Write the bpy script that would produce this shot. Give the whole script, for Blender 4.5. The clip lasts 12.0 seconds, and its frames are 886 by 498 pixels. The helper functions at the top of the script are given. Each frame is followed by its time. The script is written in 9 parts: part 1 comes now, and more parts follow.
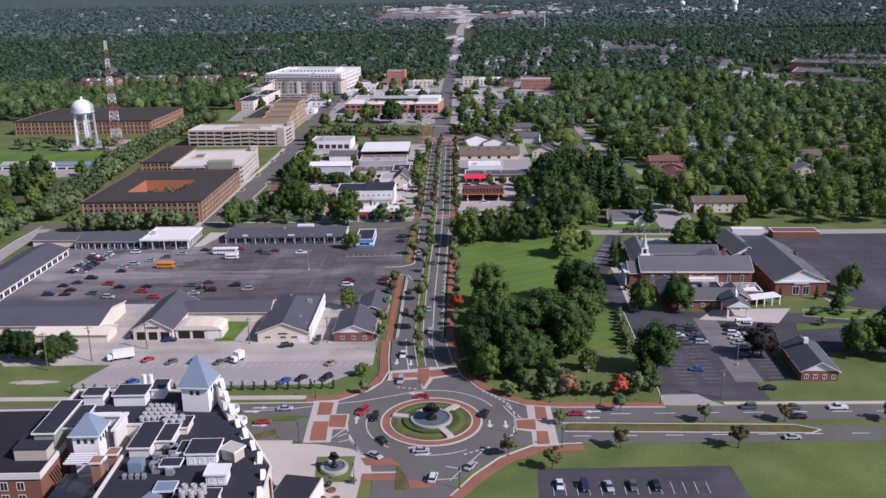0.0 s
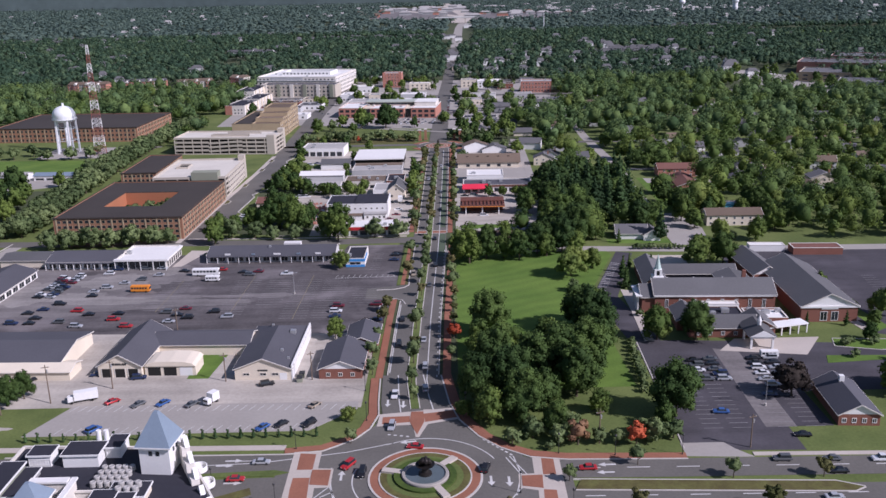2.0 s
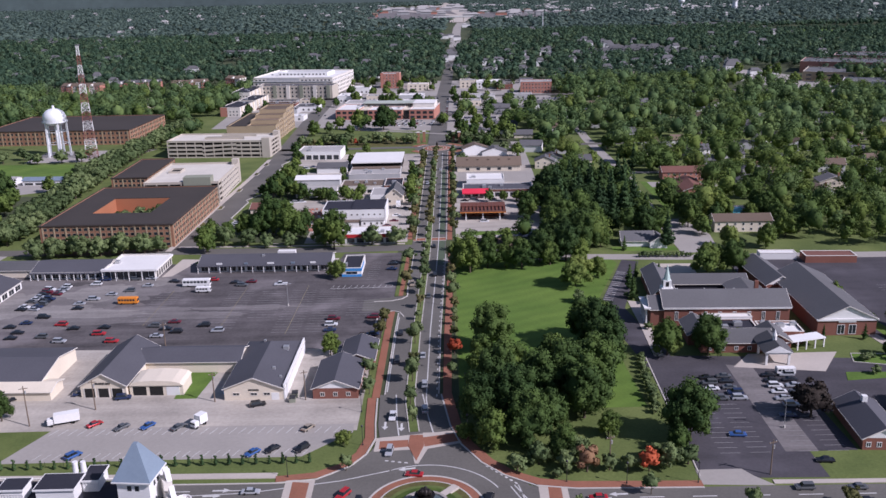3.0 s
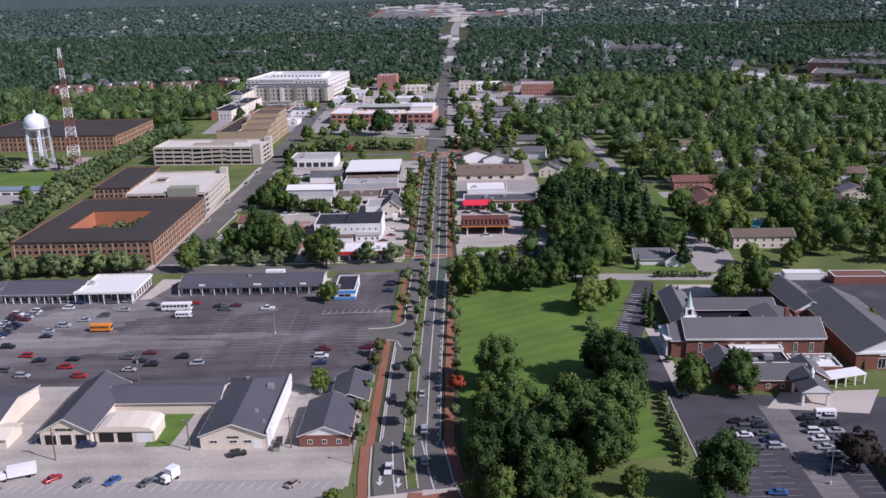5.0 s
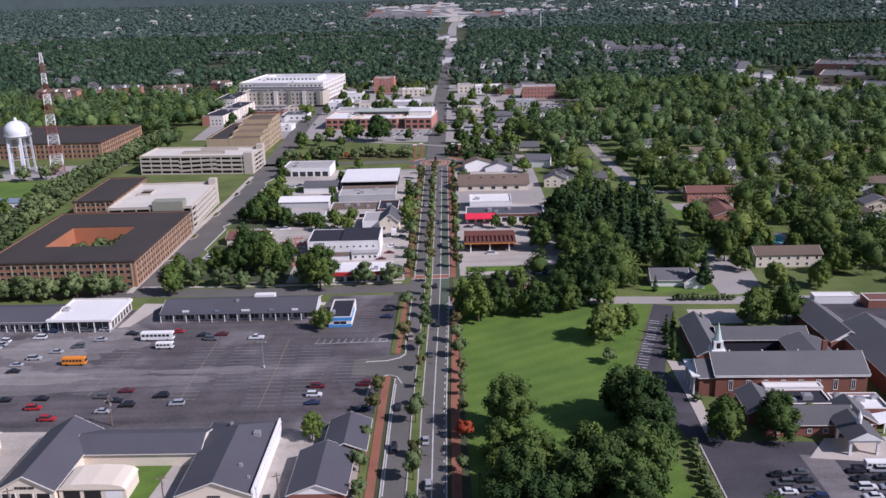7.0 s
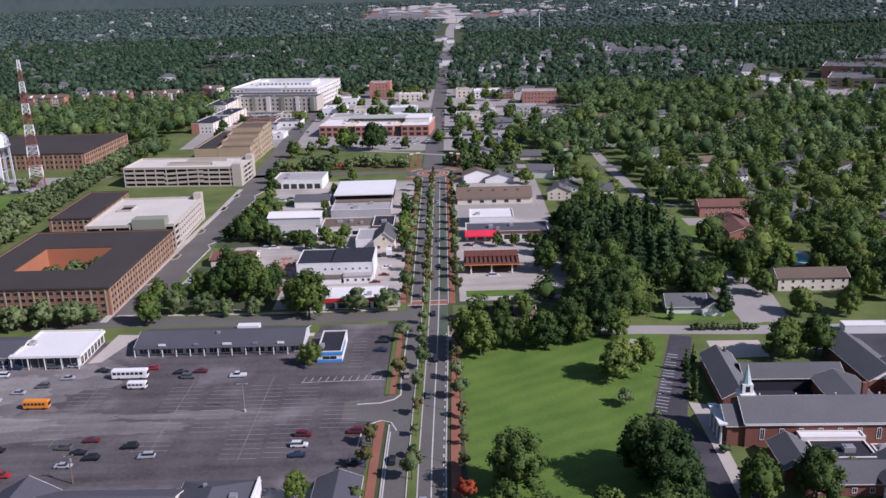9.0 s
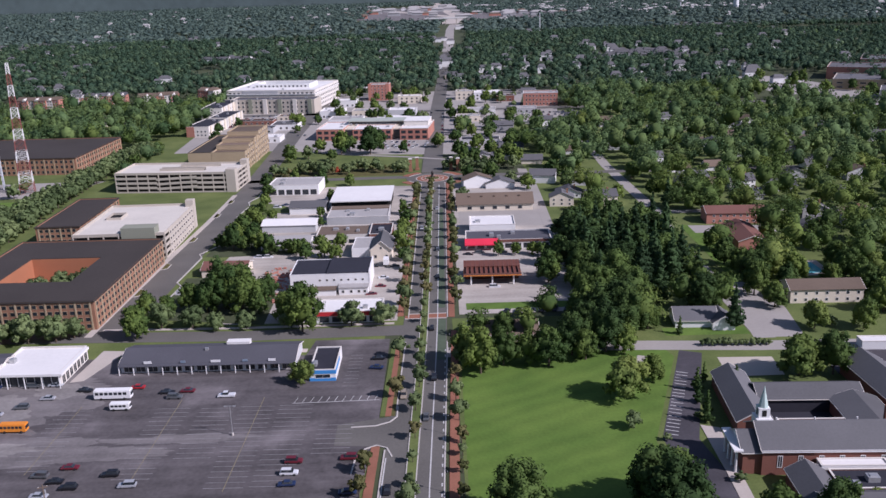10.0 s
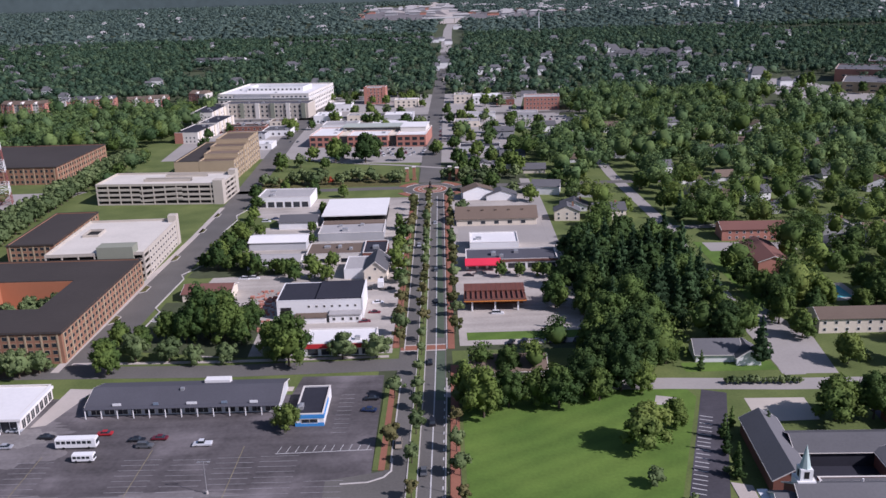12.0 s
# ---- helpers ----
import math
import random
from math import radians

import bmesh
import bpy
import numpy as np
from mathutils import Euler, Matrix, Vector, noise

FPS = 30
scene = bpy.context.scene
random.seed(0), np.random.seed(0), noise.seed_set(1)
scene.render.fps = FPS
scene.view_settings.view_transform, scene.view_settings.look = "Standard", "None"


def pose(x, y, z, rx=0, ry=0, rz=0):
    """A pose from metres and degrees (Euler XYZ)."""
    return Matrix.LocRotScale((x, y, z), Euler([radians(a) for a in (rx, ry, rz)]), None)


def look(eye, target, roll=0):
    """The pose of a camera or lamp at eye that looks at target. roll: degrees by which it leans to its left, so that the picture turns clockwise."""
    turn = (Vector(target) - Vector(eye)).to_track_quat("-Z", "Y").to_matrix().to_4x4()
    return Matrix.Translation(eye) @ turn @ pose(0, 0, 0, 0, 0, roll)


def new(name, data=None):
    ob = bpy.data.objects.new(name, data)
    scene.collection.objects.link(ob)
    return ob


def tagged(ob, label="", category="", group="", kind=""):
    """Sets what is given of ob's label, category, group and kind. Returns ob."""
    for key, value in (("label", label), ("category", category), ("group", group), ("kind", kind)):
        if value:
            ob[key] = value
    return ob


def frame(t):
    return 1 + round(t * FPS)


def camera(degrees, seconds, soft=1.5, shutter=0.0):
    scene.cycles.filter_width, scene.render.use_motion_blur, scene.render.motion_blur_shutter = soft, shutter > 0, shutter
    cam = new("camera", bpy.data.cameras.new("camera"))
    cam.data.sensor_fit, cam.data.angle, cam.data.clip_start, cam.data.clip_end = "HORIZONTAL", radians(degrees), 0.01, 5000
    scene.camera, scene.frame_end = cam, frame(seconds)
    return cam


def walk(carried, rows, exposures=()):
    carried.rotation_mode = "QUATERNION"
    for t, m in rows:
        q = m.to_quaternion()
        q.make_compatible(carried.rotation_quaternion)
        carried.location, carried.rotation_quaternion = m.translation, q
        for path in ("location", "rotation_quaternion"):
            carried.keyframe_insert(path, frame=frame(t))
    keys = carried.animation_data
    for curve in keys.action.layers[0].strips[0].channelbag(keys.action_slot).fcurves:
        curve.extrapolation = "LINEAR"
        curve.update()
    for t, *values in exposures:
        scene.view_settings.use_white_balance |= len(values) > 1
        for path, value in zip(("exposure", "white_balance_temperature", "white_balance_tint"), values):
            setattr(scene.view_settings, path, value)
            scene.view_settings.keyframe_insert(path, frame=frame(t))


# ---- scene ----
cam = camera(53.0, 12.0)
EXPOSURE, KELVIN, TINT = 0.10, 5680.0, 25.0
PATH = [
    (0, (0.163, 5.029, 123.676), (0.164, 6.944, 123.096), -1.0),
    (0.5, (0.712, 12.854, 123.652), (0.713, 14.768, 123.072), -1.1),
    (1, (1.348, 20.562, 123.539), (1.349, 22.475, 122.958), -1.1),
    (1.5, (1.413, 28.16, 123.719), (1.415, 30.073, 123.137), -1.2),
    (2, (1.705, 35.715, 123.811), (1.707, 37.628, 123.23), -1.3),
    (2.5, (1.666, 43.371, 123.88), (1.669, 45.284, 123.297), -1.3),
    (3, (1.401, 50.658, 123.648), (1.406, 52.572, 123.065), -1.4),
    (5, (0.646, 80.753, 123.574), (0.656, 82.666, 122.989), -1.4),
    (5.5, (0.099, 87.782, 123.421), (0.111, 89.695, 122.836), -1.5),
    (6, (-0.342, 94.953, 123.616), (-0.328, 96.865, 123.03), -1.5),
    (6.5, (-1.031, 102.141, 123.749), (-1.015, 104.054, 123.164), -1.5),
    (7, (-1.323, 109.281, 124.112), (-1.306, 111.193, 123.526), -1.5),
    (9, (-0.875, 138.053, 125.083), (-0.854, 139.965, 124.498), -1.7),
    (9.5, (-0.237, 145.112, 125.195), (-0.216, 147.025, 124.61), -1.7),
    (10, (0.069, 152.556, 124.937), (0.089, 154.468, 124.353), -1.8),
    (10.5, (0.194, 159.93, 125.348), (0.214, 161.843, 124.763), -1.8),
    (11, (0.551, 166.804, 125.579), (0.573, 168.716, 124.994), -1.9),
    (11.5, (0.347, 174.414, 125.589), (0.371, 176.326, 125.003), -1.9),
    (12, (0.252, 181.658, 126.116), (0.277, 183.57, 125.529), -1.8),
]
walk(cam, [(t, look(eye, target, roll)) for t, eye, target, roll in PATH], [(0.0, EXPOSURE, KELVIN, TINT), (12.0, EXPOSURE, KELVIN, TINT)])

# ---------------------------------------------------------------- world, sun
SUN_AZ, SUN_EL = -27.0, 38.0   # degrees: from +x (east) towards -y (south); above the horizon
sun_dir = Vector((math.cos(radians(SUN_AZ)) * math.cos(radians(SUN_EL)), math.sin(radians(SUN_AZ)) * math.cos(radians(SUN_EL)), math.sin(radians(SUN_EL))))
world = bpy.data.worlds.new("sky")
scene.world = world
world.use_nodes = True
wn = world.node_tree.nodes
sky = wn.new("ShaderNodeTexSky")
sky.sky_type, sky.sun_disc = "NISHITA", False
sky.sun_elevation = radians(SUN_EL)
sky.sun_rotation = math.atan2(sun_dir.x, sun_dir.y)
world.node_tree.links.new(sky.outputs[0], wn["Background"].inputs["Color"])
wn["Background"].inputs["Strength"].default_value = 0.068
sun = new("sun", bpy.data.lights.new("sun", "SUN"))
sun.data.energy, sun.data.angle, sun.data.color = 4.75, radians(0.6), (1.0, 0.93, 0.86)
sun.matrix_world = look((0, 0, 0), tuple(-sun_dir))


# ---------------------------------------------------------------- materials
def mat(name, base, rough=0.85, var=0.25, s1=0.08, s2=1.5, bump=0.0, metal=0.0, rand=0.0, island=0.0, spec=0.3, tint=None, stain=0.0, stripes=None, streak=0.0):
    """Base colour with slow and fine variation in world metres, optional stains, per-object or per-piece shade, and bump."""
    m = bpy.data.materials.new(name)
    m.use_nodes = True
    nt = m.node_tree
    n, link = nt.nodes, nt.links.new
    bsdf = n["Principled BSDF"]
    geo = n.new("ShaderNodeNewGeometry")

    def noise_at(scale, detail):
        t = n.new("ShaderNodeTexNoise")
        t.inputs["Scale"].default_value, t.inputs["Detail"].default_value = scale, detail
        link(geo.outputs["Position"], t.inputs["Vector"])
        return t

    def calc(op, a, b):
        t = n.new("ShaderNodeMath")
        t.operation = op
        for k, v in enumerate((a, b)):
            if isinstance(v, (int, float)):
                t.inputs[k].default_value = v
            else:
                link(v, t.inputs[k])
        return t.outputs[0]

    slow, fine = noise_at(s1, 3), noise_at(s2, 4)
    f = calc("ADD", calc("MULTIPLY", calc("SUBTRACT", slow.outputs[0], 0.5), 2.4 * var), calc("MULTIPLY", calc("SUBTRACT", fine.outputs[0], 0.5), 1.8 * var))
    if rand:
        info = n.new("ShaderNodeObjectInfo")
        f = calc("ADD", f, calc("MULTIPLY", calc("SUBTRACT", info.outputs["Random"], 0.5), 2 * rand))
    if island:
        f = calc("ADD", f, calc("MULTIPLY", calc("SUBTRACT", geo.outputs["Random Per Island"], 0.5), 2 * island))
    if stripes:
        scale, turn, amount = stripes
        mp = n.new("ShaderNodeMapping")
        mp.inputs["Rotation"].default_value = (0, 0, radians(turn))
        link(geo.outputs["Position"], mp.inputs["Vector"])
        w = n.new("ShaderNodeTexWave")
        w.inputs["Scale"].default_value, w.inputs["Distortion"].default_value, w.inputs["Detail"].default_value = scale, 3.5, 3
        link(mp.outputs[0], w.inputs["Vector"])
        f = calc("ADD", f, calc("MULTIPLY", calc("SUBTRACT", w.outputs["Fac"], 0.5), 2 * amount))
    if streak:
        mp2 = n.new("ShaderNodeMapping")
        mp2.inputs["Scale"].default_value = (0.02, 0.22, 1)
        link(geo.outputs["Position"], mp2.inputs["Vector"])
        sn = n.new("ShaderNodeTexNoise")
        sn.inputs["Scale"].default_value, sn.inputs["Detail"].default_value = 1.0, 5
        link(mp2.outputs[0], sn.inputs["Vector"])
        f = calc("ADD", f, calc("MULTIPLY", calc("SUBTRACT", sn.outputs[0], 0.5), 3 * streak))
    if stain:
        st = noise_at(s1 * 0.45, 6)
        ramp = n.new("ShaderNodeMapRange")
        ramp.inputs["From Min"].default_value, ramp.inputs["From Max"].default_value = 0.52, 0.68
        link(st.outputs[0], ramp.inputs["Value"])
        f = calc("ADD", f, calc("MULTIPLY", ramp.outputs[0], stain))
    f = calc("MAXIMUM", calc("ADD", f, 1.0), 0.15)
    col = n.new("ShaderNodeRGB")
    col.outputs[0].default_value = (*base, 1)
    source = col.outputs[0]
    if tint:
        mix = n.new("ShaderNodeMix")
        mix.data_type = "RGBA"
        mix.inputs[6].default_value, mix.inputs[7].default_value = (*base, 1), (*tint, 1)
        if island:
            link(calc("FRACT", calc("MULTIPLY", geo.outputs["Random Per Island"], 7.31), 0), mix.inputs[0])
        elif rand:
            link(calc("FRACT", calc("MULTIPLY", info.outputs["Random"], 7.31), 0), mix.inputs[0])
        else:
            link(slow.outputs[0], mix.inputs[0])
        source = mix.outputs[2]
    scale = n.new("ShaderNodeVectorMath")
    scale.operation = "SCALE"
    link(source, scale.inputs[0])
    link(f, scale.inputs["Scale"])
    link(scale.outputs[0], bsdf.inputs["Base Color"])
    bsdf.inputs["Roughness"].default_value, bsdf.inputs["Metallic"].default_value = rough, metal
    bsdf.inputs["Specular IOR Level"].default_value = spec
    if bump:
        b = n.new("ShaderNodeBump")
        b.inputs["Strength"].default_value, b.inputs["Distance"].default_value = 0.8, bump
        link(fine.outputs[0], b.inputs["Height"])
        link(b.outputs[0], bsdf.inputs["Normal"])
    return m


M = dict(
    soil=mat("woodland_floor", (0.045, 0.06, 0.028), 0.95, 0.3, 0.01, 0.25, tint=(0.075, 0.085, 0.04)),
    grass=mat("grass", (0.086, 0.128, 0.030), 0.95, 0.36, 0.06, 1.2, 0.05, tint=(0.128, 0.146, 0.046)),
    lawn=mat("mown_lawn", (0.072, 0.148, 0.020), 0.95, 0.26, 0.05, 1.0, 0.04, tint=(0.118, 0.172, 0.030), stripes=(0.045, 62, 0.07)),
    road=mat("road_asphalt", (0.128, 0.120, 0.107), 0.85, 0.24, 0.05, 1.4, 0.01),
    lot=mat("worn_lot_asphalt", (0.093, 0.083, 0.083), 0.85, 0.42, 0.09, 0.8, 0.01, stain=0.9, streak=0.4),
    church_lot=mat("dark_lot_asphalt", (0.062, 0.057, 0.064), 0.85, 0.3, 0.08, 1.1, 0.01, stain=0.5, streak=0.2),
    concrete=mat("pale_worn_concrete", (0.40, 0.362, 0.315), 0.9, 0.22, 0.05, 0.9, 0.01, stain=-0.25, streak=0.2),
    stall=mat("grey_lot_concrete", (0.32, 0.296, 0.268), 0.9, 0.12, 0.06, 0.9, 0.01),
    walkway=mat("pale_paving", (0.45, 0.40, 0.35), 0.9, 0.12, 0.1, 1.5),
    kerb=mat("concrete_kerb", (0.47, 0.44, 0.40), 0.9, 0.15, 0.2, 2.0),
    brickpave=mat("red_brick_paving", (0.262, 0.112, 0.070), 0.9, 0.22, 0.12, 2.0),
    mark=mat("white_road_paint", (0.52, 0.51, 0.49), 0.7, 0.25, 0.3, 3.0),
    wornlot=mat("dusty_pale_asphalt", (0.165, 0.150, 0.146), 0.9, 0.3, 0.09, 0.9, 0.01, streak=0.3),
    dustlot=mat("pale_dust_on_asphalt", (0.23, 0.212, 0.20), 0.9, 0.3, 0.09, 0.9, 0.01, streak=0.3),
    faded=mat("faded_stall_paint", (0.26, 0.25, 0.25), 0.8, 0.5, 0.25, 2.0),
    yellow=mat("yellow_road_paint", (0.26, 0.22, 0.13), 0.8, 0.5, 0.3, 3.0),
    greenlane=mat("green_bike_lane_paint", (0.085, 0.11, 0.07), 0.8, 0.2, 0.3, 3.0),
    mulch=mat("brown_planting_bed", (0.10, 0.075, 0.03), 0.95, 0.4, 0.3, 1.5, tint=(0.10, 0.11, 0.03)),
    slate=mat("dark_shingle_roof", (0.083, 0.082, 0.094), 0.85, 0.16, 0.06, 1.6, 0.02, rand=0.06),
    greyroof=mat("grey_shingle_roof", (0.115, 0.113, 0.116), 0.85, 0.16, 0.06, 1.6, 0.02, rand=0.18),
    brownroof=mat("brown_shingle_roof", (0.155, 0.115, 0.085), 0.85, 0.16, 0.06, 1.6, 0.02, rand=0.2),
    redroof=mat("red_shingle_roof", (0.17, 0.080, 0.062), 0.85, 0.16, 0.06, 1.6, 0.02),
    tar=mat("dark_flat_roofing", (0.050, 0.042, 0.037), 0.9, 0.2, 0.04, 0.7, 0.01),
    bitumen=mat("black_bitumen_roof", (0.02, 0.019, 0.022), 0.9, 0.25, 0.06, 0.7, 0.01),
    tarblue=mat("blue_black_flat_roofing", (0.029, 0.029, 0.039), 0.85, 0.22, 0.06, 0.7, 0.01),
    membrane=mat("white_roof_membrane", (0.72, 0.70, 0.67), 0.7, 0.08, 0.06, 0.7),
    gravelroof=mat("grey_gravel_roofing", (0.36, 0.345, 0.33), 0.9, 0.18, 0.05, 0.8),
    brick=mat("brown_orange_brick", (0.29, 0.15, 0.092), 0.9, 0.18, 0.08, 3.0),
    darkbrick=mat("dark_red_brick", (0.215, 0.092, 0.066), 0.9, 0.18, 0.08, 3.0),
    court=mat("orange_courtyard_brick", (0.37, 0.15, 0.075), 0.9, 0.12, 0.08, 3.0),
    pinkbrick=mat("pink_brick", (0.42, 0.19, 0.14), 0.9, 0.15, 0.08, 3.0),
    tan=mat("tan_stone_wall", (0.40, 0.31, 0.20), 0.9, 0.12, 0.08, 2.0),
    deck=mat("pale_concrete_deck", (0.58, 0.54, 0.47), 0.9, 0.12, 0.08, 1.2),
    precast=mat("beige_precast_concrete", (0.47, 0.42, 0.35), 0.9, 0.1, 0.08, 2.0),
    sage=mat("sage_render", (0.25, 0.26, 0.20), 0.9, 0.1, 0.08, 2.0),
    cream=mat("cream_painted_wall", (0.69, 0.61, 0.49), 0.8, 0.1, 0.1, 2.0),
    white=mat("white_painted_wall", (0.74, 0.73, 0.71), 0.7, 0.08, 0.1, 2.0),
    greywall=mat("grey_siding", (0.42, 0.42, 0.42), 0.8, 0.12, 0.1, 2.0, rand=0.3),
    blue=mat("bright_blue_panel", (0.06, 0.26, 0.58), 0.6, 0.1, 0.2, 2.0),
    red=mat("red_metal_panel", (0.50, 0.035, 0.04), 0.6, 0.1, 0.2, 2.0),
    brightred=mat("bright_red_awning", (0.66, 0.035, 0.07), 0.6, 0.1, 0.2, 2.0),
    ribroof=mat("dark_red_ribbed_roof", (0.15, 0.055, 0.038), 0.7, 0.2, 0.2, 2.0),
    orange=mat("orange_fascia", (0.62, 0.22, 0.05), 0.6, 0.1, 0.2, 2.0),
    darkmetal=mat("dark_metal", (0.05, 0.05, 0.052), 0.5, 0.15, 0.4, 3.0, metal=0.5),
    steel=mat("galvanised_steel", (0.5, 0.5, 0.5), 0.45, 0.15, 0.4, 3.0, metal=0.6),
    tank=mat("white_tank_paint", (0.74, 0.75, 0.76), 0.45, 0.06, 0.15, 2.0),
    bluemetal=mat("blue_grey_metal_roof", (0.25, 0.31, 0.38), 0.5, 0.1, 0.2, 2.0, metal=0.3),
    palegreen=mat("pale_grey_green_metal", (0.40, 0.43, 0.37), 0.6, 0.1, 0.2, 2.0),
    copper=mat("green_copper", (0.42, 0.52, 0.48), 0.6, 0.1, 0.4, 2.0),
    bronze=mat("dark_bronze", (0.035, 0.03, 0.028), 0.5, 0.3, 0.5, 3.0, metal=0.6),
    wood=mat("weathered_pole_wood", (0.16, 0.12, 0.09), 0.9, 0.25, 0.4, 4.0),
    bark=mat("bark", (0.09, 0.07, 0.05), 0.95, 0.3, 0.5, 4.0),
    glass=mat("window_glass", (0.025, 0.03, 0.036), 0.12, 0.3, 0.3, 1.5, rand=0.3, spec=0.6),
    # near-black: door panels, and stand-ins for the shade inside openings
    dark=mat("dark_panel_and_shade", (0.02, 0.019, 0.018), 0.9, 0.2, 0.3, 2.0),
    tyre=mat("tyre_rubber", (0.02, 0.02, 0.02), 0.9, 0.2, 1.0, 5.0),
    water=mat("fountain_water", (0.10, 0.125, 0.135), 0.15, 0.15, 0.4, 3.0, spec=0.5),
    pool=mat("pool_water", (0.12, 0.46, 0.52), 0.1, 0.1, 0.4, 3.0, spec=0.5),
    busyellow=mat("school_bus_orange", (0.72, 0.25, 0.03), 0.5, 0.1, 0.5, 3.0),
    # backdrop colour: blue-grey green with the haze of far woods mixed in
    haze_backdrop=mat("hazed_backdrop", (0.075, 0.102, 0.10), 0.95, 0.25, 0.004, 0.03),
    skin=mat("pale_stone_trim", (0.66, 0.62, 0.56), 0.8, 0.08, 0.2, 2.0),
    rust=mat("red_oxide_paint", (0.24, 0.085, 0.07), 0.6, 0.2, 0.3, 2.0),
)
PAINT = [mat(f"car_paint_{n}", c, 0.3, 0.06, 0.5, 3.0, spec=0.6, metal=0.2) for n, c in (
    ("white", (0.72, 0.72, 0.72)), ("silver", (0.42, 0.43, 0.45)), ("black", (0.02, 0.02, 0.024)), ("navy", (0.025, 0.04, 0.10)),
    ("grey", (0.12, 0.125, 0.13)), ("maroon", (0.16, 0.02, 0.03)), ("red", (0.45, 0.03, 0.035)), ("beige", (0.36, 0.30, 0.23)), ("blue", (0.05, 0.12, 0.33)))]


def leaf(name, a, b, island=0.10, glow=0.24, rand=0.16):
    """Leaves: green that drifts from tree to tree and from bough to bough, and lets part of the light through."""
    m = bpy.data.materials.new(name)
    m.use_nodes = True
    n, link = m.node_tree.nodes, m.node_tree.links.new
    bsdf = n["Principled BSDF"]
    out = next(k for k in n if k.type == "OUTPUT_MATERIAL")
    geo, info = n.new("ShaderNodeNewGeometry"), n.new("ShaderNodeObjectInfo")

    def calc(op, p, q, clamp=False):
        t = n.new("ShaderNodeMath")
        t.operation, t.use_clamp = op, clamp
        for k, v in enumerate((p, q)):
            if isinstance(v, (int, float)):
                t.inputs[k].default_value = v
            else:
                link(v, t.inputs[k])
        return t.outputs[0]

    def drift(scale, detail):
        t = n.new("ShaderNodeTexNoise")
        t.inputs["Scale"].default_value, t.inputs["Detail"].default_value = scale, detail
        link(geo.outputs["Position"], t.inputs["Vector"])
        return calc("SUBTRACT", t.outputs[0], 0.5)

    tree_drift, bough = drift(0.055, 2), drift(0.55, 3)
    mix = n.new("ShaderNodeMix")
    mix.data_type = "RGBA"
    mix.inputs[6].default_value, mix.inputs[7].default_value = (*a, 1), (*b, 1)
    pick = calc("ADD", calc("MULTIPLY", tree_drift, 3.2), calc("ADD", calc("MULTIPLY", calc("SUBTRACT", info.outputs["Random"], 0.5), 0.9), 0.5))
    link(calc("ADD", pick, calc("MULTIPLY", bough, 0.9), True), mix.inputs[0])
    f = calc("ADD", calc("MULTIPLY", calc("SUBTRACT", geo.outputs["Random Per Island"], 0.5), 2 * island), calc("MULTIPLY", bough, 0.5))
    f = calc("ADD", calc("ADD", f, calc("MULTIPLY", tree_drift, 0.8)), calc("ADD", calc("MULTIPLY", calc("SUBTRACT", info.outputs["Random"], 0.5), 2 * rand), 1.0))
    scale = n.new("ShaderNodeVectorMath")
    scale.operation = "SCALE"
    link(mix.outputs[2], scale.inputs[0])
    link(calc("MAXIMUM", f, 0.3), scale.inputs["Scale"])
    link(scale.outputs[0], bsdf.inputs["Base Color"])
    bsdf.inputs["Roughness"].default_value, bsdf.inputs["Specular IOR Level"].default_value = 0.8, 0.15
    thin, blend = n.new("ShaderNodeBsdfTranslucent"), n.new("ShaderNodeMixShader")
    blend.inputs[0].default_value = glow
    link(scale.outputs[0], thin.inputs["Color"])
    link(bsdf.outputs[0], blend.inputs[1])
    link(thin.outputs[0], blend.inputs[2])
    link(blend.outputs[0], out.inputs["Surface"])
    return m


LEAF = dict(
    mid=leaf("leaves_mid_green", (0.054, 0.100, 0.027), (0.122, 0.168, 0.037)),
    dark=leaf("leaves_dark_green", (0.040, 0.077, 0.023), (0.080, 0.124, 0.031)),
    light=leaf("leaves_light_green", (0.105, 0.165, 0.04), (0.165, 0.205, 0.05), glow=.3),
    pale=leaf("leaves_grey_green", (0.120, 0.172, 0.068), (0.175, 0.22, 0.09), glow=.3),
    olive=leaf("leaves_olive_brown", (0.115, 0.128, 0.045), (0.16, 0.145, 0.06), glow=.3),
    red=leaf("leaves_red", (0.34, 0.06, 0.03), (0.42, 0.10, 0.045)),
    plum=leaf("leaves_dark_plum", (0.042, 0.034, 0.03), (0.058, 0.046, 0.036)),
    pink=leaf("leaves_faded_pink", (0.30, 0.17, 0.10), (0.24, 0.15, 0.07)),
    pine=leaf("needles_dark_green", (0.038, 0.074, 0.030), (0.064, 0.112, 0.040)),
    # bluer greens: haze over the farther woods is put into these leaf colours
    woods=leaf("woods_leaves_hazed", (0.052, 0.098, 0.058), (0.118, 0.168, 0.080)),
    midfar=leaf("leaves_mid_green_hazed", (0.060, 0.112, 0.042), (0.128, 0.182, 0.058)),
    darkfar=leaf("leaves_dark_green_hazed", (0.048, 0.092, 0.042), (0.096, 0.148, 0.056)),
    farwoods=leaf("far_woods_leaves_hazed", (0.060, 0.096, 0.086), (0.102, 0.142, 0.110)),
)


# ---------------------------------------------------------------- mesh helpers
def mesh_of(name, bm, material):
    me = bpy.data.meshes.new(name)
    bm.to_mesh(me)
    bm.free()
    for m in (material if isinstance(material, (list, tuple)) else [material]):
        me.materials.append(m)
    return me


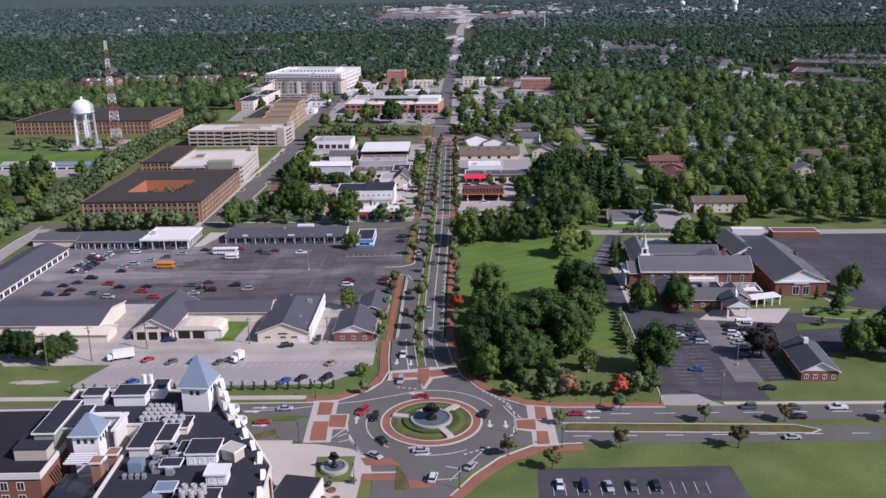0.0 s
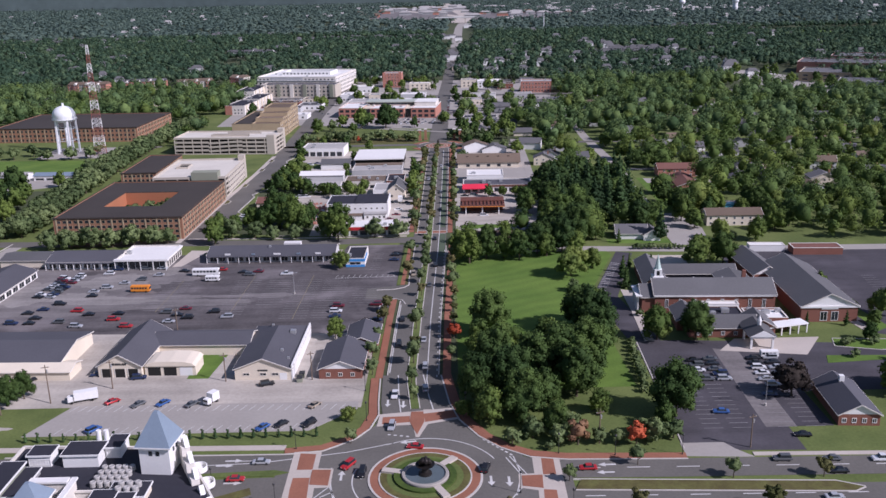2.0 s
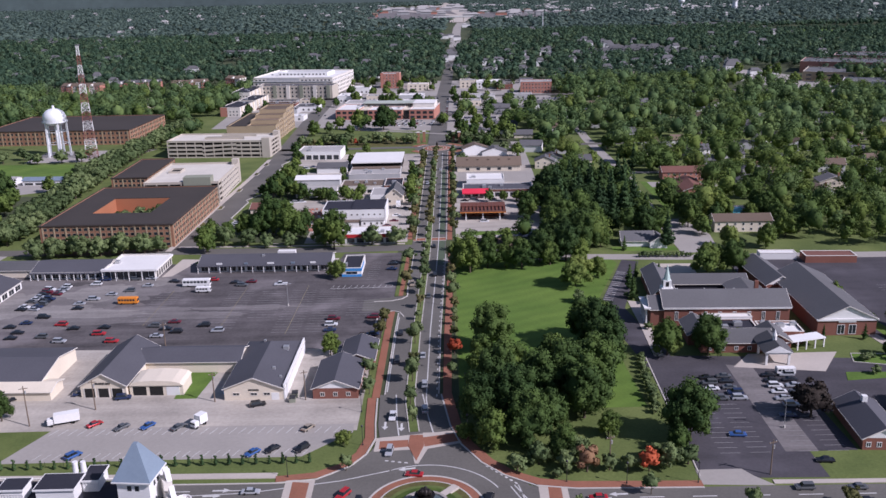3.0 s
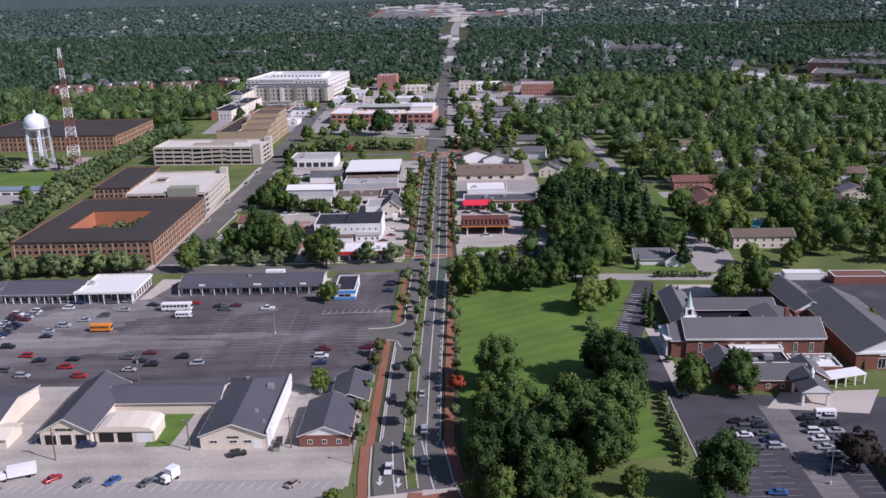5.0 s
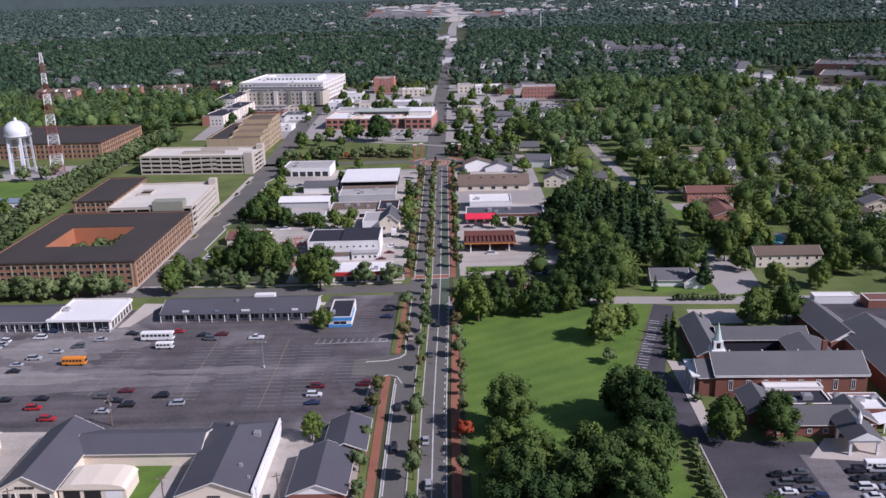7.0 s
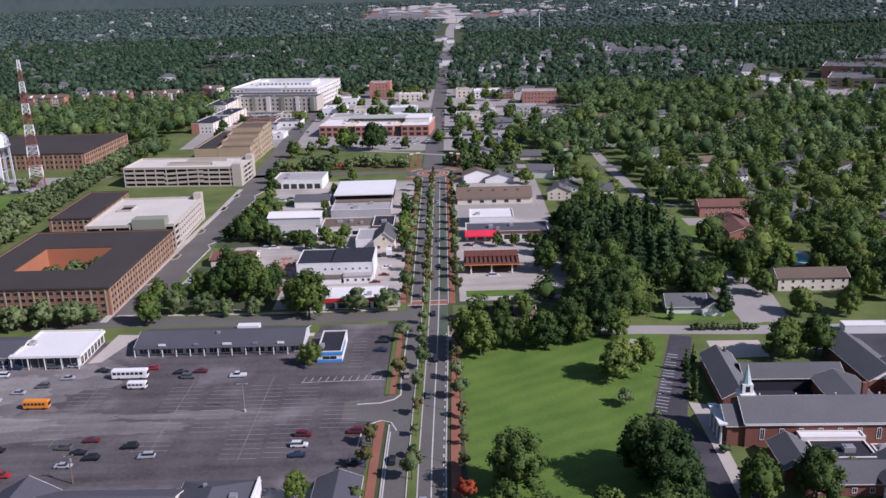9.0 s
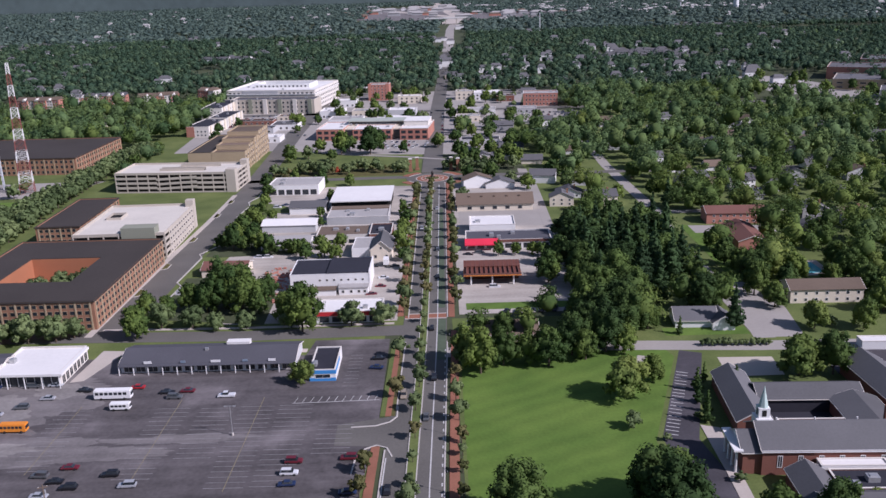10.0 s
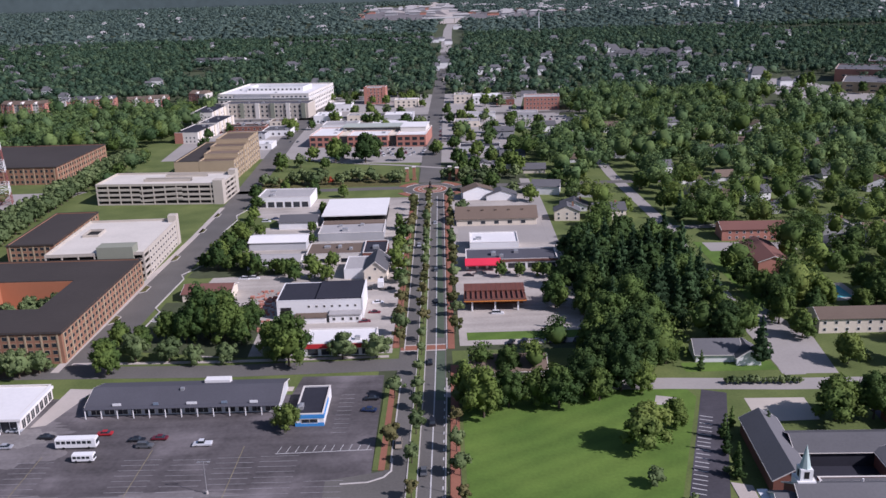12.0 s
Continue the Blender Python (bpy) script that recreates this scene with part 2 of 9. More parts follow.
def part(name, bm, material, parent=None, label="", m=None):
    """One mesh object under a thing or under a part; bm is a bmesh or a finished mesh."""
    me = mesh_of(name, bm, material) if isinstance(bm, bmesh.types.BMesh) else bm
    ob = new(name, me)
    ob.parent = parent
    if m is not None:
        ob.matrix_basis = m
    if label:
        ob["label"] = label
    return ob


def thing(name, x, y, z=0.0, yaw=0.0, label="", category="", group="", kind=""):
    ob = new(name)
    ob.matrix_basis = pose(x, y, z, 0, 0, yaw)
    return tagged(ob, label, category, group, kind)


def box(bm, x0, x1, y0, y1, z0, z1, bottom=True):
    v = [bm.verts.new(p) for p in ((x0, y0, z0), (x1, y0, z0), (x1, y1, z0), (x0, y1, z0), (x0, y0, z1), (x1, y0, z1), (x1, y1, z1), (x0, y1, z1))]
    for f in ((4, 5, 6, 7), (0, 1, 5, 4), (1, 2, 6, 5), (2, 3, 7, 6), (3, 0, 4, 7)) + (((3, 2, 1, 0),) if bottom else ()):
        bm.faces.new([v[k] for k in f])
    return bm


def ring(bm, o, i, z0, z1):
    """A closed frame: outer rectangle o and inner rectangle i as (x0, x1, y0, y1), from z0 to z1, in one piece."""
    c = lambda r, z: [bm.verts.new((r[a], r[b], z)) for a, b in ((0, 2), (1, 2), (1, 3), (0, 3))]  # noqa: E731
    ol, oh, il, ih = c(o, z0), c(o, z1), c(i, z0), c(i, z1)
    for k in range(4):
        j = (k + 1) % 4
        for f in ((ol[k], ol[j], oh[j], oh[k]), (oh[k], oh[j], ih[j], ih[k]), (ih[k], ih[j], il[j], il[k]), (il[k], il[j], ol[j], ol[k])):
            bm.faces.new(f)
    return bm


def boxes(*rows):
    bm = bmesh.new()
    for r in rows:
        box(bm, *r)
    return bm


def prism(bm, pts, z0, z1):
    """An upright prism over a polygon given counter-clockwise."""
    lo, hi = [bm.verts.new((*p[:2], z0)) for p in pts], [bm.verts.new((*p[:2], z1)) for p in pts]
    bm.faces.new(hi)
    bm.faces.new(lo[::-1])
    for k in range(len(pts)):
        j = (k + 1) % len(pts)
        bm.faces.new((lo[k], lo[j], hi[j], hi[k]))
    return bm


def tube(bm, x, y, z0, z1, r0, r1=None, seg=10, cap=True):
    r1 = r0 if r1 is None else r1
    ring = lambda z, r: [bm.verts.new((x + r * math.cos(2 * math.pi * k / seg), y + r * math.sin(2 * math.pi * k / seg), z)) for k in range(seg)]  # noqa: E731
    a, b = ring(z0, r0), ring(z1, max(r1, 0.001))
    for k in range(seg):
        bm.faces.new((a[k], a[(k + 1) % seg], b[(k + 1) % seg], b[k]))
    if cap:
        bm.faces.new(b)
    return bm


def beam(bm, a, b, w):
    """A square bar between two points."""
    a, b = Vector(a), Vector(b)
    d = (b - a).normalized()
    s = d.cross(Vector((0, 0, 1)) if abs(d.z) < 0.95 else Vector((1, 0, 0))).normalized() * w / 2
    u = d.cross(s).normalized() * w / 2
    lo, hi = [[bm.verts.new(p + q) for q in (s + u, s - u, -s - u, -s + u)] for p in (a, b)]
    for k in range(4):
        bm.faces.new((lo[k], hi[k], hi[(k + 1) % 4], lo[(k + 1) % 4]))
    bm.faces.new(lo)
    bm.faces.new(hi[::-1])
    return bm


def lathe(bm, profile, seg=24, x=0.0, y=0.0):
    rings = []
    for r, z in profile:
        rings.append([bm.verts.new((x + r * math.cos(2 * math.pi * k / seg), y + r * math.sin(2 * math.pi * k / seg), z)) for k in range(seg)])
    for a, b in zip(rings, rings[1:]):
        for k in range(seg):
            bm.faces.new((a[k], a[(k + 1) % seg], b[(k + 1) % seg], b[k]))
    return bm


def centre(y):
    """Middle of the avenue's median, by the distance north."""
    return float(np.interp(y, [150, 200, 240, 263, 276, 298, 352, 445, 475, 722, 1027, 1884, 2439, 3200, 4800], [-14, -10, -7, -6.3, -7.3, -9.2, -8.2, -5.2, -4.4, 0, 8, 40, 59, 105, 45]))


def ribbon(bm, line, left, right, z0, z1):
    """A slab along a line of points, from left to right offsets across it."""
    pts = [Vector(p) for p in line]
    rows = []
    for k, p in enumerate(pts):
        d = (pts[min(k + 1, len(pts) - 1)] - pts[max(k - 1, 0)]).normalized()
        s = Vector((d.y, -d.x))
        a, b = p + s * left, p + s * right
        rows.append([bm.verts.new((*q, z)) for q, z in ((a, z1), (b, z1), (b, z0), (a, z0))])
    for a, b in zip(rows, rows[1:]):
        for k in range(4):
            j = (k + 1) % 4
            bm.faces.new((a[k], a[j], b[j], b[k]))
    bm.faces.new(rows[0][::-1])
    bm.faces.new(rows[-1])
    return bm


def setting(name, bm, material, label):
    return tagged(part(name, bm, material), label, name.split("_")[0], kind="structure")


def arc(cx, cy, r, a0, a1, n=24):
    return [(cx + r * math.cos(radians(a0 + (a1 - a0) * k / n)), cy + r * math.sin(radians(a0 + (a1 - a0) * k / n))) for k in range(n + 1)]


def line(a, b, n=1):
    return [(a[0] + (b[0] - a[0]) * k / n, a[1] + (b[1] - a[1]) * k / n) for k in range(n + 1)]


def avenue(y0, y1, step=8.0):
    n = max(2, int((y1 - y0) / step))
    return [(centre(y0 + (y1 - y0) * k / n), y0 + (y1 - y0) * k / n) for k in range(n + 1)]


# ---------------------------------------------------------------- ground, lots, roads
bm = bmesh.new()
bmesh.ops.create_grid(bm, x_segments=40, y_segments=40, size=9000)
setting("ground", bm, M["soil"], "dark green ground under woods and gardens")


def sheet(name, pts, material, z, label):
    return setting(name, prism(bmesh.new(), pts, 0.0, z), material, label)


def rect(x0, x1, y0, y1, lean=0.0):
    """A ground rectangle whose west-east edges drop by lean metres over its width."""
    return [(x0, y0), (x1, y0 - lean), (x1, y1 - lean), (x0, y1)]


sheet("ground_grass_west", rect(-330, -19, 258, 470, 4), M["grass"], 0.03, "green grass round the shopping strip")
sheet("ground_grass_east", rect(6, 330, 225, 470, 8), M["grass"], 0.03, "green grass round the church")
sheet("ground_grass_south", rect(-160, 200, 60, 257, 2), M["grass"], 0.025, "green grass beside the roundabout")
sheet("ground_grass_north", [(-420, 470), (-10, 464), (-4, 1000), (-420, 1010)], M["grass"], 0.02, "grass between the blocks of houses")
sheet("ground_lawn", [(6, 290), (62, 290), (60, 372), (80, 428), (78, 436), (8, 436)], M["lawn"], 0.05, "mown lawn with stripes beside the avenue")
sheet("ground_parking_lot", [(-206, 350), (-182, 345), (-22, 338), (-18, 392), (-17, 452), (-44, 453), (-46, 440), (-206, 446)], M["lot"], 0.06, "worn dark asphalt parking lot of the shopping strip")
sheet("ground_concrete_yard", [(-176, 318), (-150, 284), (-115, 284), (-24, 280), (-23, 339), (-176, 346)], M["concrete"], 0.07, "pale worn concrete service yard")
sheet("ground_stall_lot", [(-121, 266), (-38, 266), (-25, 279), (-25, 284), (-113, 285)], M["stall"], 0.09, "grey concrete parking lot with white stall lines")
sheet("ground_patch_grass", [(-83, 303), (-76, 303), (-73, 328), (-84, 328)], M["lawn"], 0.10, "small green grass patch beside the workshop")
sheet("ground_church_lot_west", [(68, 318), (80, 312), (72, 372), (90, 430), (83, 433), (62, 373)], M["church_lot"], 0.06, "dark asphalt drive and stalls beside the church")
sheet("ground_church_lot_south", [(66, 250), (99, 249), (99, 262), (112, 262), (112, 284), (165, 284), (165, 318), (84, 326), (69, 326)], M["church_lot"], 0.065, "dark asphalt church parking lot with faded lines")
sheet("ground_church_lot_east", [(152, 330), (175, 318), (230, 318), (230, 430), (130, 434), (128, 410), (150, 395)], M["church_lot"], 0.06, "dark asphalt parking lot behind the church")
sheet("ground_lot_south", [(20, 150), (75, 150), (75, 212), (24, 212)], M["church_lot"], 0.06, "dark asphalt lot south of the crossroads")
sheet("ground_commercial_west", [(-86, 472), (-15, 470), (-9, 700), (-66, 704), (-100, 690), (-100, 668), (-62, 640), (-64, 500)], M["concrete"], 0.05, "pale paved yards of the small shops")
sheet("ground_commercial_east", [(9, 474), (60, 474), (62, 700), (12, 702)], M["concrete"], 0.05, "pale paved yards beside the avenue")
sheet("ground_downtown", [(-200, 840), (-110, 836), (-66, 812), (20, 800), (60, 830), (110, 1180), (-210, 1190)], M["stall"], 0.05, "grey paving of the town centre")
sheet("ground_lawn_garage", [(-200, 632), (-128, 628), (-121, 700), (-200, 704)], M["grass"], 0.05, "grass between the parking garages")
sheet("ground_lawn_tower", [(-420, 644), (-234, 640), (-236, 690), (-420, 700)], M["lawn"], 0.05, "lawn in front of the water tower")
sheet("ground_pad_tower", [(-305, 700), (-240, 700), (-220, 745), (-305, 745)], M["stall"], 0.07, "pale pad under the water tower and the mast")

Z = 0.12
rb = bmesh.new()
ribbon(rb, avenue(258, 712), -7.8, 8.6, 0, Z)
setting("road_avenue", rb, M["road"], "dark asphalt avenue with a planted median")
setting("road_avenue_north", ribbon(bmesh.new(), avenue(738, 1750, 20), -7, 7, 0, Z), M["road"], "asphalt main street leading north")
setting("road_far_north", ribbon(bmesh.new(), avenue(1750, 2700, 20), -10, 10, 0, Z), M["stall"], "pale far stretch of the street leading north")
setting("road_avenue_south", ribbon(bmesh.new(), avenue(60, 222), -9, 10, 0, Z), M["road"], "asphalt avenue south of the roundabout")
setting("road_cross", ribbon(bmesh.new(), [(-330, 250), (-60, 248), (-25, 247)], -5, 5, 0, Z + .004), M["road"], "asphalt street west of the roundabout, northern lanes")
setting("road_cross_west_south", ribbon(bmesh.new(), [(-70, 234), (-45, 235), (-25, 233)], -6, 6, 0, Z + .008), M["road"], "asphalt street west of the roundabout, southern lanes")
setting("road_cross_east", ribbon(bmesh.new(), [(15, 242), (60, 241), (400, 236)], -5, 4, 0, Z + .004), M["road"], "asphalt street east of the roundabout, northern lanes")
setting("road_cross_east_south", ribbon(bmesh.new(), [(15, 229), (60, 229), (400, 224)], -4, 4.5, 0, Z + .008), M["road"], "asphalt street east of the roundabout, southern lanes")
setting("road_side_west", ribbon(bmesh.new(), [(-330, 480), (-230, 468), (-130, 463), (-71, 459.6), (-12, 460)], -4.8, 4.8, 0, Z - .01), M["road"], "grey side street west of the avenue")
setting("road_side_east", ribbon(bmesh.new(), [(3, 438), (40, 440), (74, 438), (110, 434.6), (150, 433), (400, 425)], -4, 4, 0, Z - .01), M["stall"], "pale side street east of the avenue")
setting("road_new_west", ribbon(bmesh.new(), [(-123.5, 462), (-120.5, 540), (-115, 700), (-117, 919), (-113, 1160)], -6.5, 8.0, 0, Z - .02), M["road"], "new asphalt street beside the brick blocks")
setting("road_second_cross", ribbon(bmesh.new(), [(-200, 728), (-14, 726), (80, 724), (330, 715)], -4, 4, 0, Z - .02), M["road"], "cross street at the second roundabout")
setting("road_residential", ribbon(bmesh.new(), [(116, 441), (117, 560), (121, 618), (118, 741), (125, 1000)], -3.5, 3.5, 0, Z - .03), M["stall"], "pale residential street under trees")
setting("road_main_street", ribbon(bmesh.new(), [(-600, 1040), (8, 1027), (600, 1015)], -7, 7, 0, Z - .02), M["road"], "main street of the old town centre")

RX, RY = -4.0, 239.4   # roundabout
bm = bmesh.new()
tube(bm, RX, RY, 0, Z + .012, 28, seg=72)
setting("road_roundabout", bm, M["road"], "dark asphalt two-lane roundabout")
bm = bmesh.new()
tube(bm, .6, 720, 0, Z + .012, 17, seg=40)
setting("road_second_roundabout", bm, M["road"], "second roundabout of grey asphalt")
for a0 in (24, 116, 204, 296):
    bm = ribbon(bmesh.new(), [(.6 + 19.2 * math.cos(radians(a0 + 5 * k)), 720 + 19.2 * math.sin(radians(a0 + 5 * k))) for k in range(9)], -2.6, 2.6, 0, Z + .06)
    setting("pavement_second_corner", bm, M["brickpave"], "red brick corner of the second roundabout")
    bm = ribbon(bmesh.new(), [(.6 + 16.4 * math.cos(radians(a0 + 5 * k)), 720 + 16.4 * math.sin(radians(a0 + 5 * k))) for k in range(9)], -.35, .35, 0, Z + .1)
    setting("kerb_second_corner", bm, M["kerb"], "pale kerb of the second roundabout")


def annulus(name, cx, cy, r0, r1, z0, z1, material, label, seg=72):
    bm = bmesh.new()
    lathe(bm, [(r1, z0), (r1, z1), (r0, z1), (r0, z0)], seg, cx, cy)
    return setting(name, bm, material, label)


annulus("kerb_apron_outer", RX, RY, 14.4, 15.0, Z, Z + .20, M["kerb"], "pale concrete kerb ring round the brick apron")
annulus("pavement_apron", RX, RY, 12.2, 14.4, Z, Z + .17, M["brickpave"], "red brick truck apron of the roundabout")
annulus("kerb_apron_inner", RX, RY, 11.8, 12.2, Z, Z + .30, M["kerb"], "pale concrete inner kerb ring")
bm = bmesh.new()
tube(bm, RX, RY, 0, Z + .32, 11.8, seg=60)
setting("ground_island", bm, M["mulch"], "planted round island with low shrubs")
for r, m, z in ((10.9, "walkway", .05), (10.2, "brickpave", .08), (7.6, "walkway", .12), (6.9, "brickpave", .15), (5.0, "walkway", .2), (4.4, "mulch", .3)):
    bm = bmesh.new()
    tube(bm, .6, 720, 0, Z + .012 + z, r, seg=40)
    setting("pavement_second_ring", bm, M[m], "ring of the second roundabout")

# rectangles kept free of woods: west, east, south, north
CLEAR = [(-330, 8, 255, 470), (-262, -100, 455, 735), (-420, -225, 560, 745), (-420, -215, 740, 860), (-200, -112, 700, 850), (-120, 8, 470, 838), (8, 62, 470, 745), (6, 235, 230, 442), (-205, 20, 835, 1150), (20, 125, 940, 1000), (20, 125, 1030, 1125), (360, 470, 960, 1230), (-160, 200, 0, 256), (-112, -126, 850, 1160), (138, 172, 574, 602), (136, 156, 520, 572), (134, 165, 456, 484), (156, 170, 492, 526), (86, 109, 446, 466), (116, 134, 440, 466), (114, 120, 440, 760), (126, 134, 560, 604), (156, 174, 444, 456), (100, 126, 596, 735), (14, 62, 640, 790), (20, 66, 795, 860), (20, 130, 925, 1060), (60, 76, 600, 740), (-470, -240, 1098, 1185), (66, 103, 478, 586)]

# ---------------------------------------------------------------- trees
def blob(r, squash, sub, amp, seed, freq=0.9):
    """A lumpy core for a crown."""
    bm = bmesh.new()
    bmesh.ops.create_icosphere(bm, subdivisions=sub, radius=1)
    off = Vector((seed * 3.1, seed * 1.7, seed * 5.3))
    for v in bm.verts:
        k = 1 + amp * noise.noise(v.co * freq * 1.6 + off) + 0.5 * amp * noise.noise(v.co * freq * 4 + off)
        v.co = Vector((v.co.x * r * k, v.co.y * r * k, v.co.z * r * squash * k))
    return bm


def leaf_mesh(name, cores, points, out, size, material, rngn, quad=True):
    """Leaf clumps at points, shaded along their outward directions, over plain core shells [(vertices, triangles), ...]."""
    k = len(points)
    nrm = out + rngn.normal(size=(k, 3)) * .38
    nrm /= np.linalg.norm(nrm, axis=1)[:, None]
    s = np.cross(nrm, rngn.normal(size=(k, 3)))
    s /= np.linalg.norm(s, axis=1)[:, None]
    t = np.cross(nrm, s)
    q = size * rngn.uniform(.6, 1.35, (k, 1))
    corner = [points + s * q, points + t * q * .8 + nrm * q * .2, points - s * q] + ([points - t * q * .8 - nrm * q * .1] if quad else [])
    side = len(corner)
    V = [np.stack(corner, 1).reshape(-1, 3)]
    N = [np.repeat(out, side, axis=0)]
    loops = [np.arange(k * side)]
    sizes = [np.full(k, side)]
    base = k * side
    for co, fs, nn in cores:
        V.append(co), N.append(nn), loops.append((fs + base).ravel()), sizes.append(np.full(len(fs), 3))
        base += len(co)
    V, N, loops, sizes = [np.concatenate(z) for z in (V, N, loops, sizes)]
    me = bpy.data.meshes.new(name)
    me.vertices.add(len(V)), me.loops.add(len(loops)), me.polygons.add(len(sizes))
    me.vertices.foreach_set("co", V.astype(np.float32).ravel())
    me.loops.foreach_set("vertex_index", loops.astype(np.int32))
    me.polygons.foreach_set("loop_start", np.concatenate([[0], np.cumsum(sizes)[:-1]]).astype(np.int32))
    me.polygons.foreach_set("use_smooth", np.ones(len(sizes), dtype=bool))
    me.update(calc_edges=True)
    me.normals_split_custom_set_from_vertices(N.astype(np.float32).tolist())
    me.materials.append(material)
    return me


def shell(sub):
    bm = bmesh.new()
    bmesh.ops.create_icosphere(bm, subdivisions=sub, radius=1)
    co, fs = np.array([v.co for v in bm.verts]), np.array([[v.index for v in f.verts] for f in bm.faces])
    bm.free()
    return co, fs


SHELL, SHELL_COARSE = shell(2), shell(1)


def unit(v):
    return v / np.maximum(np.linalg.norm(v, axis=-1, keepdims=True), 1e-6)


def crown_mesh(name, rngn, r, h, base, lumps, leaves, size, material, cone=False):
    """A crown of many boughs, each a rounded clump of leaves, round a plain inner shell."""
    mid = np.array([0, 0, base + h * .5])
    k = np.arange(lumps)
    turn = k * 2.39996 + rngn.uniform(-.5, .5, lumps)
    if cone:
        u = (k + .5) / lumps
        rad = r * (1 - .93 * u) * rngn.uniform(.5, .82, lumps)
        c = np.stack([rad * np.cos(turn), rad * np.sin(turn), base + h * (.06 + .9 * u)], 1)
        cr = np.maximum(.3, r * (1 - .9 * u) * rngn.uniform(.34, .55, lumps))
        sq = np.full(lumps, .55)
        cores = []
        for v in np.linspace(0, .9, 6):
            co = SHELL_COARSE[0] * [r * (1 - v) * .62 + .1, r * (1 - v) * .62 + .1, h * .12] + [0, 0, base + h * (.1 + .86 * v)]
            cores.append((co, SHELL_COARSE[1], unit(SHELL_COARSE[0])))
    else:
        z = 1 - (k + .5) / lumps * 1.8
        flat = np.sqrt(np.maximum(0, 1 - z * z)) * (1 - .16 * z)
        reach = rngn.uniform(.50, .96, lumps)
        c = mid + np.stack([r * reach * flat * np.cos(turn), r * reach * flat * np.sin(turn), h * .5 * reach * z], 1)
        cr = r * rngn.uniform(.17, .38, lumps)
        sq = np.full(lumps, min(1.1, h / (2 * r)) * .95)
        co = SHELL[0] * (1 + .16 * rngn.uniform(-1, 1, (len(SHELL[0]), 1)))
        cores = [(co * [r * .66, r * .66, h * .33] + mid, SHELL[1], unit(SHELL[0]))]
        for j in range(lumps):
            co = SHELL_COARSE[0] * cr[j] * .74 * [1, 1, sq[j]] + c[j]
            cores.append((co, SHELL_COARSE[1], unit(SHELL_COARSE[0])))
    share = cr ** 2 / np.sum(cr ** 2)
    which = rngn.choice(lumps, leaves, p=share)
    d = rngn.normal(size=(leaves, 3)) + [0, 0, .3]
    d = unit(d)
    p = c[which] + d * cr[which][:, None] * np.stack([np.ones(leaves), np.ones(leaves), sq[which]], 1) * rngn.uniform(.72, 1.14, (leaves, 1))
    axis = np.stack([p[:, 0], p[:, 1], np.full(leaves, r * .35)], 1) if cone else (p - mid) * [1, 1, 2 * r / h]
    return leaf_mesh(name, cores, p, unit(d * .8 + unit(axis) * .22 + rngn.normal(size=(leaves, 3)) * .26), size, material, rngn)


def trunk_mesh(rng, h, r, spread, top):
    bm = bmesh.new()
    tube(bm, 0, 0, 0, h * .55, r * 1.25, r * .8, 7)
    tube(bm, 0, 0, h * .55, top, r * .8, r * .3, 6)
    for k in range(5):
        a = k * 1.256 + rng.uniform(-.3, .3)
        beam(bm, (0, 0, h * (.5 + .08 * k)), (spread * math.cos(a), spread * math.sin(a), h * (.9 + .12 * k)), r * .55)
    return mesh_of("trunk", bm, M["bark"])


rng = random.Random(5)


RN = np.random.default_rng(12)


def species(key, leafkey, r, h, base, lumps, leaves, size, n=3, cone=False):
    """Several trees of a kind: a full crown for near ones and a plainer crown for far ones, with a trunk."""
    out = []
    for k in range(n):
        rr, hh = r * rng.uniform(.92, 1.08), h * rng.uniform(.92, 1.08)
        crowns = [crown_mesh(f"crown_{key}", RN, rr, hh, base, m, q, z, LEAF[leafkey], cone) for m, q, z in ((lumps, leaves, size), (max(5, lumps * 2 // 3), leaves // 5, size * 1.9))]
        out.append((crowns, trunk_mesh(rng, base + h * .25, max(.12, r * .055), r * .4, base + h * (.8 if cone else .5))))
    return out


SPECIES = dict(
    big=species("big", "dark", 7.4, 16.4, .5, 48, 4300, .36),
    oak=species("oak", "mid", 5.4, 12.8, .5, 36, 2200, .37),
    lit=species("lit", "light", 4.7, 10.8, .4, 30, 1800, .34, 2),
    street=species("street", "pale", 2.2, 4.4, 1.4, 10, 460, .25),
    olive=species("olive", "olive", 2.0, 4.0, 1.4, 10, 460, .25, 2),
    hedge=species("hedge", "pale", 4.3, 8.0, .6, 18, 1300, .34),
    shrub=species("shrub", "pale", 1.7, 2.9, .3, 8, 260, .25, 2),
    plum=species("plum", "plum", 5.0, 9, 1.2, 18, 1800, .34, 1),
    red=species("red", "red", 2.6, 4.4, 1.0, 10, 420, .27, 1),
    pink=species("pink", "pink", 2.1, 3.6, .7, 9, 360, .27, 1),
    pine=species("pine", "pine", 4.0, 17, 1.0, 34, 2200, .38, 3, True),
    cedar=species("cedar", "pine", .7, 2.6, .2, 8, 110, .18, 1, True),
    arbor=species("arbor", "dark", 1.7, 7.5, .3, 14, 420, .27, 2, True),
)
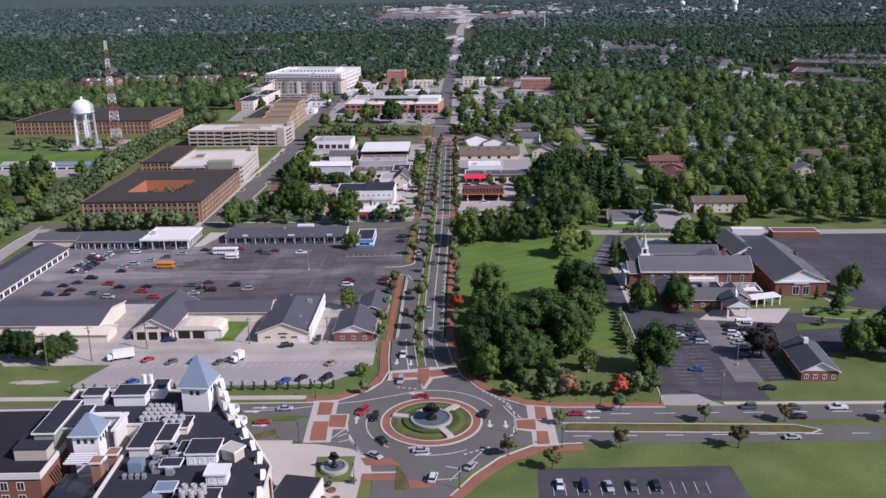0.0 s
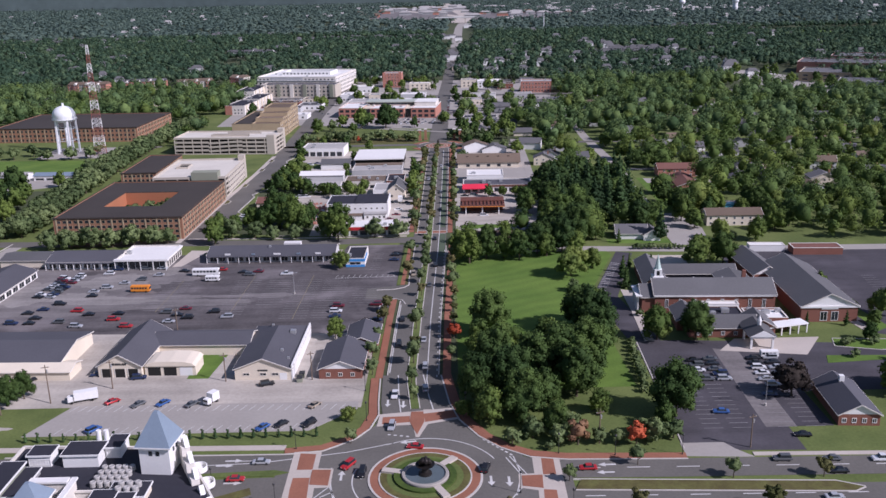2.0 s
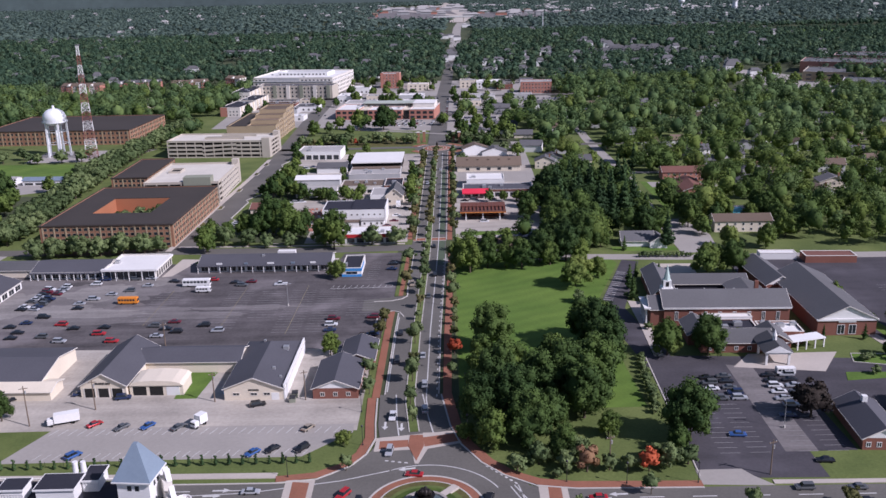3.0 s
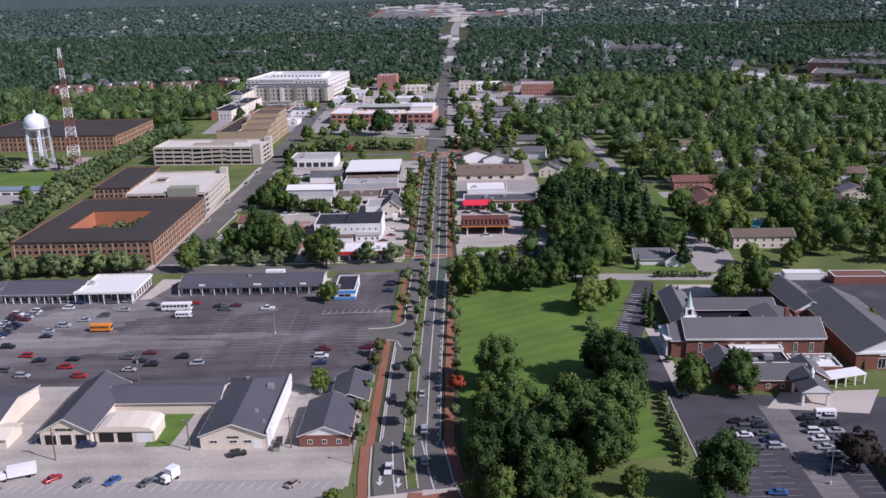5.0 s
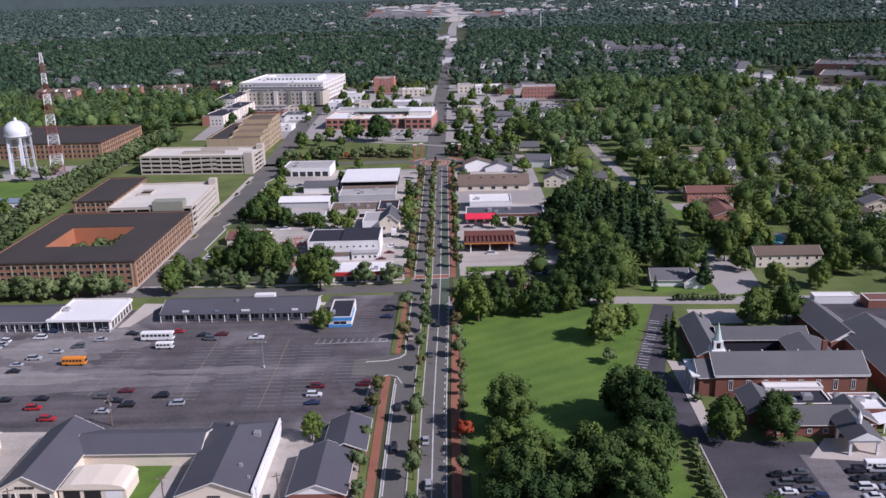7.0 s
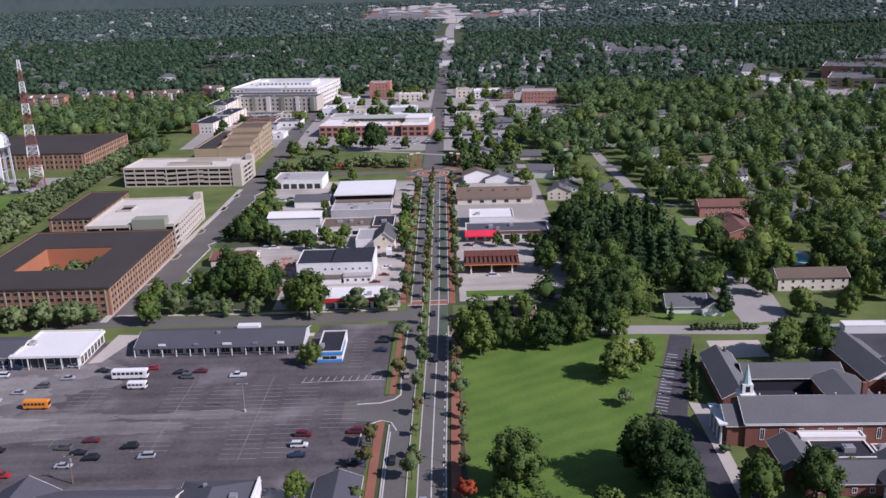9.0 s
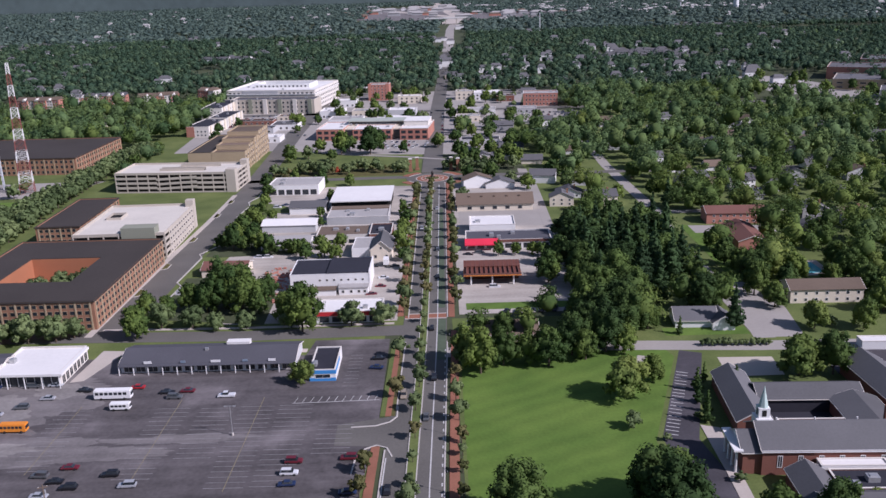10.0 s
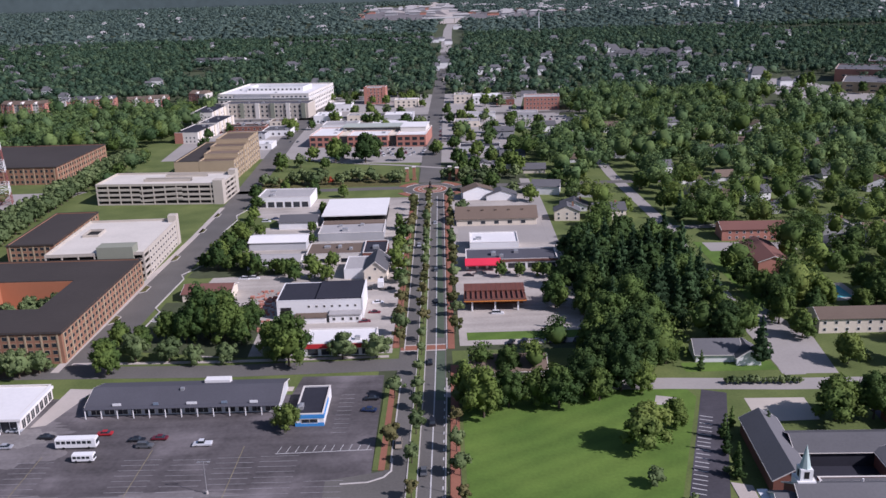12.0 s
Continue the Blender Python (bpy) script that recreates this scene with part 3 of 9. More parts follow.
SAY = dict(big=("broad dark green shade tree in full leaf", "tree"), oak=("round green shade tree in full leaf", "tree"), lit=("bright yellow-green tree in full leaf", "tree"),
           street=("young green street tree with a thin trunk", "street tree"), olive=("young olive-brown street tree", "street tree"), hedge=("dense grey-green tree of the planted row", "tree"),
           shrub=("pale green ornamental shrub tree", "shrub"), red=("small tree with red leaves", "tree"), plum=("round tree with dark plum leaves", "tree"), pink=("ornamental tree with faded pink leaves", "tree"),
           pine=("tall dark green conifer", "conifer"), cedar=("small dark clipped evergreen along the fence", "evergreen"), arbor=("narrow dark green upright evergreen", "evergreen"))
NAMES = dict(big="shade_tree", oak="shade_tree", lit="bright_tree", street="street_tree", olive="street_tree", hedge="row_tree", shrub="ornamental_shrub", red="red_tree", plum="plum_tree", pink="pink_tree",
             pine="conifer", cedar="small_evergreen", arbor="upright_evergreen")


def tree(key, x, y, scale=1.0, group="", z=0.05):
    crowns, trunk = rng.choice(SPECIES[key])
    t = thing(NAMES[key], x, y, z, rng.uniform(0, 360), SAY[key][0], SAY[key][1], group)
    t.scale = (scale, scale, scale * rng.uniform(.92, 1.1))
    part("trunk", trunk, None, t)
    part("crown", crowns[y > 520], None, t)
    return t


# ---------------------------------------------------------------- buildings
WINDOWS = {}


def window_meshes(w, h, frame_mat):
    key = (round(w, 2), round(h, 2), frame_mat)
    if key not in WINDOWS:
        t = min(.14, w * .12)
        bm = boxes((-w / 2, w / 2, -.10, .02, 0, t), (-w / 2, w / 2, -.10, .02, h - t, h), (-w / 2, -w / 2 + t, -.10, .02, t, h - t), (w / 2 - t, w / 2, -.10, .02, t, h - t), (-t / 3, t / 3, -.08, .02, t, h - t))
        f = mesh_of("window", bm, M[frame_mat])
        p = mesh_of("pane", boxes((-w / 2 + t, w / 2 - t, -.045, .01, t, h - t)), M["glass"])
        q = mesh_of("window", bmesh.new(), [M[frame_mat], M["glass"]])
        both = bmesh.new()
        box(both, -w / 2, w / 2, -.06, .02, 0, h)
        both.faces.ensure_lookup_table()
        box(both, -w / 2 + t, w / 2 - t, -.09, -.05, t, h - t)
        for fc in list(both.faces)[6:]:
            fc.material_index = 1
        both.to_mesh(q)
        both.free()
        WINDOWS[key] = f, p, q
    return WINDOWS[key]


def put_window(parent, side, u, z, w, h, hw, hd, frame_mat="skin", name="window"):
    """A framed window on the south, east, west or north face of a block of half sizes hw, hd."""
    f, p, q = window_meshes(w, h, frame_mat)
    m = {"s": pose(u, -hd, z), "e": pose(hw, u, z, 0, 0, 90), "n": pose(-u, hd, z, 0, 0, 180), "w": pose(-hw, -u, z, 0, 0, -90)}[side]
    if parent.matrix_basis.translation.y > 470:   # far windows: frame and pane in one mesh
        return part(name, q, None, parent, m=m)
    ob = part(name, f, None, parent, m=m)
    part("pane", p, None, ob, "dark reflecting glass")
    return ob


def window_grid(parent, side, hw, hd, storeys, bays, z0, step, w, h, frame_mat="skin", margin=1.5):
    half = (hw if side in "sn" else hd) - margin
    for s in range(storeys):
        for k in range(bays):
            put_window(parent, side, -half + 2 * half * (k + .5) / bays, z0 + s * step, w, h, hw, hd, frame_mat)


def rooftop_units(parent, hw, hd, z, n, seed):
    r = random.Random(seed)
    for _ in range(n):
        x, y, a, b, h = r.uniform(-hw * .8, hw * .8), r.uniform(-hd * .7, hd * .7), r.uniform(.7, 1.5), r.uniform(.7, 1.5), r.uniform(.7, 1.4)
        bm = boxes((x - a, x + a, y - b, y + b, z, z + h), (x - a * .6, x + a * .6, y - b * .6, y + b * .6, z + h, z + h + .2))
        part("rooftop_unit", bm, M["steel"], parent, "grey metal rooftop unit")


def flat_block(name, label, x, y, w, d, h, yaw=0, wall="white", roof="gravelroof", parapet=.6, category="building", cap="skin", units=2, hole=None, group=""):
    """A flat-roofed block with a parapet; hole: inner court (x0, x1, y0, y1) in its own metres."""
    b = thing(name, x, y, 0, yaw, label, category, group)
    hw, hd, t = w / 2, d / 2, .35
    inner = (-hw + t, hw - t, -hd + t, hd - t)
    part("wall", ring(bmesh.new(), (-hw, hw, -hd, hd), inner, 0, h), M[wall], b)
    zr = h - parapet
    if hole:
        x0, x1, y0, y1 = hole
        part("roof", ring(bmesh.new(), inner, hole, zr - .4, zr), M[roof], b)
        part("court_wall", ring(bmesh.new(), hole, (x0 + .3, x1 - .3, y0 + .3, y1 - .3), 0, zr - .4), M["court"], b, "orange brick walls of the courtyard")
        part("court_floor", boxes((x0 + .3, x1 - .3, y0 + .3, y1 - .3, 0, .2)), M["brickpave"], b, "brick paved courtyard")
    else:
        part("roof", boxes((-hw + t, hw - t, -hd + t, hd - t, zr - .4, zr)), M[roof], b)
    o = .08
    part("coping", ring(bmesh.new(), (-hw - o, hw + o, -hd - o, hd + o), (-hw + t + o, hw - t - o, -hd + t + o, hd - t - o), h, h + .12), M[cap], b)
    if units and not hole:
        rooftop_units(b, hw, hd, zr, units, x * 7 + y)
    return b


def gable_block(name, label, x, y, w, d, h, ridge, yaw=0, wall="cream", roof="slate", along="y", eave=.5, category="building", gable=None, group="", hip=0.0):
    """A block with a pitched roof; along: the axis of its ridge; hip: how far the ridge stops short of the north end."""
    b = thing(name, x, y, 0, yaw, label, category, group)
    turn = pose(0, 0, 0, 0, 0, 90 if along == "x" else 0)
    hw, hd = (w / 2, d / 2) if along == "y" else (d / 2, w / 2)
    part("wall", boxes((-hw, hw, -hd, hd, 0, h)), M[wall], b, m=turn)
    for s in (-1,) if hip else (-1, 1):
        bm = bmesh.new()
        v = [bm.verts.new(p) for p in ((-hw, s * hd, h), (hw, s * hd, h), (0, s * hd, ridge - .12), (-hw, s * (hd - .3), h), (hw, s * (hd - .3), h), (0, s * (hd - .3), ridge - .12))]
        for f in ((0, 1, 2), (5, 4, 3), (0, 2, 5, 3), (1, 4, 5, 2)):
            bm.faces.new([v[k] for k in f])
        part("gable", bm, M[gable or wall], b, m=turn)
    k = (ridge - h) / hw
    t, hx, hy = .18, hw + eave, hd + eave
    for s, nm in ((-1, "roof"), (1, "roof")):
        bm = bmesh.new()
        ze = h - k * eave
        pts = [(0, ridge), (s * hx, ze), (s * hx, ze + t), (0, ridge + t)]
        a, c = [[bm.verts.new((px, yy - (hip if yy > 0 and px == 0 else 0), pz)) for px, pz in pts] for yy in (-hy, hy)]
        for q in range(4):
            bm.faces.new((a[q], a[(q + 1) % 4], c[(q + 1) % 4], c[q]))
        bm.faces.new(a)
        bm.faces.new(c[::-1])
        bmesh.ops.recalc_face_normals(bm, faces=bm.faces)
        part(nm, bm, M[roof], b, m=turn)
    if hip:
        bm = bmesh.new()
        ze = h - k * eave
        v = [bm.verts.new(p) for p in ((-hx, hy, ze + t), (hx, hy, ze + t), (0, hy - hip, ridge + t), (-hx, hy, ze), (hx, hy, ze))]
        for f in ((1, 0, 2), (0, 1, 4, 3)):
            bm.faces.new([v[q] for q in f])
        part("hip_roof", bm, M[roof], b, m=turn)
    for yy in (() if y >= 620 else (-hy - .06,) if hip else (-hy - .06, hy - .06)):
        bm = bmesh.new()
        for s in (-1, 1):
            beam(bm, (0, yy + .06, ridge + .02), (s * hx, yy + .06, h - k * eave + .02), .26)
        part("fascia", bm, M["skin"], b, "pale painted fascia boards", m=turn)
    for s in (-1, 1) if y < 470 else ():
        bm = bmesh.new()
        beam(bm, (s * (hx + .02), -hy, h - k * eave + .02), (s * (hx + .02), hy, h - k * eave + .02), .2)
        part("gutter", bm, M["skin"], b, m=turn)
    return b


def door_panel(parent, side, u, z, w, h, hw, hd, material="dark", name="door"):
    m = {"s": pose(u, -hd, z), "e": pose(hw, u, z, 0, 0, 90), "n": pose(-u, hd, z, 0, 0, 180), "w": pose(-hw, -u, z, 0, 0, -90)}[side]
    part(name, boxes((-w / 2, w / 2, -.07, .02, 0, h)), M[material], parent, m=m)


def shopfronts(parent, hw, hd, n, h=2.6, side="s", margin=.6):
    half = (hw if side in "sn" else hd) - margin
    for k in range(n):
        put_window(parent, side, -half + 2 * half * (k + .5) / n, .3, 2 * half / n * .8, h, hw, hd, "skin", "shop_window")


# ---- shopping strip, south row
b = gable_block("workshop_building", "cream workshop with a dark shingle roof and open bays", -105, 321, 14.5, 31, 4.2, 8.2, -2, "cream", "slate", "y")
# bays are near-black panels on the wall, coloured for the shade inside
for u in (-4.4, 0, 4.4):
    door_panel(b, "s", u, 0, 3.2, 3.1, 7.25, 15.5, name="open_bay")
    part("bay_frame", boxes((u - 1.9, u - 1.65, -15.62, -15.4, 0, 3.3)), M["skin"], b)
    part("bay_frame", boxes((u + 1.65, u + 1.9, -15.62, -15.4, 0, 3.3)), M["skin"], b)
for k, wd in enumerate((.5, .34, .5, .42, .5, .2, .5, .42, .34)):
    part("sign_bar", boxes((-2.4 + k * .56, -2.4 + k * .56 + wd * .8, -15.68, -15.5, 4.5, 5.1)), M["darkmetal"], b)
b = thing("quonset_shed", -89, 310.5, 0, -2, "cream metal shed with a rounded roof and three bays", "shed")
part("wall", boxes((-8.5, 8.5, -4.4, 4.4, 0, 3.6)), M["cream"], b)
bm = bmesh.new()
rows = [[bm.verts.new((px, yy, pz)) for px, pz in ((-8.7, 3.5), (-7.6, 4.4), (-5.2, 4.95), (0, 5.2), (5.2, 4.95), (7.6, 4.4), (8.7, 3.5))] for yy in (-4.8, 4.8)]
for k in range(6):
    bm.faces.new((rows[0][k], rows[0][k + 1], rows[1][k + 1], rows[1][k]))
bm.faces.new(rows[0][::-1])
bm.faces.new(rows[1])
part("roof", bm, M["cream"], b, "cream ribbed metal roof")
for u, m in ((-5.3, "dark"), (0, "dark"), (5.3, "white")):
    door_panel(b, "s", u, 0, 4.2, 3.0, 8.5, 4.4, m, "bay_door")
gable_block("store_wing", "low cream wing with a dark shingle roof", -83, 329, 34, 13, 4, 6.2, -2, "cream", "slate", "x")
b = gable_block("shop_hall", "large cream shop hall with a dark shingle roof", -57, 319.5, 18.5, 37, 4, 7.6, -1.5, "cream", "slate", "y", gable="cream", hip=9.0)
for u in (-5.5, 0.0, 4.0):
    put_window(b, "s", u, 1.6, 2.2, 1.0, 9.25, 18.5)
door_panel(b, "s", 6.6, 0, 2.4, 2.5, 9.25, 18.5, "white")
for k in range(6):
    part("sign_bar", boxes((-1.6 + k * .55, -1.2 + k * .55, -18.62, -18.5, 3.2, 3.7)), M["darkmetal"], b)
part("parapet_wall", boxes((9.3, 9.75, -18.6, 18.6, 0, 5.2)), M["white"], b, "white side wall rising above the eaves")
for u, v, w in ((5.4, 8.0, .9), (4.6, -8.5, .45), (7.4, -12.5, .35), (-2.4, 12.0, .4)):
    zr = 7.6 - 3.6 / 9.25 * abs(u)
    part("roof_unit", boxes((u - w, u + w, v - w, v + w, zr - .1, zr + .4 + w)), M["steel"], b, "small metal roof unit")
for x, y, m, lab in ((-67.6, 312, "red", "small red skip beside the hall"), (-67.4, 307, "blue", "blue rubbish container beside the hall"), (-45.2, 303, "sage", "green rubbish container beside the office"), (-45.4, 299.6, "sage", "green rubbish container beside the office")):
    d = thing("rubbish_container", x, y, .065, 4, lab, "container")
    part("bin", boxes((-.9, .9, -1.3, 1.3, 0, 1.35)), M[m], d)
    part("lid", boxes((-.95, .95, -1.35, 1.35, 1.35, 1.45)), M["darkmetal"], d, "dark lid")
b = gable_block("brick_office", "low office with brick base, white gable and dark roof", -32, 311, 14, 21, 3.6, 6.4, -1.5, "darkbrick", "slate", "y", gable="white")
for u in (-4, 0, 4):
    put_window(b, "s", u, .9, 1.4, 1.4, 7, 10.5)
for v in (-6, -1, 4, 8):
    put_window(b, "e", v, .9, 1.4, 1.4, 7, 10.5)
gable_block("brick_office_wing", "rear wing of the brick office with a dark roof", -27, 330, 11, 17, 3.6, 5.8, -1.5, "darkbrick", "slate", "y", gable="darkbrick")
b = gable_block("beige_store", "beige store with a dark shingle roof", -150, 323, 48, 26, 4.6, 7, -2, "cream", "slate", "x")
door_panel(b, "s", 12, 0, 3, 3, 24, 13, "white")
gable_block("beige_annex", "pale lean-to annex of the store with a light roof", -135, 309, 27, 9, 3.2, 4.4, -2, "cream", "cream", "x")

# ---- shopping strip, north row
b = gable_block("strip_mall_west", "long strip of shops with a dark shingle roof", -163, 434, 33, 18, 3.4, 5.8, -2.5, "white", "slate", "x")
shopfronts(b, 16.5, 9, 8, 2.3)
part("porch_roof", boxes((-16.8, 16.8, -11.4, -9.1, 3.15, 3.3)), M["slate"], b)
for k in range(11):
    part("porch_post", boxes((-16.5 + k * 3.25, -16.25 + k * 3.25, -11.2, -10.95, 0, 3.15)), M["white"], b)
b = flat_block("corner_store", "corner store with a white flat roof", -135, 433, 23, 22, 5, -2, "skin", "membrane", .5, units=1)
part("shop_glazing", boxes((-11.2, 11.2, -11.12, -11.0, .25, 4.3)), M["glass"], b, "dark glazed shop front")
for k in range(9):
    part("mullion", boxes((-11.25 + k * 2.8, -11.1 + k * 2.8, -11.2, -11.0, 0, 4.4)), M["white"], b)
shopfronts(b, 11.5, 11, 7, 3.6, "e")
part("roof_overhang", boxes((-11.9, 12.9, -13.0, -11.0, 4.5, 5.3), (11.5, 12.9, -11.0, 9.5, 4.5, 5.3)), M["membrane"], b, "white overhanging roof edge")
for k in range(5):
    part("porch_post", boxes((-11.6 + k * 5.8, -11.35 + k * 5.8, -12.8, -12.55, 0, 4.5)), M["white"], b)
b = gable_block("strip_mall_east", "long strip of shops with a dark roof and blue signs", -77.5, 437.5, 59, 16, 3.3, 5.6, -1.5, "greywall", "slate", "x")
shopfronts(b, 29.5, 8, 14, 2.2)
for k in range(12):
    part("sign_panel", boxes((-27 + k * 4.6, -24.6 + k * 4.6, -8.35, -8.15, 2.5, 3.1)), M["blue" if k % 3 else "white"], b)
part("porch_roof", boxes((-29.8, 29.8, -10.4, -8.1, 3.15, 3.3)), M["slate"], b)
for k in range(13):
    part("porch_post", boxes((-29.5 + k * 4.9, -29.25 + k * 4.9, -10.2, -9.95, 0, 3.15)), M["white"], b)
for u, w in ((-20, 2.6), (-8, 1.6), (3, 3.2), (13, 1.8), (22, 2.4)):
    part("roof_sign", boxes((u - w / 2, u + w / 2, -8.6, -8.4, 3.5, 4.3)), M["white" if w > 2 else "bluemetal"], b)
part("roof_vent", boxes((-2, -.9, -2.4, -1.4, 5.0, 6.0)), M["steel"], b)
part("roof_box", boxes((4, 12, 3.6, 6.6, 3.4, 5.6)), M["membrane"], b, "pale roof box behind the ridge")
b = flat_block("blue_kiosk", "small shop with a blue band and dark flat roof", -37.5, 428, 8.5, 19, 4, -1, "white", "tarblue", .3, units=1)
part("fascia_band", boxes((-4.35, 4.35, -9.62, -9.5, 2.6, 3.8), (4.25, 4.4, -9.5, 2, 2.6, 3.8)), M["blue"], b, "bright blue fascia band")
part("lower_panel", boxes((-4.32, 4.32, -9.58, -9.5, 0, 1.2)), M["blue"], b)
put_window(b, "s", 0, 1.0, 5, 1.5, 4.25, 9.5)
b = gable_block("strip_mall_wing", "angled wing of the shopping strip with a dark roof", -190.5, 381, 19, 66, 3.5, 6.4, -3, "white", "slate", "y")
shopfronts(b, 9.5, 33, 12, 2.4, "e")
gable_block("strip_mall_link", "pale roofed link between the shop wings", -191, 436, 24, 14, 3.4, 4.8, -3, "cream", "greyroof", "x")


# ---- brick blocks and garages
def apartment_block(name, label, x, y, w, d, h, yaw, sb, eb, hole=None, wall="brick", storeys=4):
    b = flat_block(name, label, x, y, w, d, h, yaw, wall, "tar", .5, "apartment block", "tar", 0, hole)
    hw, hd, st = w / 2, d / 2, (h - 1.2) / storeys
    window_grid(b, "s", hw, hd, storeys, sb, .9, st, 1.9, st * .62, "tan")
    window_grid(b, "e", hw, hd, storeys, eb, .9, st, 1.9, st * .62, "tan")
    me = mesh_of("pilaster", boxes((-.3, .3, -.22, 0, 0, h - .6)), M["tan"])
    for side, n, half in (("s", sb, hw - 1.5), ("e", eb, hd - 1.5)):
        for k in range(0, n + 1, 2):
            u = -half + 2 * half * k / n
            part("pilaster", me, None, b, m=pose(u, -hd, 0) if side == "s" else pose(hw, u, 0, 0, 0, 90))
    part("cornice", boxes((-hw - .5, hw + .5, -hd - .5, -hd, h - .5, h - .1), (hw, hw + .5, -hd, hd, h - .5, h - .1)), M["tar"], b)
    return b


apartment_block("brick_courtyard_block", "brick apartment block round a courtyard with a dark flat roof", -161.4, 514, 66, 84, 12, -1.6, 22, 26, (-17, 14, -17, 16))
apartment_block("brick_side_block", "small brick apartment block with a dark flat roof", -187.4, 613, 22, 60, 12, 0, 7, 15)
apartment_block("brick_north_block", "long brick apartment block behind the water tower", -308, 817, 122, 84, 12, -3, 34, 22, storeys=3)


def garage(name, label, x, y, w, d, levels, yaw, wall="precast", ramp=None):
    """An open parking garage; ramp: the stretch (u0, u1) of the south front where the decks slope."""
    b = thing(name, x, y, 0, yaw, label, "parking garage")
    hw, hd, st = w / 2, d / 2, 3.0
    # solid near-black box: shade between the open decks is in its colour
    part("core", boxes((-hw + 1.5, hw - 1.5, -hd + 1.5, hd - 1.5, 0, levels * st - .6)), M["dark"], b, "near-black core for the shade of the inner decks")
    for k in range(levels + 1):
        z = k * st
        lo, hi = (0, .9) if k == 0 else (z - .45, z + 1.0)
        bm = boxes((-hw, -hw + .3, -hd + .3, hd, lo, hi), (hw - .3, hw, -hd + .3, hd, lo, hi), (-hw + .3, hw - .3, hd - .3, hd, lo, hi))
        if ramp and 0 < k < levels:
            u0, u1 = ramp
            box(bm, -hw, u0, -hd, -hd + .3, lo, hi), box(bm, u1, hw, -hd, -hd + .3, lo, hi)
            sl = boxes((u0, u1, -hd + .02, -hd + .28, lo, hi))
            for v in sl.verts:
                v.co.z += st * .5 * ((v.co.x - u0) / (u1 - u0) - .5)
            part("sloped_spandrel", sl, M[wall], b, "sloping ramp edge")
        else:
            box(bm, -hw, hw, -hd, -hd + .3, lo, hi)
        part("spandrel", bm, M[wall], b)
        if k:
            part("deck", boxes((-hw + .3, hw - .3, -hd + .3, hd - .3, z - .4, z - .05)), M["deck" if k == levels else wall], b)
    col = mesh_of("column", boxes((-.3, .3, -.06, .5, 0, levels * st + .6)), M[wall])
    for side, half in (("s", hw), ("e", hd), ("w", hd)):
        n = max(2, int(half * 2 / 6.5))
        for k in range(n + 1):
            u = (-half + .3) + 2 * (half - .3) * k / n
            part("column", col, None, b, m={"s": pose(u, -hd, 0), "e": pose(hw, u, 0, 0, 0, 90), "w": pose(-hw, u, 0, 0, 0, -90)}[side])
    return b


b = garage("parking_garage", "beige precast parking garage with open sloping decks", -160, 719, 77.5, 32, 4, -5, ramp=(-12, 14))
part("ramp_wall", boxes((-13, 16, -6, -5.7, 11.95, 13.6), (-13, 16, -2, -1.7, 11.95, 13.6)), M["precast"], b, "low walls of the ramp opening")
# thin dark slabs on the deck, coloured for the shade in the ramp openings
part("ramp_opening", boxes((-13, 16, -5.7, -2, 11.96, 12.02)), M["dark"], b, "dark slab for the shade of a ramp opening")
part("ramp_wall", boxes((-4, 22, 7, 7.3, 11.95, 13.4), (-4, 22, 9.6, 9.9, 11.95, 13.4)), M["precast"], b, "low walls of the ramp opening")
part("ramp_opening", boxes((-4, 22, 7.3, 9.6, 11.96, 12.02)), M["dark"], b, "dark slab for the shade of a ramp opening")
part("stair_tower", boxes((33, 38.9, -16.3, -10.5, 0, 14.6)), M["precast"], b, "beige stair tower")
part("stair_tower", boxes((34.5, 38.95, 10.5, 16.2, 0, 15.2)), M["precast"], b, "beige stair tower")
b = garage("lower_parking_garage", "beige parking garage with a pale top deck", -150, 591, 44, 58, 4, 0)
part("stair_tower", boxes((1.5, 17.5, -29.6, -22, 0, 15.6)), M["sage"], b, "sage green stair tower")
part("stair_tower", boxes((18.2, 22.3, 24.6, 29.2, 0, 15.4)), M["precast"], b, "beige corner stair tower")
part("facade_panel", boxes((22.02, 22.16, -22, 24.4, .2, 12.9)), M["precast"], b, "beige panelled east front")
for k in range(11):
    for z in (1.0, 4.0, 7.0, 10.0):
        put_window(b, "e", -20 + k * 4.1, z, 1.9, 1.3, 22.17, 29)
# thin dark slab on the deck, coloured for the shade down the well
part("light_well", boxes((-16, -9, 2, 12, 11.96, 12.02)), M["dark"], b, "dark slab for the shade of the light well")
part("well_wall", ring(bmesh.new(), (-16.3, -8.7, 1.7, 12.3), (-16, -9, 2, 12), 11.95, 13.1), M["precast"], b)


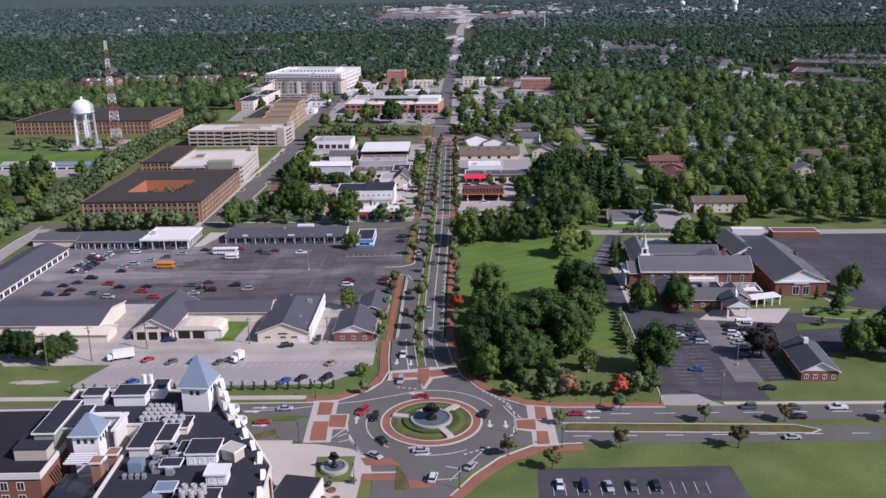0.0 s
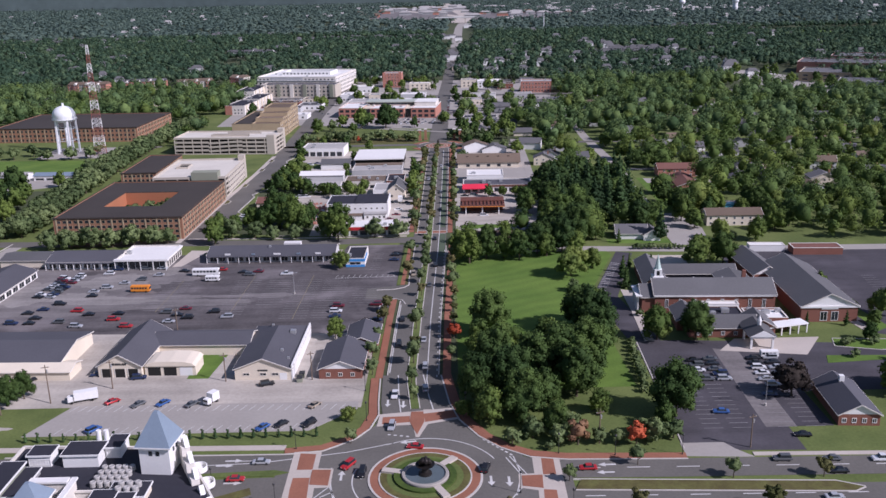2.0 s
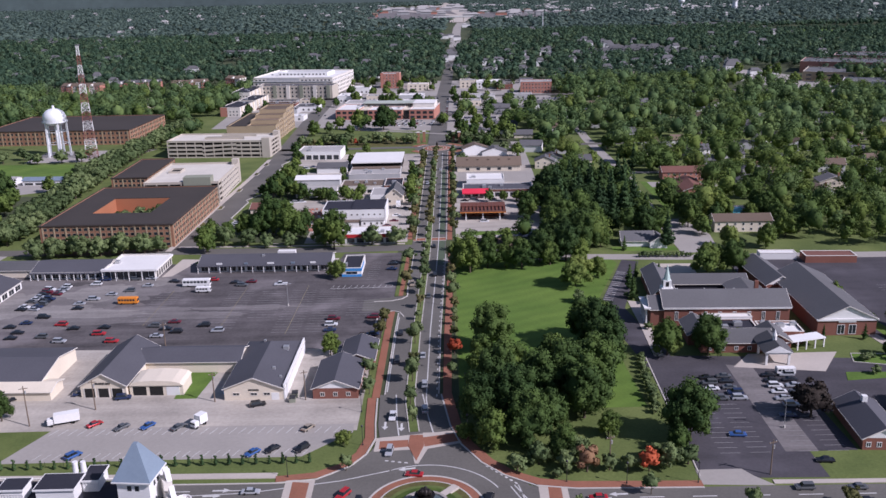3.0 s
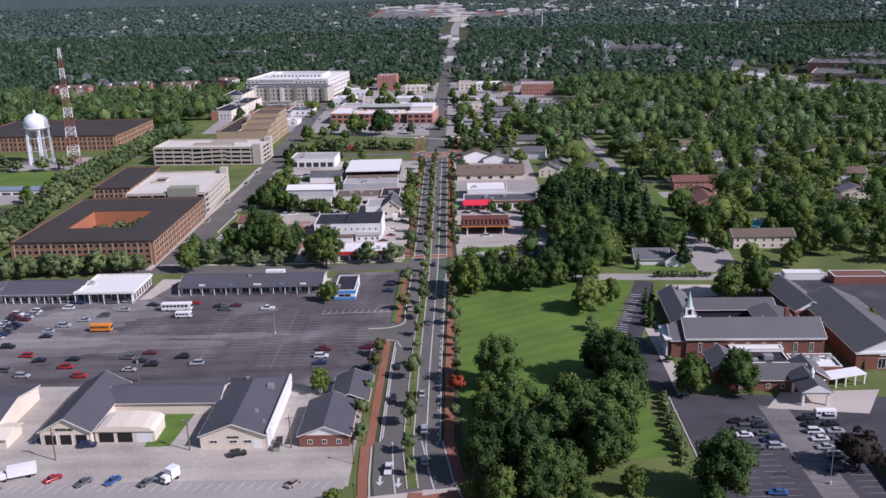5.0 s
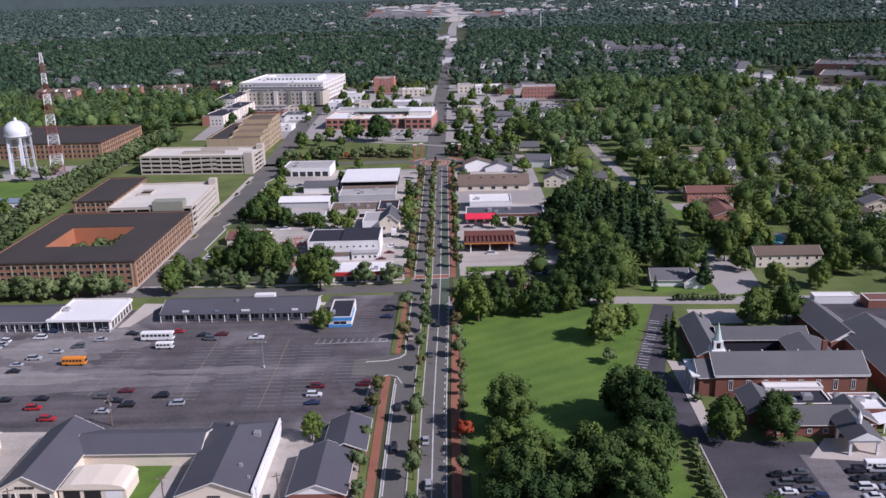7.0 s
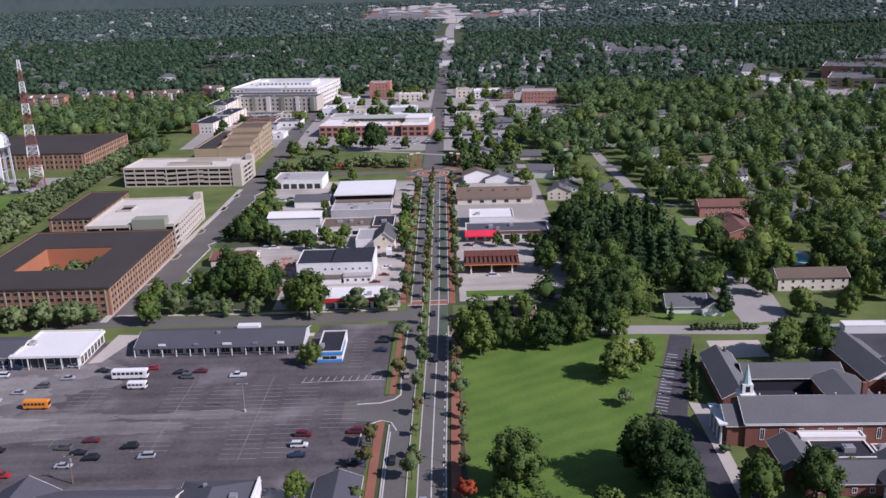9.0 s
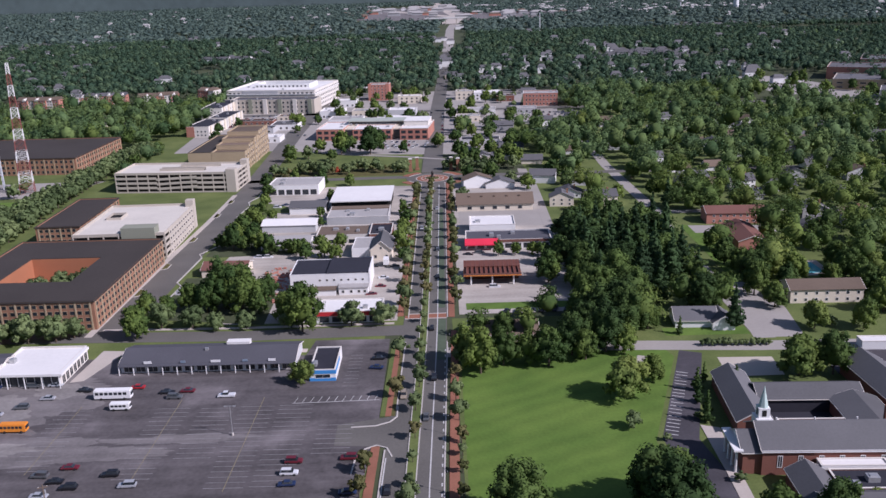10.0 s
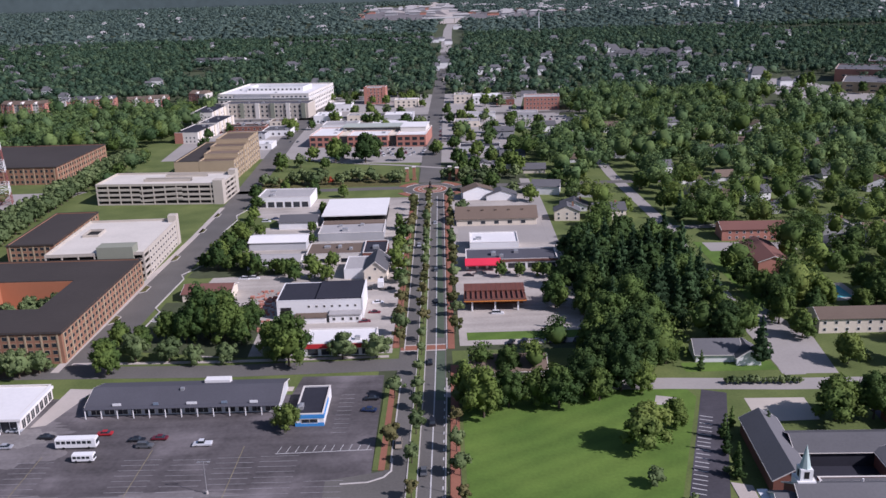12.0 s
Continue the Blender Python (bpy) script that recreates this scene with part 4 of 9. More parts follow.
# ---- tan block beyond the garages, stepped
def tan_office():
    b = thing("tan_office_block", -147, 802, 0, -3, "stepped tan stone office block with dark roofs", "office block")
    steps = ((-20, -3.6, -37, 38, 13.5, "tar"), (-3.4, 20, -37, -24, 13.5, "brownroof"), (-3.4, 19.6, -23.8, -8, 16, "brownroof"), (-3.4, 20, -7.8, 7, 18, "brownroof"), (-3.4, 19.6, 7.2, 37, 20.5, "brownroof"))
    for x0, x1, y0, y1, h, rf in steps:
        part("wall", ring(bmesh.new(), (x0, x1, y0, y1), (x0 + .4, x1 - .4, y0 + .4, y1 - .4), 0, h), M["tan"], b)
        part("roof", boxes((x0 + .4, x1 - .4, y0 + .4, y1 - .4, h - 1.2, h - .8)), M[rf], b)
        part("coping", ring(bmesh.new(), (x0 - .1, x1 + .1, y0 - .1, y1 + .1), (x0 + .5, x1 - .5, y0 + .5, y1 - .5), h, h + .15), M["tar" if rf == "tar" else "tan"], b)
        if x1 > 0:
            n = max(2, int((y1 - y0) / 5))
            for k in range(n):
                v = y0 + (y1 - y0) * (k + .5) / n
                for f in range(int(h / 4)):
                    put_window(b, "e", v, 1.2 + 3.9 * f, 2.0, 2.2, x1, 37)
            for k in range(n + 1):
                v = y0 + .5 + (y1 - y0 - 1) * k / n
                part("pier", boxes((x1, x1 + .35, v - .45, v + .45, 0, h + (1.2 if k % 2 else .4))), M["tan"], b)
    for k in range(5):
        put_window(b, "s", -2 + k * 4.4, 1.0, 2.4, 2.0, 20, 37)


tan_office()

for x, y, w, d in ((-256, 626, 30, 9), (-294, 630, 34, 11)):
    b = gable_block("long_white_shed", "long low white shed with a grey roof", x, y, w, d, 3.4, 4.8, -3, "white", "bluemetal" if x > -280 else "gravelroof", "x", category="shed")
    shopfronts(b, w / 2, d / 2, 4, 1.6)
sheet("ground_west_lot", [(-340, 588), (-268, 592), (-240, 606), (-240, 640), (-340, 646)], M["stall"], .04, "pale lot beside the white sheds")
# dark soil sheet over the grass; tree shade is part of its colour
sheet("ground_west_woods", [(-330, 430), (-232, 430), (-228, 500), (-234, 590), (-340, 590)], M["soil"], .05, "dark soil put in for shaded ground under trees")
setting("road_west_street", ribbon(bmesh.new(), [(-212, 395), (-213, 440), (-211, 468)], -3.5, 3.5, 0, Z - .03), M["stall"], "pale street behind the shop wing")
setting("kerb_west_street", ribbon(bmesh.new(), [(-216.2, 395), (-217.2, 440), (-215.4, 468)], -.3, .3, 0, Z + .08), M["kerb"], "pale kerb of the street")

# ---- small shops west of the avenue
b = flat_block("red_front_shop", "low shop with a white roof and red front", -33, 476.5, 25, 14, 4.6, -1.5, "white", "membrane", .3, "shop", units=1)
part("fascia_band", boxes((-12.6, 12.6, -7.35, -7.0, 3.0, 4.5)), M["red"], b, "red fascia band")
shopfronts(b, 12.5, 7, 5, 2.5)
b = flat_block("white_store", "white two-storey store with a dark roof", -44, 516, 33, 21, 7.8, -1, "white", "tarblue", .12, "shop", "white", units=0)
part("upper_roof", boxes((-1.2, 16.5, -10.2, 10.5, 7.7, 8.35)), M["tarblue"], b, "raised eastern half of the dark roof")
part("end_wall", boxes((16.52, 17.0, -10.6, 10.6, 0, 8.7)), M["white"], b, "white end wall rising above the roof")
door_panel(b, "s", -13, 1, 4.2, 4, 16.5, 10.5)
for k in range(7):
    put_window(b, "s", -4 + k * 3, 4.8, 1.0, .9, 16.5, 10.5)
part("annex_wall", boxes((4.2, 16.3, -15.0, -10.52, 0, 3.1)), M["white"], b)
part("annex_roof", prism(bmesh.new(), [(4.0, -15.4), (16.5, -15.4), (16.5, -10.52), (4.0, -10.52)], 3.1, 3.5), M["gravelroof"], b, "pale grey roof of the low annex")
for u in (6, 9.4, 12.6, 15):
    put_window(b, "s", u, .9, 1.2, 1.3, 16.5, 15)
part("shed_wall", boxes((-9, 3, -15.4, -10.8, 0, 2.4)), M["white"], b)
part("shed_roof", boxes((-9.3, 3.2, -15.7, -10.6, 2.4, 2.65)), M["brownroof"], b, "rusty brown roof of the low shed")
b = gable_block("gabled_house", "pale gabled house with a white flat-roofed wing, used as a shop", -24.3, 557, 9.8, 19, 5.2, 9.2, -2, "cream", "greyroof", "y")
for u in (-2.6, 2.6):
    put_window(b, "s", u, 1, 1.4, 1.6, 4.9, 9.5)
put_window(b, "s", 0, 5.2, 1.2, 1.3, 4.9, 9.5)
part("wing_wall", ring(bmesh.new(), (-14.2, -5.0, -5, 14), (-13.9, -5.3, -4.7, 13.7), 0, 4.6), M["white"], b)
part("wing_roof", boxes((-13.88, -5.32, -4.68, 13.68, 3.9, 4.25)), M["gravelroof"], b, "pale flat roof of the wing")
b = flat_block("long_low_shop", "long low shop with tan roof", -45, 585, 26, 18, 4.6, -1, "skin", "brownroof", .3, "shop", units=3)
shopfronts(b, 13, 9, 5, 2.2)
b = flat_block("dark_roof_shop", "brick shop with a dark brown roof", -26, 583, 11, 20, 5.4, -1, "darkbrick", "tarblue", .5, "shop", units=1)
shopfronts(b, 5.5, 10, 2, 2.2)
# near-black walls: shade of the open front under the overhang, as colour
b = flat_block("white_roof_shop", "shop with a wide white roof and dark front", -40, 657, 33, 34, 6, -1, "dark", "membrane", .3, "shop", units=0)
shopfronts(b, 16.5, 17, 7, 3)
part("roof_slab", boxes((-17.2, 17.2, -19.4, 17.4, 6.14, 6.7)), M["membrane"], b, "wide white roof with an overhanging front edge")
b = flat_block("brown_low_shop", "brown flat-roofed shop in front of the white roof", -40, 624, 33, 24, 4.2, -1, "greywall", "gravelroof", .3, "shop", units=3)
part("brown_roof_strip", boxes((-16, 16, 5.5, 11.4, 3.9, 4.5)), M["brownroof"], b, "brown roof along the rear edge")
b = flat_block("grey_office", "grey office with a row of dark windows", -84, 696, 31, 22, 6.4, -4, "white", "gravelroof", .5, "office", units=3)
shopfronts(b, 15.5, 11, 6, 3.4)
for nm, x, y, w, d, h, rg, rf, wl in (("grey_shed", -70, 645, 20, 16, 4, 6, "greyroof", "white"), ("pale_shed", -75, 607, 28, 14, 4, 5.5, "membrane", "greywall"), ("long_shed", -72, 574, 24, 12, 4, 5.6, "gravelroof", "white"), ("red_roof_shed", -93.5, 536, 20, 13, 3.6, 5.6, "redroof", "cream")):
    gable_block(nm, "low storage shed among the shop yards", x, y, w, d, h, rg, -2, wl, rf, "x", category="shed")

# ---- east of the avenue
b = thing("filling_station", 24.5, 514, 0, -2, "filling station with a red roof on white posts", "filling station")
part("canopy", boxes((-12, 12, -7.5, 1, 4.6, 5.3)), M["ribroof"], b, "dark red canopy roof")
for u in range(-11, 12, 2):
    part("roof_rib", boxes((u - .1, u + .1, -7.4, 9.4, 5.3, 5.98)), M["redroof"], b)
part("fascia_band", boxes((-12.2, 12.2, -7.75, -7.5, 4.3, 4.75), (-12.25, -12, -7.5, 1, 4.3, 4.75), (12, 12.25, -7.5, 1, 4.3, 4.75)), M["orange"], b, "thin orange fascia band")
part("upper_fascia", boxes((-12.2, 12.2, -7.72, -7.5, 4.8, 5.5)), M["redroof"], b)
for u in (-9, 0, 9):
    part("canopy_post", boxes((u - .3, u + .3, -6.6, -6.0, 0, 4.6)), M["white"], b)
part("shop", boxes((-11.5, 11.5, 1.2, 9, 0, 4.5)), M["darkbrick"], b)
part("shop_roof", boxes((-12.1, 12.1, 1, 9.6, 4.5, 5.9)), M["ribroof"], b)
b = flat_block("red_awning_shop", "flat shop with a red awning and white piers", 36, 567, 41, 17, 4.6, -2, "white", "slate", .4, "shop", units=3)
aw = prism(bmesh.new(), [(-20.9, -12.2), (-5, -12.2), (-5, -8.6), (-20.9, -8.6)], 2.9, 3.4)
for v in aw.verts:
    if v.co.z > 3.2 and v.co.y > -10:
        v.co.z = 5.4
part("awning", aw, M["brightred"], b, "bright red sloping awning")
part("fascia_band", boxes((-6, 20.6, -8.75, -8.5, 3.4, 4.7)), M["redroof"], b)
shopfronts(b, 20.5, 8.5, 9, 2.6)
flat_block("white_back_shop", "white flat shop behind the awning shop", 30, 591, 23, 18, 5.6, -2, "white", "membrane", .4, "shop", units=1)
b = gable_block("brown_roof_hall", "long building with a broad brown roof", 35, 641, 42, 19, 4, 8, -2, "cream", "brownroof", "x", eave=.8)
for u in (-14, -7, 0, 7, 14):
    put_window(b, "s", u, .8, 2.6, 2, 21, 9.5)
    part("roof_vent", boxes((u - .5, u + .5, -4, -3, 5.8, 7.4)), M["brownroof"], b)
b = gable_block("low_house", "low pale house with a grey-brown hip-like roof", 24, 452, 24, 13, 3.2, 6, -2, "cream", "brownroof", "x", eave=.8, category="house")
for u in (-8, -3, 3, 8):
    put_window(b, "s", u, .9, 1.6, 1.3, 12.5, 6.5)


# ---- church
def church():
    y = -3.0
    b = gable_block("church_hall", "long brick church hall with a grey shingle roof", 105, 359, 45, 15, 7.4, 11.6, y, "darkbrick", "greyroof", "x", category="church")
    for k in range(8):
        put_window(b, "s", -18 + k * 5.2, 2.2, 1.3, 3.4, 22.5, 7.5, "white")
    part("eave_board", boxes((-22.9, 22.9, -8.12, -7.98, 6.75, 7.35)), M["white"], b, "broad white eave board")
    part("chimney", boxes((13, 14.4, 4.4, 5.6, 8, 13)), M["darkbrick"], b, "brick chimney")
    for u in (-16, -6, 5, 17):
        part("roof_vent", tube(bmesh.new(), u, 3.0, 9.6, 10.9, .22, .22, 8), M["white"], b)
    p = gable_block("church_portico", "white columned portico of the church", 80.6, 359.5, 5.6, 12, 6.4, 9.6, y, "darkbrick", "greyroof", "x", category="portico", gable="white")
    for k in range(4):
        bm = tube(bmesh.new(), -4.2, -5.1 + k * 3.4, 0, 6.5, .42, .36, 12)
        part("column", bm, M["white"], p)
    part("porch_slab", boxes((-5.2, -2.8, -6.2, 6.2, 6.4, 6.9)), M["white"], p)
    s = thing("steeple", 85, 362, 8.4, y, "white church steeple with a pale green spire", "steeple")
    part("base", boxes((-2.1, 2.1, -2.1, 2.1, 0, 3.6)), M["white"], s)
    part("belfry", boxes((-1.45, 1.45, -1.45, 1.45, 3.6, 6.4)), M["white"], s)
    for a, c in ((-1.48, -1.4), (1.4, 1.48)):
        part("louvre", boxes((a, c, -.6, .6, 4.1, 5.9)), M["dark"], s)
        part("louvre", boxes((-.6, .6, a, c, 4.1, 5.9)), M["dark"], s)
    part("spire", tube(bmesh.new(), 0, 0, 6.4, 12.2, 1.35, .05, 8), M["copper"], s, "pale green spire")
    gable_block("church_north_wing", "grey-roofed north wing of the church", 89, 389, 9.5, 32, 4.6, 7.4, y - 2, "darkbrick", "greyroof", "y", category="church")
    gable_block("church_cloister", "grey-roofed range behind the church hall", 109, 391, 30, 11, 4.4, 6.8, y, "tarblue", "greyroof", "x", category="church")
    gable_block("church_cross_range", "grey-roofed cross range beside the church courtyard", 120, 376, 13, 19, 4.4, 6.6, y, "darkbrick", "greyroof", "y", category="church")
    flat_block("church_inner_roof", "grey flat roof behind the church hall", 104, 370.5, 20, 7, 4.2, y, "darkbrick", "greyroof", .2, "church", units=0)
    e = gable_block("church_east_hall", "large brick church hall with a white gable", 144, 365, 20.5, 50, 6.2, 11, -1.5, "darkbrick", "greyroof", "y", category="church", gable="white")
    part("cornice", boxes((-10.8, 10.8, -25.45, -25.05, 5.6, 6.3)), M["white"], e, "white cornice under the gable")
    for u in (-2, 2):
        put_window(e, "s", u, .5, 2.6, 3.6, 10.25, 25, "white")
    part("sign_band", boxes((-3, 3, -25.3, -25, 5.0, 5.7)), M["white"], e)
    gable_block("church_school", "grey-roofed gabled school wing of the church", 135, 396, 12, 30, 5, 8.4, 2, "darkbrick", "greyroof", "y", category="church", gable="white")
    w = gable_block("church_south_wing", "low brick south wing with grey roof", 101, 333, 24, 11, 3.8, 6.6, y, "darkbrick", "greyroof", "x", category="church")
    for k in range(5):
        put_window(w, "s", -9 + k * 4.4, .9, 1.3, 1.5, 12, 5.5, "white")
    gable_block("church_link_wing", "low grey-roofed link wing of the church", 91, 341.5, 9, 14, 4, 6.5, y, "darkbrick", "greyroof", "y", category="church")
    flat_block("church_flat_roof", "white flat roof below the church hall", 104, 349.4, 17, 3.6, 5, y, "white", "membrane", .2, "church", units=0)
    flat_block("church_dark_roof", "dark flat roof between the church wings", 104, 342.6, 15, 9, 4.4, y, "darkbrick", "tarblue", .3, "church", units=2)
    flat_block("church_flat_wing", "brick wing with a white parapet", 119, 339, 14, 10, 4.5, y, "darkbrick", "membrane", .5, "church", units=3)
    gable_block("church_link_east", "grey-roofed cross wing of the church", 114.5, 333, 9, 12, 4, 6.6, y, "darkbrick", "greyroof", "y", category="church")
    c = thing("porte_cochere", 110.8, 321.5, 0, y, "white gabled entrance canopy on columns", "canopy")
    for u in (-3.6, 3.6):
        for v in (-4.6, 4.2):
            part("column", boxes((u - .35, u + .35, v - .35, v + .35, 0, 4)), M["white"], c)
    part("beam", boxes((-4.3, 4.3, -5.2, 5, 4, 4.6)), M["white"], c)
    bm = bmesh.new()
    prs = [[bm.verts.new(p) for p in ((-4.9, v, 4.6), (4.9, v, 4.6), (0, v, 7.2))] for v in (-5.4, 8)]
    bm.faces.new(prs[0]), bm.faces.new(prs[1][::-1])
    for k in range(3):
        bm.faces.new((prs[0][k], prs[1][k], prs[1][(k + 1) % 3], prs[0][(k + 1) % 3]))
    part("roof", bm, M["greyroof"], c)
    bm = bmesh.new()
    v = [bm.verts.new(p) for p in ((-4.5, -5.5, 4.65), (4.5, -5.5, 4.65), (0, -5.5, 7.0))]
    bm.faces.new(v)
    w2 = bmesh.ops.extrude_face_region(bm, geom=bm.faces[:])
    bmesh.ops.translate(bm, verts=[q for q in w2["geom"] if isinstance(q, bmesh.types.BMVert)], vec=(0, -.12, 0))
    part("pediment", bm, M["white"], c)
    part("cupola", tube(tube(bmesh.new(), 0, 0, 6.8, 8.6, .7, .7, 8), 0, 0, 8.6, 10.6, .8, .05, 8), M["white"], c, "small white cupola")
    k = thing("covered_walk", 122.5, 330.5, 0, 14, "white flat-roofed covered walk on posts", "covered walk")
    part("roof", boxes((-9, 9, -2.6, 2.6, 3.3, 3.7)), M["white"], k)
    for u in range(6):
        part("post", boxes((-8.6 + u * 3.4, -8.2 + u * 3.4, -2.4, -2.0, 0, 3.3)), M["white"], k)


church()
b = gable_block("small_brick_hall", "small brick hall with white gable and grey roof", 119.5, 272.5, 11.5, 22, 3.6, 6.6, -4, "darkbrick", "slate", "y", gable="white")
for u in (-4.2, -1.4, 1.4, 4.2):
    put_window(b, "s", u, .9, 1.3, 1.5, 5.75, 11, "white")
part("cupola", boxes((-.7, .7, 4, 5.4, 6.6, 8.4)), M["white"], b)
flat_block("red_storage", "low red-roofed storage building", 173, 425, 22, 8, 3.2, -4, "darkbrick", "redroof", .1, "shed", units=0)
flat_block("white_trailer", "long white trailer behind the church", 152, 430, 16, 5, 3, -4, "white", "membrane", .1, "trailer", units=0)


# ---- red brick flats and houses among the trees
def windows_row(b, hw, hd, n, z, w=1.2, h=1.3, side="s"):
    for k in range(n):
        put_window(b, side, -hw + 2 * hw * (k + .5) / n, z, w, h, hw, hd, "white")


b = gable_block("red_brick_flats", "two-storey red brick flats with a low red roof", 156, 595, 31, 13, 5.6, 8, -4, "pinkbrick", "redroof", "x", category="flats")
windows_row(b, 13.5, 6.5, 8, .9), windows_row(b, 13.5, 6.5, 8, 3.6)
gable_block("red_brick_flats", "red brick flats with a long red roof", 147, 554, 13, 30, 5.6, 8, -4, "pinkbrick", "redroof", "y", category="flats")
b = gable_block("long_house", "long two-storey house with a pale grey roof", 151.5, 478.5, 28, 11, 5.6, 8, -2, "cream", "brownroof", "x", category="house")
windows_row(b, 14, 5.5, 7, 3.4), windows_row(b, 14, 5.5, 7, .8)
gable_block("cottage", "small white cottage with a blue-grey roof", 95, 458, 15, 11, 3, 6.2, -4, "white", "greyroof", "x", category="house")
gable_block("cottage", "small white cottage wing with a grey roof", 104, 454, 8, 10, 3, 5.6, -4, "white", "greyroof", "y", category="house")


def house(x, y, w, d, along, wall, roof, yaw, two=False):
    h = 5.2 if two else 3.0
    b = gable_block("house", "small pale house with a shingle roof among trees", x, y, w, d, h, h + 3.0, yaw, wall, roof, along, category="house", group="houses among the trees")
    n = 3 if along == "y" else 4
    if y < 690:
        windows_row(b, w / 2, d / 2, n, .9)
    if two and y < 690:
        windows_row(b, w / 2, d / 2, n, 3.2)
    if y < 690:
        part("chimney", boxes((w * .2, w * .2 + .9, -.5, .5, h + 1, h + 4)), M["brick"], b)
    return b


hr = random.Random(11)
HOUSES = []
for x, y in ((212, 585), (232, 560), (219, 545), (252, 608), (268, 575), (236, 640), (205, 660), (180, 640), (158, 680), (185, 720), (150, 745), (215, 760), (255, 720), (290, 660), (140, 800),
             (180, 850), (230, 830), (280, 800), (330, 740), (70, 700), (92, 690), (80, 660), (95, 640), (70, 760), (98, 790), (60, 810), (86, 850), (150, 905), (210, 930), (270, 900), (320, 860),
             (130, 960), (180, 1000), (240, 1010), (300, 980), (360, 920), (62, 900), (100, 920), (150, 1080), (200, 1110), (260, 1090), (110, 1140), (40, 1160), (70, 1220), (130, 1240), (190, 1200),
             (198, 598), (185, 570), (245, 585), (285, 620), (310, 600), (175, 670), (225, 690), (260, 680), (300, 705), (340, 690), (160, 715), (205, 790), (245, 765), (290, 745), (330, 800), (370, 780), (160, 830), (210, 870), (255, 860), (305, 830), (350, 850), (100, 880), (195, 890),
             (250, 1180), (300, 1250), (-40, 1200), (-10, 1260), (-80, 1240), (30, 1320), (90, 1350), (-120, 1300), (-60, 1350), (200, 1330), (-300, 1000), (-330, 1060), (-370, 960), (-420, 1020), (196, 804), (183, 668), (248, 715), (275, 815), (242, 879), (37, 775), (49, 772), (28, 693), (42, 690), (73, 640)):
    HOUSES.append((x, y))
    house(x, y, hr.uniform(12, 18), hr.uniform(9, 12), hr.choice("xxy"), hr.choice(("white", "cream", "greywall", "greywall")), hr.choice(("greyroof", "greyroof", "brownroof")), hr.uniform(-14, 8), hr.random() < .35)

# ---- old town centre
b = flat_block("white_block", "large white four-storey block in the town centre", -154, 1116, 94, 90, 20, -10, "skin", "membrane", 1.2, "apartment block", units=6)
window_grid(b, "s", 47, 45, 4, 20, 2.4, 4.3, 2.6, 2.6, "white")
window_grid(b, "e", 47, 45, 4, 14, 2.4, 4.3, 2.6, 2.6, "white")
part("roof_court", boxes((-26, 30, -12, 14, 18.85, 18.95)), M["greywall"], b, "grey inner court of the roof")
part("court_wall", ring(bmesh.new(), (-28, 32, -14, 16), (-26, 30, -12, 14), 18.8, 22.6), M["white"], b, "white raised walls round the roof court")
for k in range(13):
    put_window(b, "s", -25 + k * 4.4, 19.6, 2.2, 1.8, 47, 14, "white", "court_window")
part("cornice", boxes((-47.6, 47.6, -45.7, -45.1, 15.6, 16.3), (47.1, 47.7, -45, 45, 15.6, 16.3)), M["white"], b)
part("attic_band", boxes((-30, 8, -45.3, -45.05, 16.4, 19.4)), M["greywall"], b, "grey attic storey")
b = flat_block("grey_front_block", "beige block with bays in front of the white block", -154, 1055, 87, 24, 14, -10, "precast", "slate", .8, "apartment block", units=4)
window_grid(b, "s", 43.5, 12, 3, 18, 1.4, 4.2, 2.2, 2.4, "white")
for k in range(6):
    part("bay", boxes((-40 + k * 15.4, -36 + k * 15.4, -13.0, -12, 0, 14.6)), M["sage" if k % 2 else "skin"], b, "projecting pale bay")
for x, y, w, d, h, yw, wl in ((-196, 937, 20, 45, 9, -8, "pinkbrick"), (-189, 982, 18, 44, 9.6, -7, "skin"), (-206, 1040, 20, 64, 12, -4, "skin")):
    b = flat_block("town_house_row", "pale town houses with dark slate roofs", x, y, w, d, h, yw, "skin", "tarblue", .4, "town house", "skin", units=2)
    part("end_wall", boxes((-w / 2, -w / 2 + 7, -d / 2 - .25, -d / 2 - .02, 0, h - .2)), M[wl], b, "brick end wall")
    window_grid(b, "s", w / 2, d / 2, int(h / 3.2), 5, .9, 3.1, 1.5, 1.6, "white")
    window_grid(b, "e", w / 2, d / 2, int(h / 3.2), 10, .9, 3.1, 1.5, 1.6, "white")
    for k in range(4):
        part("bay", boxes((w / 2, w / 2 + .9, -d / 2 + d * (k + .3) / 4, -d / 2 + d * (k + .6) / 4, 0, h + .3)), M["cream"], b)


